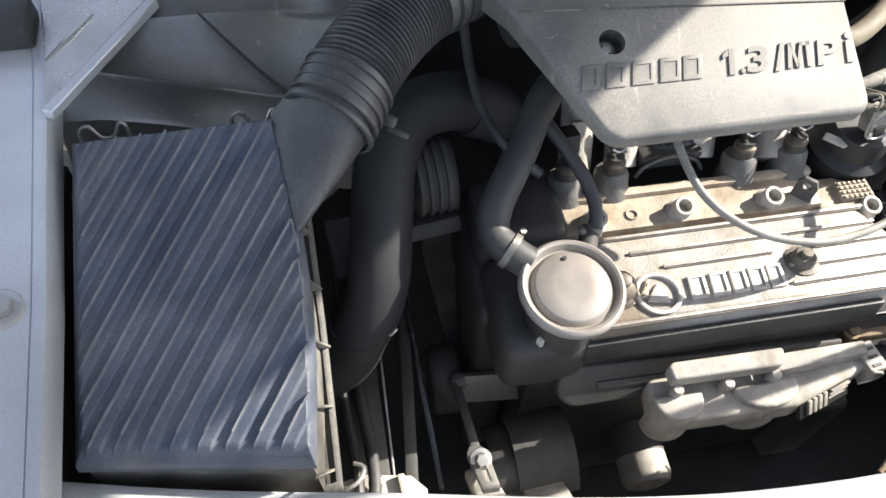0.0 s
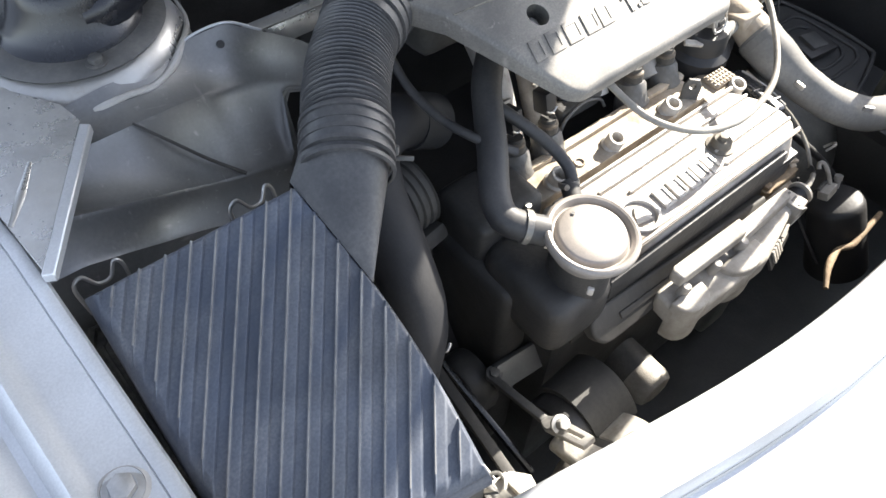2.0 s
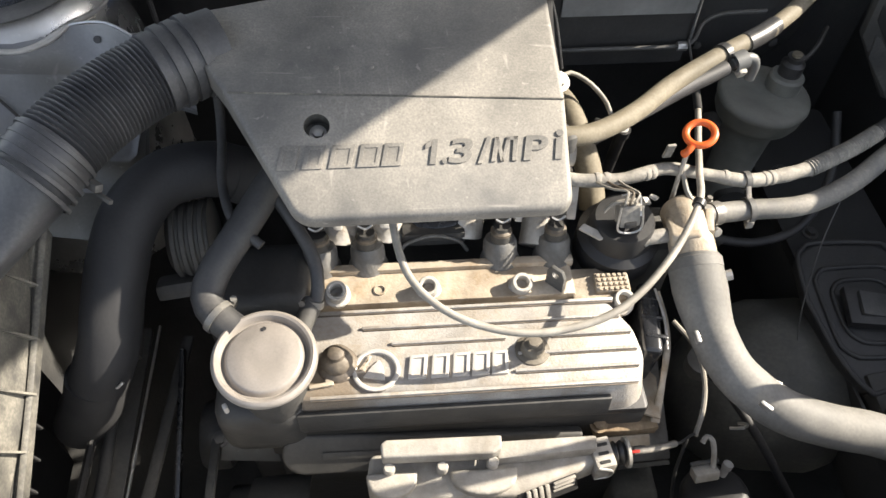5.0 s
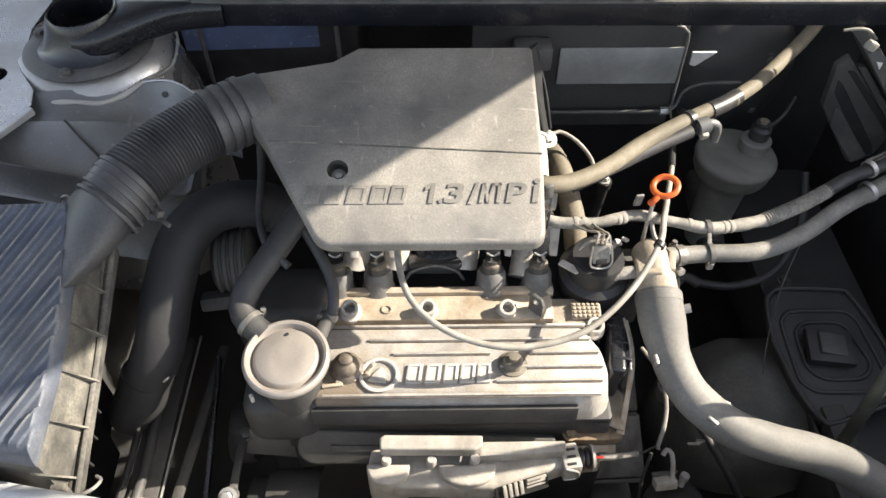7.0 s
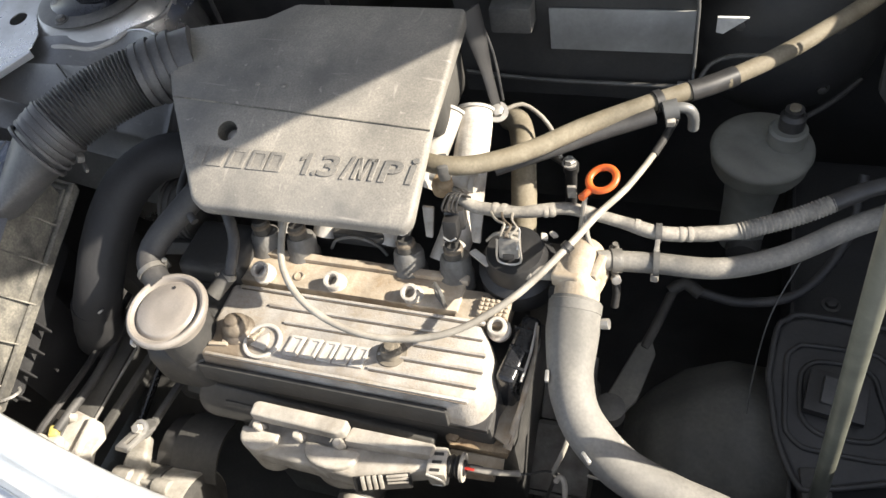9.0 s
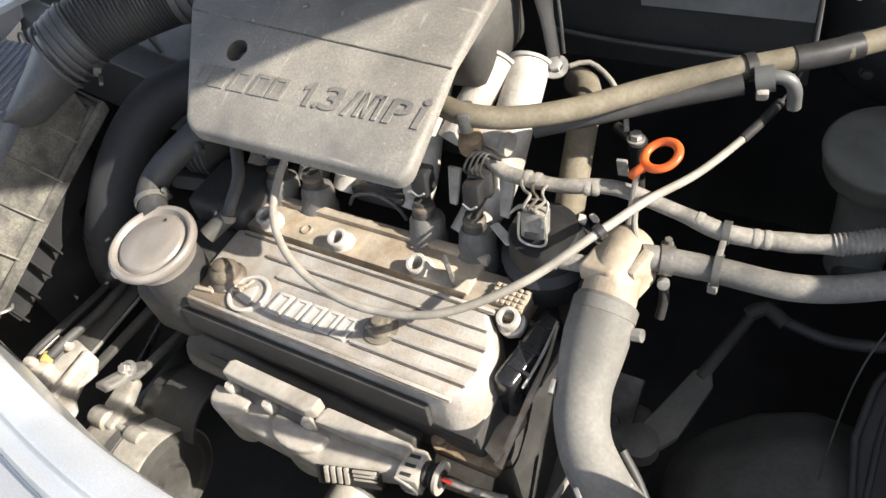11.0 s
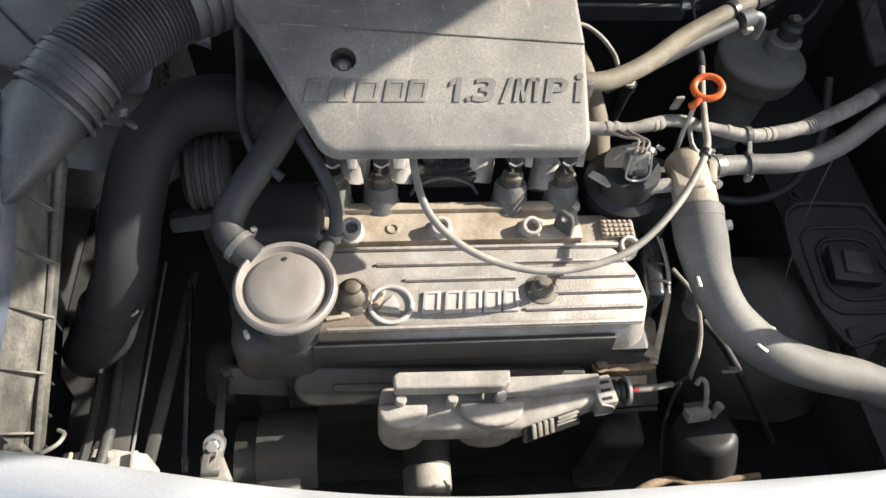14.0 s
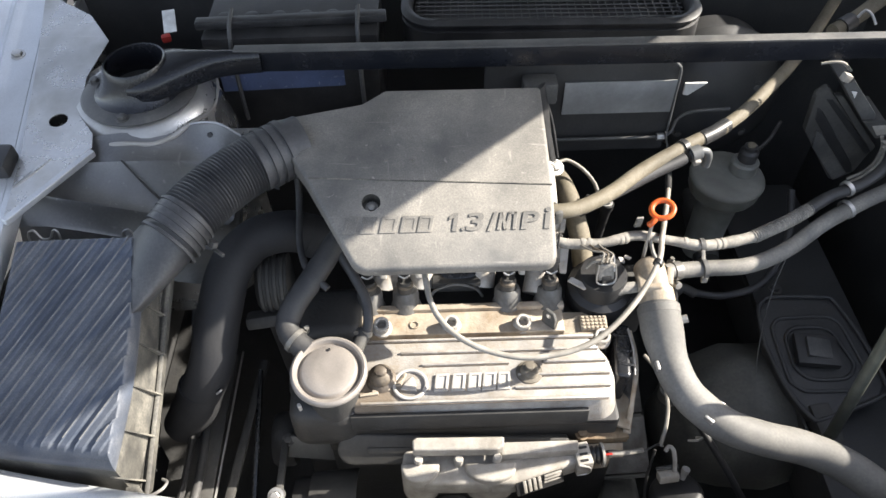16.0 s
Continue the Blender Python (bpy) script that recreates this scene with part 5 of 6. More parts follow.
part("emblem_shape", prism([(-0.010, -0.009), (0.010, -0.009), (0.006, 0.004), (0.001, 0.011), (-0.004, 0.004)], 0, 0.0028, pose(*em_at, 0, 0, -12), 0.0008), M_ALU, vc, "plain raised emblem shape")
for k in range(4):
    part("emblem_bar", box((0.009, 0.003, 0.003), (em_at[0] - 0.013 + 0.002 * k, em_at[1] + 0.004 + 0.0035 * (k - 1), em_at[2] + 0.002), (0, 0, 25 + 12 * k), 0.0008), M_ALUTAN, vc)
for x, w in ((0.2085, 0.0165), (0.2290, 0.0160), (0.2480, 0.0155), (0.2660, 0.0160), (0.2835, 0.0150)):
    part("name_bar", hollow_bar(w, 0.024, 0.0032, 0.0032, 0.003, pose(x, 0.2965, 0.7665)), M_ALU, vc, "plain raised bar")
bb = lathe([(0.019, 0), (0.018, 0.004), (0.0145, 0.007), (0.0145, 0.013), (0.012, 0.017), (0.008, 0.019), (0.0075, 0.023), (0.004, 0.025), (0, 0.0252)], (0.136, 0.304, 0.766), n=28)
part("cover_nut", bb, M_NUT, vc, "oily brown domed cover nut")
bb = lathe([(0.0165, 0), (0.0160, 0.002), (0.0115, 0.003), (0.0105, 0.009), (0.0088, 0.011), (0.0052, 0.0115), (0.0048, 0.016), (0, 0.0165)], (0.315, 0.308, 0.766), n=28)
part("cover_nut", bb, M_TANCAST, vc, "stained stepped cover nut")
part("grid_pad", box((0.034, 0.022, 0.006), (0.405, 0.379, 0.765), (0, 0, -2), 0.0012), M_ALUTAN, vc, "tan pad with a waffle pattern")
for i in range(6):
    for j in range(4):
        part("waffle_stud", box((0.0038, 0.0038, 0.002), (0.3915 + 0.0054 * i, 0.3708 + 0.0054 * j, 0.7688), (0, 0, -2), 0.0006, 1), M_ALUTAN, vc)
es = thing("end_casting", (0.44, 0.33, 0.70), "glossy black casting along the valve cover's end", "casting")
part("body", box((0.020, 0.080, 0.062), (0.4355, 0.345, 0.726), (0, 5, -9), 0.006, 3), M_GLOSS, es)
for k in range(3):
    part("rib", box((0.021, 0.004, 0.058), (0.4365, 0.322 + 0.022 * k, 0.7285), (0, 5, -9), 0.0015), M_GLOSS, es)
# Highlight along the glossy casting, laid on as a pale tube.
part("bright_edge", tube([(0.4475, 0.310, 0.750), (0.4510, 0.342, 0.755), (0.4500, 0.376, 0.756)], 0.0014, 8), M_RUNNER, es, "thin pale line for the edge's highlight")
rb = thing("lifting_bracket", (0.42, 0.27, 0.68), "rusty brown lifting bracket at the valve cover's end", "bracket")
foot = box((0.064, 0.018, 0.014), (0.408, 0.266, 0.684), (0, 0, 1), 0.003)
bmesh.ops.subdivide_edges(foot, edges=foot.edges[:], cuts=3, use_grid_fill=True)
for q in foot.verts:
    q.co += Vector([noise.noise(q.co * 160 + Vector((9 * k, 0, 0))) * 0.0022 for k in range(3)])
part("foot", foot, M_RUST, rb, "crumbling rusty foot")
part("tab", box((0.058, 0.003, 0.018), (0.406, 0.252, 0.668), (-50, 0, 1), 0.001), M_ALUTAN, rb, "stained tan tab")
part("stamped_web", prism([(0.418, 0.266), (0.440, 0.256), (0.447, 0.300), (0.442, 0.308), (0.430, 0.300)], -0.002, 0.002, pose(0, 0.006, 0.700, 0, 0, 0), 0.0008), M_ALUTAN, rb, "tan stamped web")
part("arm", tube([(0.438, 0.264, 0.690), (0.446, 0.292, 0.716), (0.452, 0.318, 0.738), (0.4545, 0.342, 0.749), (0.4525, 0.372, 0.758)], [0.005, 0.0030, 0.0030, 0.0020, 0.0012], 12, 0.004, flat=0.45, wobble=0.25), M_ALUTAN, rb, "twisted pale arm")
part("nut", bolt(bmesh.new(), (0.382, 0.265, 0.691), (0, -0.3, 1), 0.006, 0.007, 1.5), M_RUST, rb)
solid("head_bracket", box((0.045, 0.02, 0.022), (0.398, 0.258, 0.635), (0, 0, 4), 0.003), M_ALUTAN, "stained bracket below the valve cover", "bracket")

# ---- oil filler cap ----
cap = thing("oil_filler_cap", (0.08, 0.285, 0.77), "worn beige enamelled oil filler cap", "filler cap")
cw = (0.02, -0.09, 1)
part("skirt", lathe([(0.034, -0.024), (0.035, -0.017), (0.039, -0.010), (0.0435, -0.007)], (0.080, 0.286, 0.8195), cw, 56), M_CAP, cap)
part("top", lathe([(0.0435, -0.0075), (0.0445, -0.005), (0.0443, -0.0015), (0.0430, 0.0008), (0.0410, 0.0016), (0.0386, 0.0008), (0.0370, -0.0020), (0.0356, -0.0042), (0.0344, -0.0045), (0.0332, -0.0030), (0.0318, -0.0004), (0.0300, 0.0008), (0.015, 0.0012), (0, 0.0013)], (0.080, 0.286, 0.8195), cw, 64), M_CAP, cap, "round pressed top with a rim")
part("vent_hole", lathe([(0, 0.0), (0.0018, 0.0), (0.0018, 0.0006), (0, 0.0006)], (0.079, 0.311, 0.8235), cw, 12), M_BLACK, cap)
part("neck", lathe([(0.031, -0.06), (0.031, -0.03), (0.031, 0.012)], (0.080, 0.290, 0.785), (0, 0, 1), 40), M_GRIME, cap, "oily black neck")
part("hose_stub", lathe([(0.009, 0), (0.009, 0.03), (0.007, 0.031)], (0.105, 0.325, 0.795), (0.3, 0.6, 0.2), 18), M_CASE, cap, "dark hose stub")
part("tab", box((0.004, 0.006, 0.009), (0.047, 0.252, 0.797), (0, 0, 30), 0.0015), M_ALU, cap, "small pale tab")

# ---- intake side: flange, sockets, ports ----
fl = thing("intake_flange", (0.23, 0.39, 0.74), "stained tan cast intake flange with socket screws", "flange")
b = box((0.285, 0.036, 0.030), (0.225, 0.387, 0.7515), (0, 0, 0), 0.003)
part("plate", b, M_ALUTAN, fl)
part("top_lip", box((0.285, 0.010, 0.010), (0.228, 0.409, 0.767), bevel=0.003), M_ALUTAN, fl)
part("side_plate", box((0.055, 0.040, 0.030), (0.392, 0.381, 0.748), bevel=0.003), M_ALUTAN, fl)
part("boss", lathe([(0.0062, 0), (0.0062, 0.002), (0.0045, 0.002), (0.0045, 0)], (0.176, 0.384, 0.7662), n=24), M_ALUTAN, fl)
for x, y, z in ((0.135, 0.374, 0.785), (0.223, 0.377, 0.781), (0.314, 0.376, 0.780), (0.413, 0.358, 0.769)):
    wv = Vector((0.0, -0.30, 1)).normalized()
    o = Vector((x, y, z))
    bb = lathe([(0.0125, -0.020), (0.0125, -0.014), (0.0100, -0.012), (0.0100, -0.001), (0.0092, 0.0), (0.0068, 0.0), (0.0062, -0.001), (0.0062, -0.014), (0, -0.014)], o, wv, 26)
    part("socket_screw", bb, M_RUNNER, fl, "bright hollow socket screw")
tab = prism([(-0.010, 0), (0.010, 0), (0.010, 0.022), (0.006, 0.030), (-0.006, 0.030), (-0.010, 0.022)], -0.002, 0.002, None, 0.0008)
tab = cut(tab, lathe([(0, -0.01), (0.0042, -0.01), (0.0042, 0.01), (0, 0.01)], (0, 0.021, 0), n=18))
tab.transform(pose(0.347, 0.379, 0.764, 90, 0, -45))
part("lifting_tab", tab, M_IRON, fl, "upright lifting tab with a hole")

man = thing("intake_manifold", (0.24, 0.45, 0.75), "pale cast intake manifold runners under the cover", "manifold")
for x in (0.118, 0.165, 0.298, 0.352):
    part("port_stub", lathe([(0.021, -0.03), (0.020, -0.012), (0.0175, -0.006), (0.0170, 0.006), (0.0150, 0.011), (0.0105, 0.013), (0, 0.013)], (x, 0.424, 0.775), (0, 0.35, 1), 24), M_STUB, man, "grey port stub")
for i, x in enumerate((0.118, 0.165, 0.298, 0.352)):
    part("injector", lathe([(0.0085, -0.006), (0.0105, 0.0), (0.0105, 0.010), (0.0085, 0.012), (0.0085, 0.018), (0, 0.018)], (x, 0.424, 0.787), (0, 0.2, 1), 18), M_CASE, man, "dusty injector body")
    part("o_ring", lathe([(0.0085, 0), (0.0108, 0.002), (0.0108, 0.005), (0.0085, 0.007)], (x, 0.4255, 0.794), (0, 0.2, 1), 20), M_NUT, man)
    part("injector_plug", box((0.016, 0.020, 0.026), (x, 0.436, 0.822), (-14, 0, 4), 0.003), M_PLUG, man, "black injector plug")
    part("plug_clip", tube([(x - 0.007, 0.4245, 0.818), (x, 0.4235, 0.814), (x + 0.007, 0.4245, 0.818)], 0.0011, 6, 0.002), M_STEEL, man, "small wire clip")
for a, x in enumerate((0.140, 0.188, 0.270)):
    part("runner", tube([(x - 0.004, 0.448, 0.765), (x, 0.468, 0.790), (x + 0.003, 0.495, 0.835), (x + 0.004, 0.54, 0.880)], 0.0165, 18), M_RUNNER, man, "pale cast runner")
for pts, r in (([(0.338, 0.430, 0.765), (0.350, 0.478, 0.797), (0.351, 0.520, 0.832), (0.350, 0.556, 0.855), (0.348, 0.570, 0.862)], 0.0195),
               ([(0.300, 0.490, 0.822), (0.308, 0.510, 0.838), (0.317, 0.532, 0.857), (0.322, 0.548, 0.869), (0.323, 0.556, 0.873)], 0.0165)):
    part("runner", tube(pts, r, 22, wobble=0.02), M_RUNNER, man, "pale cast runner")
    part("gasket", lathe([(r - 0.002, -0.003), (r + 0.0022, -0.002), (r + 0.003, 0.001), (r - 0.002, 0.003)], pts[-1], Vector(pts[-1]) - Vector(pts[-2]), 22), M_SEALER, man, "ragged grey gasket")
part("web", tube([(0.196, 0.432, 0.762), (0.206, 0.434, 0.776), (0.232, 0.436, 0.783), (0.256, 0.434, 0.776), (0.266, 0.432, 0.762)], 0.0020, 10, 0.004), M_STUB, man, "grey arched casting web")
# Pale plates added in place of sunlit patches on the runners behind.
for x, w in ((0.136, 0.014), (0.184, 0.018), (0.318, 0.012), (0.372, 0.014)):
    part("fin", prism([(-w * 0.4, -0.018), (w * 0.25, -0.020), (w * 0.6, 0.016), (-w * 0.5, 0.018)], -0.006, 0.0, pose(x, 0.452, 0.806, 62, 0, 8), 0.002), M_RUNNER, man, "pale plate for a sunlit patch of runner")
part("plenum", box((0.26, 0.10, 0.07), (0.20, 0.565, 0.895), bevel=0.02, seg=3), M_CASE, man)
part("bridge", box((0.065, 0.02, 0.020), (0.232, 0.446, 0.775), bevel=0.006), M_GRIME, man)
part("round_plug", lathe([(0.030, 0), (0.030, 0.006), (0.024, 0.008), (0.012, 0.009), (0, 0.009)], (0.235, 0.47, 0.79), (0, -0.5, 1), 32), M_GLOSS, man)
solid("metal_pipe", tube([(0.365, 0.630, 0.80), (0.380, 0.618, 0.806), (0.392, 0.590, 0.805), (0.400, 0.555, 0.795), (0.407, 0.518, 0.777), (0.410, 0.49, 0.75)], 0.0145, 20), M_TAN, "tan metal coolant pipe behind the engine", "pipe")

# ---- manifold cover ----
mc_ = thing("manifold_cover", (0.22, 0.48, 0.88), "dusty grey plastic engine cover with raised lettering", "engine cover")
b = bmesh.new()
front_z = lambda x, y: 0.7605 - 0.0379 * x + 0.4225 * y
A, B, C, D = [(x, y, front_z(x, y)) for x, y in ((0.116, 0.358), (0.344, 0.364), (0.055, 0.466), (0.3465, 0.458))]
E_, F_, G_, L_ = (0.345, 0.602, 0.9735), (0.146, 0.612, 0.967), (0.118, 0.585, 0.967), (0.006, 0.558, 0.966)
L2 = (0.022, 0.520, 0.960)
v = {k: b.verts.new(p) for k, p in zip("ABCDEFGLM", (A, B, C, D, E_, F_, G_, L_, L2))}
b.faces.new([v[k] for k in "ABDC"])
b.faces.new([v[k] for k in "CDEFGLM"])
low = {}
for k, drop in zip("ACMLGFEB", (0.013, 0.022, 0.024, 0.024, 0.024, 0.024, 0.018, 0.013)):
    low[k] = b.verts.new(v[k].co + Vector((0, 0.003 if k in "AB" else 0, -drop)))
for p, q in ("BA", "AC", "CM", "ML", "LG", "GF", "FE"):
    b.faces.new((v[p], v[q], low[q], low[p]))
low["D"] = b.verts.new(v["D"].co + Vector((0, 0, -0.006)))
b.faces.new((v["E"], v["D"], low["D"], low["E"]))
b.faces.new((v["D"], v["B"], low["B"], low["D"]))
bmesh.ops.recalc_face_normals(b, faces=b.faces[:])
if b.faces[0].normal.z < 0:
    bmesh.ops.reverse_faces(b, faces=b.faces[:])
up = [e for e in b.edges if len(e.link_faces) == 2 and abs(e.verts[0].co.z - e.verts[1].co.z) > 0.01 and (e.verts[0].co.xy - e.verts[1].co.xy).length < 0.005 and max(e.verts[0].co.y, e.verts[1].co.y) < 0.40]
bmesh.ops.bevel(b, geom=up, offset=0.013, segments=4, profile=0.5, affect="EDGES", clamp_overlap=True)
keep = [e for e in b.edges if len(e.link_faces) == 2 and e.calc_face_angle(0) > radians(35)]
bmesh.ops.bevel(b, geom=keep, offset=0.005, segments=3, profile=0.5, affect="EDGES", clamp_overlap=True)
b.normal_update()
thicken(b, 0.0028)
n1 = (Vector(B) - Vector(A)).cross(Vector(C) - Vector(A)).normalized()
hole = Vector((0.133, 0.434, front_z(0.133, 0.434)))
b = cut(b, lathe([(0, -0.016), (0.0105, -0.016), (0.0115, 0.02), (0, 0.02)], hole, n1, 28))
part("shell", b, M_COVER, mc_)
part("screw_well", lathe([(0.0118, 0.0), (0.0118, -0.018), (0, -0.018), (0, -0.0165), (0.0108, -0.0165), (0.0108, 0.0)], hole - n1 * 0.0005, n1, 28), M_BASE, mc_, "dark screw recess")
part("recess_screw", bolt(bmesh.new(), hole - n1 * 0.016, n1, 0.005, 0.005, 1.5), M_STEEL, mc_, "recessed screw")
fold = tube([(x, y, front_z(x, y) + 0.0002) for x, y in ((0.060, 0.4625), (0.15, 0.4600), (0.25, 0.4575), (0.345, 0.4550))], 0.0009, 8, 0.02)
part("seam", fold, M_BASE, mc_, "dark seam along the fold")
for k in range(4):
    part("stud", lathe([(0, 0), (0.0028, 0), (0.0024, 0.0012), (0, 0.0015)], (0.090 + 0.030 * k, 0.487, 0.9555), n=12), M_COVER, mc_)
# the slanted front carries the lettering
face_x = (Vector(B) - Vector(A)).normalized()
face_y = n1.cross(face_x).normalized()
face = Matrix((( face_x.x, face_y.x, n1.x, A[0]), (face_x.y, face_y.y, n1.y, A[1]), (face_x.z, face_y.z, n1.z, A[2]), (0, 0, 0, 1)))
t = bmesh.new()
prism([(0.1135, 0.0655), (0.1075, 0.0612), (0.1068, 0.0568), (0.1125, 0.0595)], -0.0006, 0.0009, None, 0.0003, 1, bm=t)
for glyph, x0, x1, y0, y1 in (("1", 0.1098, 0.1190, 0.0432, 0.0655), (".", 0.1205, 0.1245, 0.0432, 0.0480), ("3", 0.1255, 0.1480, 0.0432, 0.0655), ("/", 0.1500, 0.1640, 0.0420, 0.0660), ("P", 0.1890, 0.2125, 0.0432, 0.0655), ("i", 0.2160, 0.2265, 0.0432, 0.0700)):
    g = lettering(glyph, 0.03, 0.0006, 0.16, 0.0006)
    lo = [min(q.co[i] for q in g.verts) for i in (0, 1)]
    hi = [max(q.co[i] for q in g.verts) for i in (0, 1)]
    for q in g.verts:
        q.co.x = x0 + (q.co.x - lo[0]) * (x1 - x0) / (hi[0] - lo[0])
        q.co.y = y0 + (q.co.y - lo[1]) * (y1 - y0) / (hi[1] - lo[1])
    merge(t, g)
for x0, x1, w in ((0.1635, 0.1690, 0.0042), (0.1712, 0.1690, 0.0034), (0.1712, 0.1790, 0.0034), (0.1812, 0.1848, 0.0042)):
    prism([(x0 - w / 2, 0.0432), (x0 + w / 2, 0.0432), (x1 + w / 2, 0.0655), (x1 - w / 2, 0.0655)], -0.0006, 0.0009, None, 0.0003, 1, bm=t)
prism([(0.1770, 0.0655), (0.1870, 0.0655), (0.1866, 0.0618), (0.1762, 0.0618)], -0.0006, 0.0009, None, 0.0003, 1, bm=t)
t.transform(face @ pose(0, 0, 0.0006))
part("lettering", t, M_COVER, mc_, "raised engine size lettering", 30)
for x, w in ((-0.006, 0.0150), (0.0150, 0.0165), (0.0380, 0.0190), (0.0610, 0.0180), (0.0800, 0.0165)):
    part("name_bar", hollow_bar(w, 0.0205, 0.0036, 0.0013, 0.0045, face @ pose(x, 0.0535, 0)), M_COVER, mc_, "plain raised bar")
part("rear_leg", tube([(0.344, 0.606, 0.967), (0.352, 0.600, 0.940), (0.361, 0.590, 0.900), (0.371, 0.577, 0.860)], [0.016, 0.012, 0.007, 0.006], 12, 0.006, flat=0.25), M_PLUG, mc_, "black flat leg")
part("leg_wire", tube([(0.350, 0.615, 0.960), (0.366, 0.604, 0.915), (0.376, 0.586, 0.866)], 0.0018, 8), M_BLACK, mc_)
part("leg_bolt", bolt(bmesh.new(), (0.371, 0.575, 0.858), (0.2, -0.4, 1), 0.007, 0.008, 1.8), M_STEEL, mc_, "bolt through the leg")

# ---- small hoses and cables ----
bh = thing("breather_hose", (0.04, 0.34, 0.80), "thick dusty black breather hose with a steel clamp", "hose")
part("hose", tube([(0.125, 0.478, 0.885), (0.090, 0.446, 0.871), (0.056, 0.397, 0.850), (0.033, 0.366, 0.833), (0.027, 0.346, 0.823), (0.036, 0.330, 0.819), (0.052, 0.318, 0.812)], 0.0145, 22, wobble=0.03), M_RUBBER, bh)
clamp_band((0.038, 0.3285, 0.8185), (0.75, -0.62, -0.25), 0.0146, 0.0060, bh)
th = thing("vent_hose", (0.11, 0.37, 0.80), "thin black rubber vent hose beside the filler cap", "hose")
part("hose", tube([(0.118, 0.345, 0.800), (0.122, 0.356, 0.815), (0.119, 0.380, 0.828), (0.104, 0.405, 0.846), (0.088, 0.428, 0.862), (0.085, 0.45, 0.87)], 0.0062, 14), M_RUBBER, th)
clamp_band((0.119, 0.3475, 0.804), (0.2, 0.5, 0.8), 0.0064, 0.007, th)
solid("thin_hose", tube([(0.030, 0.545, 0.925), (0.033, 0.520, 0.890), (0.034, 0.490, 0.868), (0.037, 0.448, 0.860), (0.050, 0.406, 0.857), (0.075, 0.384, 0.845)], 0.0045, 12), M_RUBBER, "thin grey-black vacuum hose under the duct", "hose")

cable = thing("throttle_cable", (0.32, 0.30, 0.80), "pale throttle cable looping over the valve cover", "cable")
part("sheath", tube([(0.196, 0.420, 0.875), (0.192, 0.388, 0.866), (0.203, 0.343, 0.848), (0.232, 0.314, 0.834), (0.275, 0.299, 0.822), (0.325, 0.297, 0.816), (0.385, 0.312, 0.820), (0.437, 0.353, 0.831), (0.478, 0.408, 0.845), (0.498, 0.463, 0.833), (0.520, 0.523, 0.813), (0.542, 0.590, 0.802), (0.556, 0.645, 0.795)], 0.0036, 14, 0.006), M_PALE, cable)
part("tie", lathe([(0.0040, -0.003), (0.0062, -0.003), (0.0062, 0.003), (0.0040, 0.003)], (0.479, 0.4095, 0.8455), (0.5, 0.8, 0.2), 14), M_BLACK, cable, "black cable tie")
part("upper_wire", tube([(0.555, 0.640, 0.795), (0.560, 0.665, 0.794), (0.564, 0.69, 0.795), (0.566, 0.715, 0.80)], 0.0016, 8), M_IRON, cable)
part("sleeve", tube([(0.540, 0.583, 0.803), (0.549, 0.617, 0.798), (0.557, 0.650, 0.795)], 0.0046, 12), M_BLACK, cable, "black end sleeve")

dip = thing("dipstick", (0.495, 0.47, 0.70), "oil dipstick with an orange ring handle", "dipstick")
b = bmesh.new()
R, rr, nn, mm = 0.0138, 0.0038, 36, 14
rows = [[b.verts.new(((R + rr * math.cos(2 * math.pi * j / mm)) * math.cos(2 * math.pi * i / nn), (R + rr * math.cos(2 * math.pi * j / mm)) * math.sin(2 * math.pi * i / nn), rr * 0.8 * math.sin(2 * math.pi * j / mm))) for j in range(mm)] for i in range(nn)]
for i in range(nn):
    for j in range(mm):
        b.faces.new((rows[i][j], rows[(i + 1) % nn][j], rows[(i + 1) % nn][(j + 1) % mm], rows[i][(j + 1) % mm]))
b.transform(pose(0.4995, 0.489, 0.858, 10, -14, 0))
ring = part("ring", b, M_ORANGE, dip, "orange plastic ring")
part("tail", tube([(0.489, 0.477, 0.853), (0.484, 0.473, 0.850), (0.482, 0.474, 0.846)], [0.0042, 0.0036, 0.0045], 12, 0.002), M_ORANGE, dip, "faded orange tail")
part("stick", tube([(0.485, 0.474, 0.848), (0.482, 0.468, 0.82), (0.478, 0.455, 0.76), (0.472, 0.44, 0.66)], 0.0025, 8), M_STEEL, dip)

# ---- thermostat housing and coolant hoses ----
ths = thing("thermostat_housing", (0.485, 0.42, 0.74), "dusty cast thermostat housing", "thermostat housing")
part("body", tube([(0.488, 0.392, 0.779), (0.4875, 0.404, 0.785), (0.487, 0.418, 0.789), (0.487, 0.436, 0.790), (0.487, 0.450, 0.788)], [0.0228, 0.0226, 0.0222, 0.0215, 0.0205], 30, 0.004, wobble=0.03), M_ALUTAN, ths, "rounded cast outlet")
part("shoulder", prism([(-0.024, -0.014), (0.004, -0.020), (0.020, 0.010), (0.016, 0.024), (-0.020, 0.018)], -0.016, 0.0, pose(0.484, 0.418, 0.806, -14, -6, 4), 0.004, 3), M_ALUTAN, ths, "flat dusty shoulder")
part("flange", prism([(-0.017, -0.016), (0.010, -0.018), (0.017, 0.0), (0.010, 0.018), (-0.017, 0.016)], -0.004, 0.004, axis((0.507, 0.424, 0.790), (1, -0.25, 0.1)), 0.0015, 2), M_ALUTAN, ths, "cast side flange")
part("stub", lathe([(0.0075, 0), (0.0075, 0.035), (0.009, 0.036), (0.009, 0.042), (0, 0.042)], (0.475, 0.416, 0.793), (-1, -0.15, 0.05), 16), M_TAPE, ths)
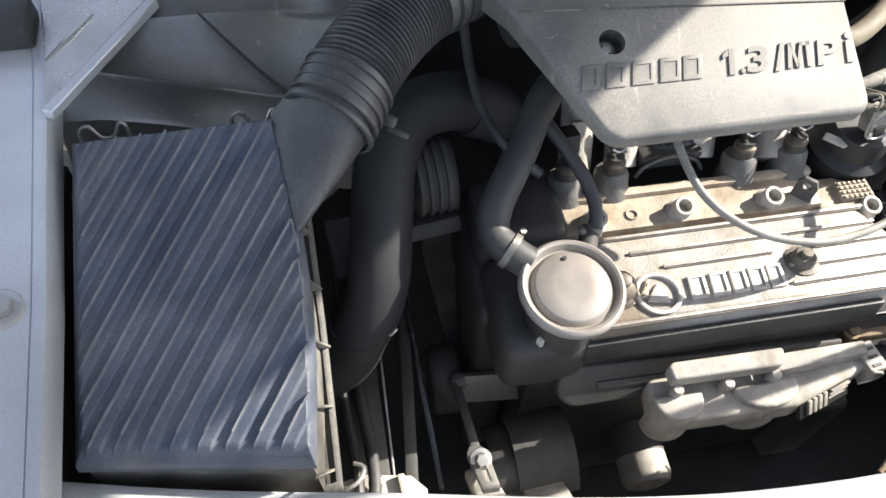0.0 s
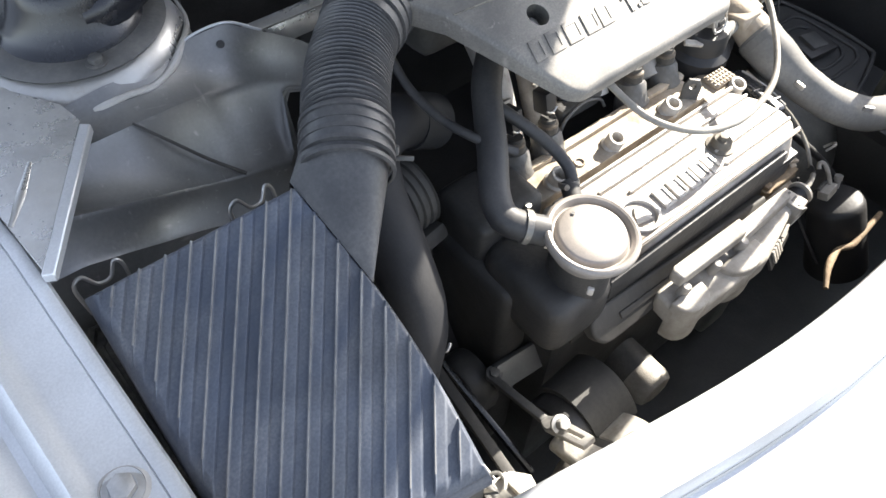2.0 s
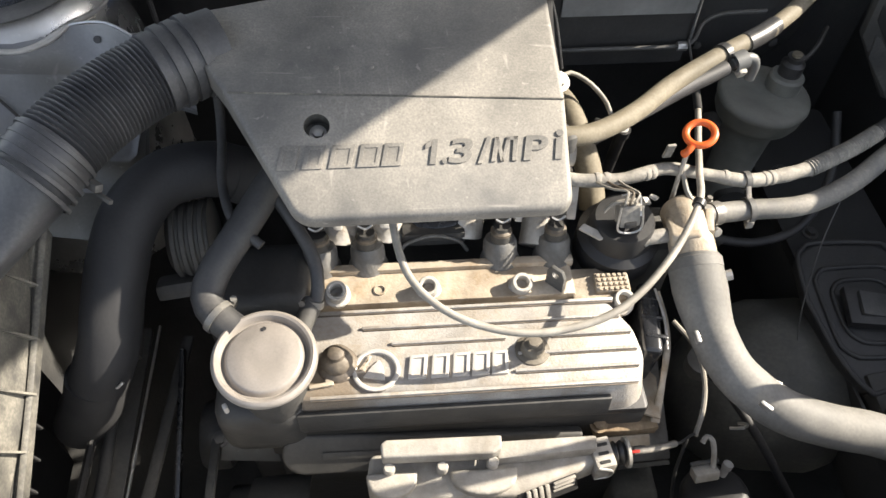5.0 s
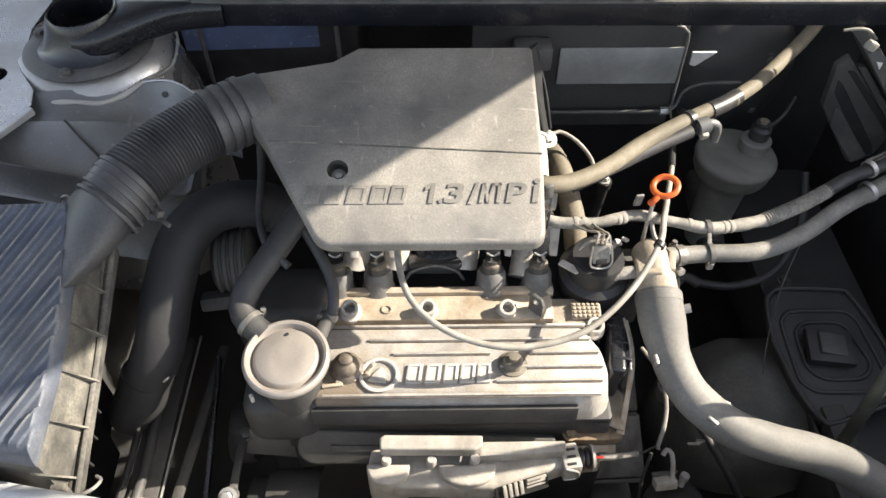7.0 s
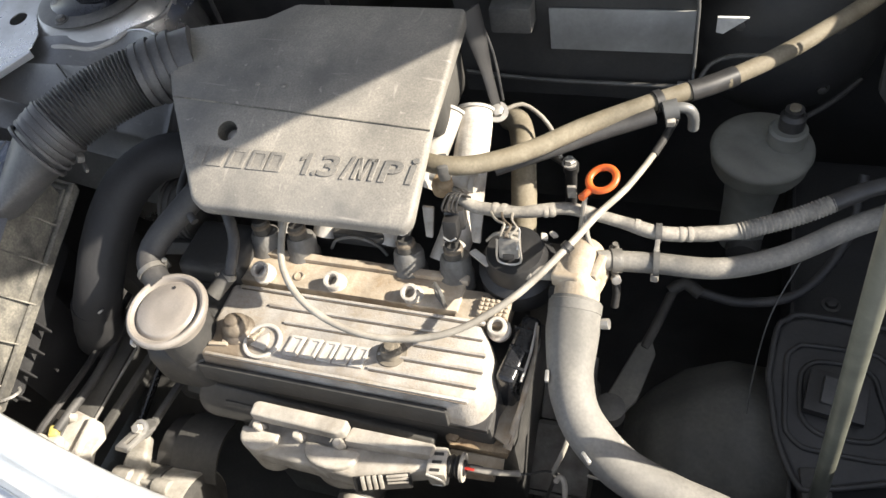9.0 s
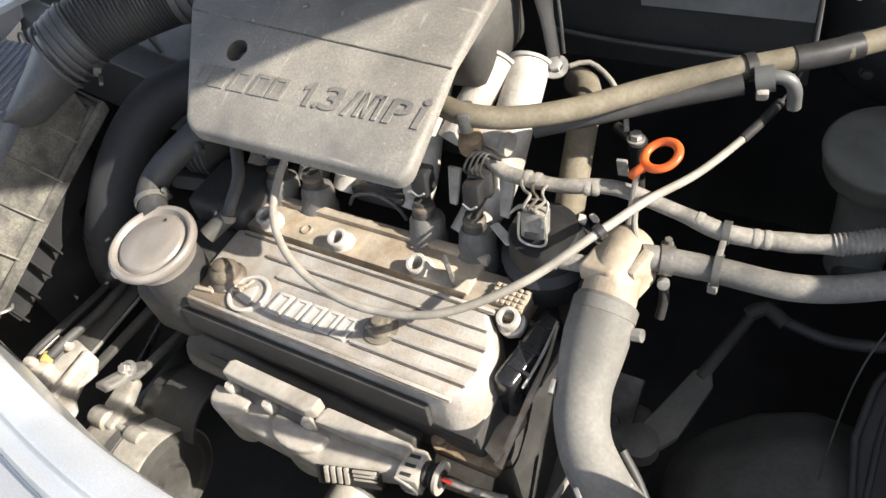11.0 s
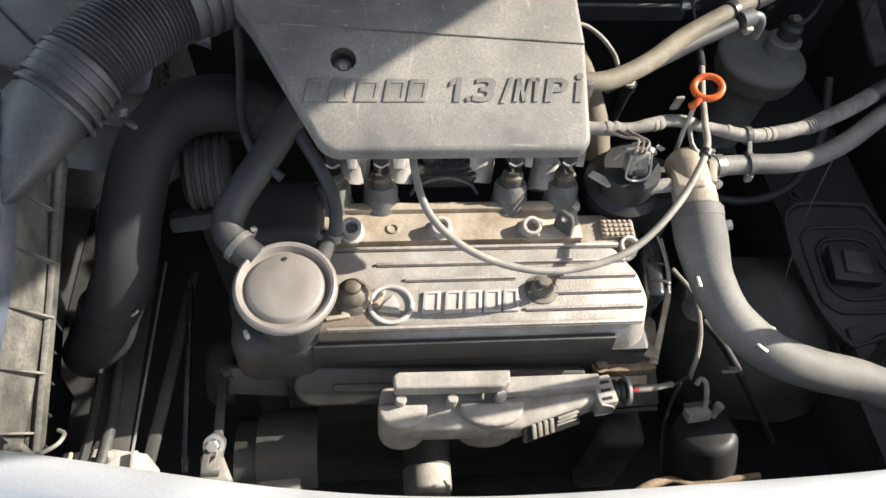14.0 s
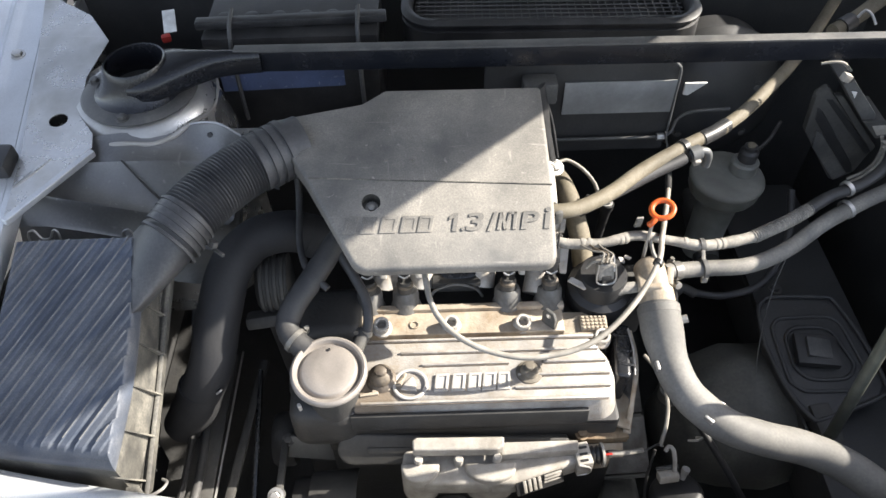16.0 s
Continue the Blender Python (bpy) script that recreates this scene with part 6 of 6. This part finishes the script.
part("base", box((0.05, 0.06, 0.08), (0.455, 0.440, 0.735), bevel=0.008), M_CASE, ths)

rh = thing("radiator_hose", (0.55, 0.27, 0.68), "thick dusty grey radiator hose curving down to the front", "hose")
part("hose", tube([(0.488, 0.394, 0.780), (0.488, 0.383, 0.776), (0.489, 0.366, 0.769), (0.491, 0.344, 0.760), (0.494, 0.324, 0.753), (0.502, 0.300, 0.744), (0.518, 0.279, 0.733), (0.553, 0.256, 0.717), (0.602, 0.245, 0.700), (0.655, 0.236, 0.688), (0.700, 0.213, 0.682), (0.735, 0.178, 0.675), (0.765, 0.125, 0.66)], [0.0250, 0.0262, 0.0268, 0.0245, 0.0222, 0.0215, 0.0215, 0.0215, 0.0215, 0.0215, 0.0215, 0.0215, 0.0215], 32, 0.006, wobble=0.02), M_RADHOSE, rh)
part("end_band", lathe([(0.0245, -0.006), (0.0268, -0.005), (0.0268, 0.005), (0.0245, 0.006)], (0.488, 0.387, 0.7775), (0.02, -0.9, -0.38), 36), M_RADHOSE, rh, "hose clamp band dulled by dust")
for p, w in (((0.5105, 0.324, 0.757), (0.35, -0.8, 0.5)), ((0.4735, 0.314, 0.763), (0.1, -1, -0.2)), ((0.522, 0.246, 0.749), (0.7, -0.7, -0.1)), ((0.546, 0.276, 0.735), (0.8, -0.5, -0.1))):
    q = box((0.004, 0.012, 0.007), bevel=0.0012)
    q.transform(axis(p, w) @ pose(0, 0, 0, 90, 0, 0))
    part("wire_clip", q, M_STEEL, rh, "small bright spring clip")
part("clamp_screw", lathe([(0, 0), (0.0055, 0), (0.0055, 0.008), (0, 0.008)], (0.5155, 0.376, 0.772), (1, 0, 0.3), 8), M_STEEL, rh)

hh = thing("heater_hose", (0.62, 0.45, 0.75), "dusty grey heater hose running to the bulkhead", "hose")
part("hose", tube([(0.500, 0.434, 0.797), (0.520, 0.442, 0.790), (0.560, 0.448, 0.786), (0.620, 0.452, 0.785), (0.678, 0.475, 0.788), (0.735, 0.509, 0.80), (0.790, 0.534, 0.812), (0.86, 0.56, 0.83), (0.93, 0.62, 0.84)], 0.0108, 22, 0.007, wobble=0.015), M_HOSE, hh)
clamp_band((0.520, 0.442, 0.790), (1, 0.3, -0.15), 0.0112, 0.011, hh)
part("bleed_screw", lathe([(0.003, -0.012), (0.003, 0), (0.0050, 0.001), (0.0050, 0.007), (0, 0.008)], (0.521, 0.432, 0.776), (0.2, -0.6, 0.2), 12), M_STEEL, hh)
part("drain_tail", tube([(0.521, 0.434, 0.768), (0.523, 0.428, 0.755), (0.522, 0.42, 0.74)], 0.0042, 10), M_BLACK, hh)

loom = thing("wiring_loom", (0.56, 0.47, 0.78), "dusty tape-wrapped wiring loom across the engine bay", "wiring loom")
part("loom", tube([(0.335, 0.482, 0.842), (0.350, 0.470, 0.838), (0.370, 0.459, 0.832), (0.420, 0.459, 0.830), (0.467, 0.472, 0.828), (0.517, 0.476, 0.812), (0.558, 0.472, 0.805), (0.600, 0.480, 0.801), (0.640, 0.491, 0.800)], [0.005, 0.0058, 0.0068, 0.0066, 0.0068, 0.0066, 0.0070, 0.0078, 0.0088], 16, 0.004, wobble=0.16), M_TAPE, loom)
for p, w, r in (((0.395, 0.458, 0.8312), (1, 0, -0.02), 0.0072), ((0.404, 0.4585, 0.8308), (1, 0, -0.02), 0.0070), ((0.446, 0.4655, 0.8292), (1, 0.3, -0.05), 0.0070), ((0.452, 0.4675, 0.8288), (1, 0.3, -0.05), 0.0072), ((0.536, 0.4748, 0.8085), (1, -0.1, -0.2), 0.0072), ((0.580, 0.4752, 0.8028), (1, 0.2, -0.1), 0.0076), ((0.588, 0.477, 0.8020), (1, 0.2, -0.1), 0.0076)):
    part("tape_wrap", lathe([(r - 0.001, -0.0035), (r, -0.003), (r + 0.0004, 0.001), (r - 0.001, 0.0035)], p, w, 18), M_TAPE, loom, "frayed turn of tape")
part("conduit", tube([(0.634, 0.489, 0.800), (0.684, 0.507, 0.810), (0.715, 0.520, 0.820)], 0.0095, 18, ribs=(0.0036, 0.0011, 0, 1)), M_TAPE, loom, "pale ribbed conduit")
part("loom", tube([(0.712, 0.519, 0.819), (0.745, 0.533, 0.830), (0.785, 0.540, 0.845), (0.815, 0.555, 0.862), (0.83, 0.58, 0.875)], [0.009, 0.0085, 0.008, 0.008, 0.007], 14, 0.006, wobble=0.1), M_BLACK, loom, "dark taped end")
part("bracket", box((0.009, 0.003, 0.020), (0.470, 0.482, 0.843), (10, 0, 6), 0.001), M_TAPE, loom, "pale loom bracket")
part("strap", tube([(0.486, 0.470, 0.824), (0.489, 0.455, 0.812), (0.496, 0.442, 0.806), (0.506, 0.43, 0.80)], 0.0026, 8), M_PALE, loom)

ip = thing("injector_plug", (0.350, 0.455, 0.82), "dark injector wiring plug with a worn pale cap", "wiring plug")
part("plug", box((0.022, 0.026, 0.024), (0.352, 0.452, 0.822), (-20, 0, 12), 0.004), M_BLACK, ip)
part("cap", lathe([(0.010, -0.010), (0.0115, 0.0), (0.010, 0.010), (0.006, 0.013), (0, 0.013)], (0.338, 0.466, 0.852), (0.3, -0.2, 1), 18), M_RUST, ip, "rough pale cap")
part("pipe_stub", lathe([(0.0085, -0.03), (0.0085, 0.012), (0.0105, 0.014), (0.0105, 0.020), (0, 0.020)], (0.352, 0.478, 0.850), (1, -0.1, -0.1), 18), M_RUNNER, ip, "pale pipe stub")
for k in range(4):
    part("wire", tube([(0.346 + 0.004 * k, 0.446, 0.832), (0.344 + 0.005 * k, 0.440, 0.846), (0.350 + 0.004 * k, 0.452, 0.856), (0.362 + 0.002 * k, 0.462, 0.842)], 0.0013, 6, 0.003), M_BLACK, ip)

tie = thing("hose_tie", (0.558, 0.46, 0.78), "pale double clip tying loom and heater hose", "clip")
for p, r in (((0.558, 0.4722, 0.805), 0.0082), ((0.559, 0.4478, 0.786), 0.0122)):
    part("loop", lathe([(r, -0.003), (r + 0.0016, -0.003), (r + 0.0016, 0.003), (r, 0.003), (r, -0.003)], p, (1, 0.1, 0), 26), M_IRON, tie)
part("link", box((0.005, 0.022, 0.003), (0.558, 0.458, 0.801), (38, 0, 0), 0.001), M_TAPE, tie)
part("lug", box((0.008, 0.006, 0.010), (0.559, 0.436, 0.778), bevel=0.002), M_TAPE, tie)
tie2 = thing("hose_tie", (0.768, 0.53, 0.80), "metal ring tying loom and heater hose", "clip")
for p, r in (((0.765, 0.5375, 0.838), 0.0095), ((0.772, 0.528, 0.808), 0.0120)):
    part("loop", lathe([(r, -0.003), (r + 0.0018, -0.003), (r + 0.0018, 0.003), (r, 0.003), (r, -0.003)], p, (0.9, 0.4, 0.2), 26), M_STEEL, tie2)

vh = thing("vacuum_hose", (0.50, 0.55, 0.86), "long tan vacuum hose from manifold to bulkhead", "hose")
part("hose", tube([(0.328, 0.452, 0.902), (0.352, 0.449, 0.900), (0.385, 0.462, 0.893), (0.428, 0.492, 0.887), (0.478, 0.535, 0.885), (0.542, 0.578, 0.885), (0.606, 0.616, 0.885)], 0.0095, 20, 0.007, wobble=0.02), M_TAN, vh, "tan dusty hose")
part("sleeve", tube([(0.570, 0.594, 0.885), (0.590, 0.606, 0.885), (0.612, 0.622, 0.885)], 0.0104, 18), M_BLACK, vh, "black joining sleeve")
part("hose", tube([(0.606, 0.617, 0.885), (0.645, 0.650, 0.885), (0.685, 0.691, 0.885), (0.740, 0.748, 0.890), (0.80, 0.82, 0.90), (0.86, 0.90, 0.91)], 0.0092, 20, 0.007), M_TAN, vh, "tan dusty hose")
part("fitting", box((0.012, 0.022, 0.020), (0.352, 0.449, 0.897), (0, 0, 20), 0.004), M_IRON, vh)
lh = thing("lower_vacuum_hose", (0.48, 0.53, 0.84), "dark vacuum hose ending in a dull metal elbow", "hose")
part("hose", tube([(0.39, 0.487, 0.862), (0.44, 0.512, 0.868), (0.49, 0.538, 0.874), (0.540, 0.561, 0.880)], 0.0085, 18), M_RUBBER, lh)
part("elbow", tube([(0.548, 0.564, 0.882), (0.562, 0.569, 0.885), (0.572, 0.571, 0.882), (0.577, 0.572, 0.872), (0.578, 0.574, 0.855)], 0.0056, 16, 0.003), M_FOIL, lh, "dull metal elbow")
part("band", lathe([(0.0085, -0.007), (0.0105, -0.007), (0.0105, 0.007), (0.0085, 0.007)], (0.555, 0.566, 0.884), (1, 0.3, 0.15), 22), M_FOIL, lh, "bright metal band")
part("tab", box((0.009, 0.008, 0.010), (0.556, 0.557, 0.877), (20, 0, 15), 0.002), M_COIL, lh)
part("tie", lathe([(0.0098, -0.004), (0.0115, -0.004), (0.0115, 0.004), (0.0098, 0.004)], (0.541, 0.577, 0.885), (0.86, 0.55, 0), 22), M_BLACK, vh, "black tie")
solid("vacuum_line", tube([(0.376, 0.594, 0.846), (0.392, 0.605, 0.845), (0.415, 0.598, 0.834), (0.433, 0.583, 0.818), (0.440, 0.57, 0.80)], 0.0026, 10), M_PALE, "thin pale vacuum line behind the engine", "hose")
sb = thing("sender_post", (0.455, 0.54, 0.72), "black upright sender with a bolted top", "sender")
part("post", lathe([(0.007, -0.09), (0.007, -0.012), (0.009, -0.010), (0.009, 0), (0, 0)], (0.452, 0.566, 0.795), (0.05, -0.1, 1), 16), M_BLACK, sb)
part("nut", bolt(bmesh.new(), (0.450, 0.567, 0.795), (0, 0, 1), 0.006, 0.008, 1.4), M_STEEL, sb)
part("side_lead", tube([(0.452, 0.566, 0.790), (0.438, 0.575, 0.792), (0.425, 0.585, 0.79)], 0.005, 10), M_BLACK, sb)

dist = thing("temperature_sensor", (0.418, 0.415, 0.74), "black sensor housing with a clipped plug and pale wires", "sensor")
part("housing", lathe([(0.042, -0.05), (0.042, -0.022), (0.034, -0.016), (0.031, 0.004), (0.029, 0.008), (0, 0.009)], (0.420, 0.428, 0.800), (0, -0.12, 1), 32), M_PLUG, dist)
plug = part("plug", box((0.021, 0.017, 0.024), (0.418, 0.420, 0.824), (-20, 0, 6), 0.003), M_TAPE, dist, "dusty wiring plug")
part("plug_clip", tube([(0.4075, 0.4145, 0.838), (0.4085, 0.4075, 0.812), (0.4300, 0.4085, 0.812), (0.4290, 0.4155, 0.838)], 0.0012, 6, 0.002), M_STEEL, plug, "wire clip")
part("plug_clip", tube([(0.410, 0.427, 0.842), (0.427, 0.428, 0.842), (0.428, 0.412, 0.828)], 0.0010, 6, 0.002), M_STEEL, plug, "wire clip")
part("latch", box((0.012, 0.004, 0.006), (0.419, 0.409, 0.819), (-20, 0, 6), 0.001), M_BLACK, plug)
for k in range(3):
    part("wire", tube([(0.413 + 0.005 * k, 0.420, 0.834), (0.411 + 0.005 * k, 0.417, 0.843), (0.414 + 0.006 * k, 0.425, 0.849 - 0.002 * k), (0.404 + 0.008 * k, 0.434, 0.843), (0.396 + 0.010 * k, 0.444, 0.838), (0.390 + 0.012 * k, 0.456, 0.832)], 0.0014, 6, 0.003), M_NUT if k == 1 else M_PALE, dist)
part("wire", tube([(0.412, 0.424, 0.836), (0.402, 0.424, 0.833), (0.394, 0.420, 0.826)], [0.0022, 0.0020, 0.0012], 8, 0.003), M_PALE, dist, "pale loose wire")
for x, y, z, w, a in ((0.386, 0.416, 0.800, 0.014, -24), (0.446, 0.448, 0.806, 0.004, 20), (0.455, 0.452, 0.806, 0.003, 60)):
    part("pale_tab", prism([(-w, -0.003), (w * 0.7, -0.005), (w, 0.0), (w * 0.6, 0.004), (-w * 0.8, 0.005)], 0, 0.004, pose(x, y, z, 10, 12, a), 0.0015), M_RUNNER, dist, "pale torn tab")

# ---- ignition coil pack ----
coil = thing("ignition_coil_pack", (0.26, 0.225, 0.66), "dusty beige ignition coil pack with a grey plug", "ignition coil")
part("top_plate", prism([(0.172, 0.2275), (0.272, 0.2255), (0.280, 0.230), (0.281, 0.2425), (0.176, 0.2445), (0.171, 0.241)], 0.716, 0.7325, None, 0.003, 3), M_COIL, coil)
part("body", prism([(0.156, 0.218), (0.162, 0.206), (0.180, 0.200), (0.290, 0.197), (0.372, 0.222), (0.374, 0.243), (0.300, 0.246), (0.160, 0.244)], 0.672, 0.702, None, 0.006, 3), M_COIL, coil)
part("body", prism([(0.276, 0.226), (0.370, 0.230), (0.372, 0.244), (0.280, 0.244)], 0.690, 0.716, None, 0.004, 2), M_COIL, coil)
for x, y, w in ((0.180, 0.2235, 0.047), (0.264, 0.2215, 0.062)):
    lobe = [(x - w / 2, y), *[(x - w / 2 * math.cos(a), y - 0.024 * math.sin(a) ** 0.7) for a in (math.pi * k / 10 for k in range(1, 10))], (x + w / 2, y)]
    part("tower", prism(lobe, 0.650, 0.709, pose(0, 0, 0), 0.005, 3), M_COIL, coil, "rounded coil tower")
for x, y in ((0.178, 0.2250), (0.226, 0.2235), (0.272, 0.2245)):
    part("screw_boss", lathe([(0.0055, -0.02), (0.0055, 0.010), (0.004, 0.012), (0, 0.012)], (x, y, 0.708), (0, -0.15, 1), 18), M_COIL, coil)
part("fin_panel", box((0.060, 0.004, 0.022), (0.322, 0.2045, 0.690), (-30, 0, 17), 0.001), M_BLACK, coil, "black finned panel")
for k in range(4):
    part("fin", box((0.004, 0.003, 0.016), (0.304 + 0.006 * k, 0.1965 + 0.0018 * k, 0.692), (-30, 0, 17), 0.0006), M_COIL, coil)
for k in range(4):
    part("fin", box((0.022, 0.003, 0.0022), (0.338, 0.2055 + 0.0012 * k, 0.683 + 0.0052 * k), (-30, 0, 17), 0.0006), M_COIL, coil)
plug = part("plug", box((0.020, 0.030, 0.028), (0.376, 0.230, 0.694), (0, 0, 8), 0.003), M_COIL, coil, "pale wiring plug")
for k in range(3):
    part("plug_slot", box((0.010, 0.0032, 0.0012), (0.3765, 0.2200 + 0.0085 * k, 0.7082), (0, 0, 8), 0.0004, 1), M_BLACK, plug, "dark slot")
part("collar", lathe([(0.0085, -0.0015), (0.0145, -0.0015), (0.0145, 0.0015), (0.0085, 0.0015)], (0.401, 0.2325, 0.6968), (1, 0.05, 0.02), 20), M_COIL, plug, "thin pale collar")
part("plug_wire", tube([(0.369, 0.214, 0.708), (0.383, 0.214, 0.700), (0.383, 0.216, 0.682), (0.370, 0.216, 0.678)], 0.0013, 6, 0.002), M_STEEL, plug)
part("boot", lathe([(0.010, 0), (0.012, 0.004), (0.009, 0.006), (0.012, 0.010), (0.009, 0.013), (0.007, 0.018), (0, 0.018)], (0.386, 0.232, 0.696), (1, 0.05, 0.05), 18), M_BLACK, plug)
for k, m_ in enumerate((M_RUBBER, M_TAPE, M_BLACK)):
    part("wire", tube([(0.400, 0.231 + 0.002 * k, 0.697), (0.415, 0.233 + 0.002 * k, 0.697), (0.432, 0.236, 0.692), (0.446, 0.240, 0.686), (0.462, 0.246, 0.680), (0.478, 0.256, 0.672), (0.490, 0.262, 0.655)], 0.0014, 6, 0.004), m_, coil)
part("wire", tube([(0.398, 0.2305, 0.699), (0.405, 0.2312, 0.700), (0.413, 0.232, 0.6985)], 0.0016, 6, 0.004), M_RED, coil, "short red wire")
part("wrap", tube([(0.408, 0.233, 0.697), (0.424, 0.235, 0.694), (0.440, 0.239, 0.688), (0.455, 0.244, 0.682)], 0.0034, 10, wobble=0.25), M_TAPE, coil, "pale wrapped leads")

# ---- gearbox end and fan motor ----
gear = thing("gearbox", (0.60, 0.38, 0.32), "dusty dark gearbox casting beside the engine", "gearbox")
part("bell_housing", box((0.060, 0.22, 0.17), (0.468, 0.37, 0.385), bevel=0.012, seg=3), M_GEAR, gear)
for y, z0, w in ((0.405, 0.572, 0.062), (0.332, 0.526, 0.072)):
    part("end_plate", box((w, 0.082, 0.010), (0.472, y, z0), (30, 0, 2), 0.003), M_STUB, gear, "grey stepped end plate")
    part("plate_edge", box((w, 0.006, 0.018), (0.472, y - 0.036, z0 - 0.028), (30, 0, 2), 0.002), M_GEAR, gear)
part("plate_bolt", bolt(bmesh.new(), (0.486, 0.395, 0.574), (0, -0.5, 0.85), 0.006, 0.006, 1.5), M_IRON, gear)
marks = ([-0.14, -0.13, -0.10, -0.06, 0.0, 0.06, 0.12, 0.15, 0.16], [0.0, 0.048, 0.080, 0.102, 0.115, 0.11, 0.082, 0.038, 0.0])
b = lathe([(float(np.interp(-0.14 + 0.30 * k / 30, *marks)), -0.14 + 0.30 * k / 30) for k in range(31)], (0.672, 0.400, 0.480), (1, 0.1, 0.05), 48)
for q in b.verts:
    q.co += Vector((noise.noise(q.co * 11), noise.noise(q.co * 11 + Vector((5, 0, 0))), noise.noise(q.co * 11 + Vector((0, 5, 0))))) * 0.010
part("casing", b, M_GEAR, gear)
part("selector_arm", prism([(-0.015, -0.05), (0.010, -0.052), (0.017, -0.03), (0.014, 0.035), (0.004, 0.05), (-0.010, 0.04)], -0.006, 0.006, pose(0.545, 0.410, 0.622, -4, 10, -15), 0.003), M_GEAR, gear, "flat dusty arm")
part("arm_rod", tube([(0.553, 0.445, 0.622), (0.566, 0.490, 0.622), (0.576, 0.530, 0.618)], 0.006, 12), M_CASE, gear)
part("arm_pivot", lathe([(0, -0.01), (0.017, -0.01), (0.017, 0.008), (0.008, 0.010), (0, 0.012)], (0.527, 0.355, 0.632), n=22), M_IRON, gear)
part("arm_tip", tube([(0.574, 0.535, 0.618), (0.590, 0.545, 0.625), (0.61, 0.535, 0.62)], 0.008, 12), M_CASE, gear)
solid("bowden_cable", tube([(0.60, 0.54, 0.62), (0.66, 0.535, 0.615), (0.72, 0.55, 0.63), (0.76, 0.60, 0.67), (0.77, 0.66, 0.72)], 0.006, 10), M_RUBBER, "dark cable curving to the bulkhead", "cable")
solid("ground_cable", tube([(0.520, 0.33, 0.66), (0.545, 0.31, 0.64), (0.58, 0.27, 0.60), (0.62, 0.23, 0.54)], 0.005, 10), M_RUBBER, "dark cable under the radiator hose", "cable")
solid("thin_wire", tube([(0.70, 0.50, 0.76), (0.678, 0.46, 0.70), (0.672, 0.42, 0.62), (0.674, 0.38, 0.56)], 0.0009, 6), M_IRON, "thin loose wire hanging in the bay", "wire")
solid("earth_lead", tube([(0.476, 0.362, 0.715), (0.492, 0.330, 0.712), (0.497, 0.302, 0.696), (0.493, 0.278, 0.681), (0.484, 0.258, 0.664)], 0.0026, 8), M_PALE, "thin pale lead beside the engine", "lead")

fan = thing("fan_motor", (0.515, 0.20, 0.50), "black fan motor with terminals on its top", "fan motor")
fw = Vector((0.15, -0.35, -0.9)).normalized()
part("can", lathe([(0, -0.006), (0.026, -0.006), (0.031, -0.003), (0.034, 0.004), (0.040, 0.11), (0, 0.11)], (0.502, 0.214, 0.626), fw, 36), M_PLUG, fan)
part("terminal_block", box((0.026, 0.014, 0.012), (0.492, 0.228, 0.641), (-20, 0, 6), 0.002), M_COIL, fan, "pale terminal block")
part("block_lip", box((0.030, 0.004, 0.004), (0.492, 0.236, 0.648), (-20, 0, 6), 0.001), M_IRON, fan)
part("terminal", tube([(0.500, 0.230, 0.643), (0.500, 0.240, 0.658), (0.498, 0.250, 0.669), (0.493, 0.254, 0.670), (0.489, 0.250, 0.665)], 0.0028, 10, 0.003), M_COIL, fan, "pale hooked terminal")
part("terminal", lathe([(0.004, 0), (0.004, 0.010), (0.0052, 0.011), (0.0052, 0.017), (0, 0.017)], (0.510, 0.226, 0.638), (0.2, 0.3, 1), 12), M_STEEL, fan)
part("side_strip", box((0.006, 0.004, 0.060), (0.538, 0.196, 0.585), (-20, 10, 20), 0.001), M_PALE, fan, "pale strip")
part("strap", tube([(0.560, 0.172, 0.600), (0.512, 0.168, 0.602), (0.482, 0.166, 0.600), (0.465, 0.173, 0.600), (0.445, 0.170, 0.600), (0.425, 0.163, 0.600), (0.401, 0.149, 0.598)], [0.004, 0.004, 0.0045, 0.0035, 0.005, 0.004, 0.003], 10, 0.005, wobble=0.2), M_RUST, fan, "rusty brown bracket strap")
solid("fan_lead", tube([(0.484, 0.265, 0.640), (0.474, 0.240, 0.60), (0.470, 0.205, 0.57), (0.473, 0.185, 0.55)], 0.002, 6), M_RUBBER, "thin dark fan lead", "lead")
solid("loom_clip", tube([(0.520, 0.262, 0.668), (0.530, 0.258, 0.676), (0.538, 0.264, 0.670), (0.534, 0.27, 0.66)], 0.0018, 6), M_STEEL, "small bright loom clip", "clip")

ht = thing("heater_pipe", (0.88, 0.84, 0.88), "tan heater pipe with a spring clamp at the bulkhead", "pipe")
part("pipe", tube([(0.80, 0.775, 0.93), (0.84, 0.80, 0.935), (0.89, 0.83, 0.95), (0.95, 0.86, 0.97)], 0.011, 18), M_TAN, ht)
part("band", lathe([(0.0115, -0.012), (0.0135, -0.012), (0.0135, 0.012), (0.0115, 0.012)], (0.825, 0.79, 0.932), (0.8, 0.5, 0.1), 22), M_BLACK, ht)
part("spring_clamp", tube([(0.835, 0.785, 0.947), (0.845, 0.79, 0.955), (0.855, 0.785, 0.95), (0.86, 0.775, 0.94)], 0.0022, 8), M_STEEL, ht)
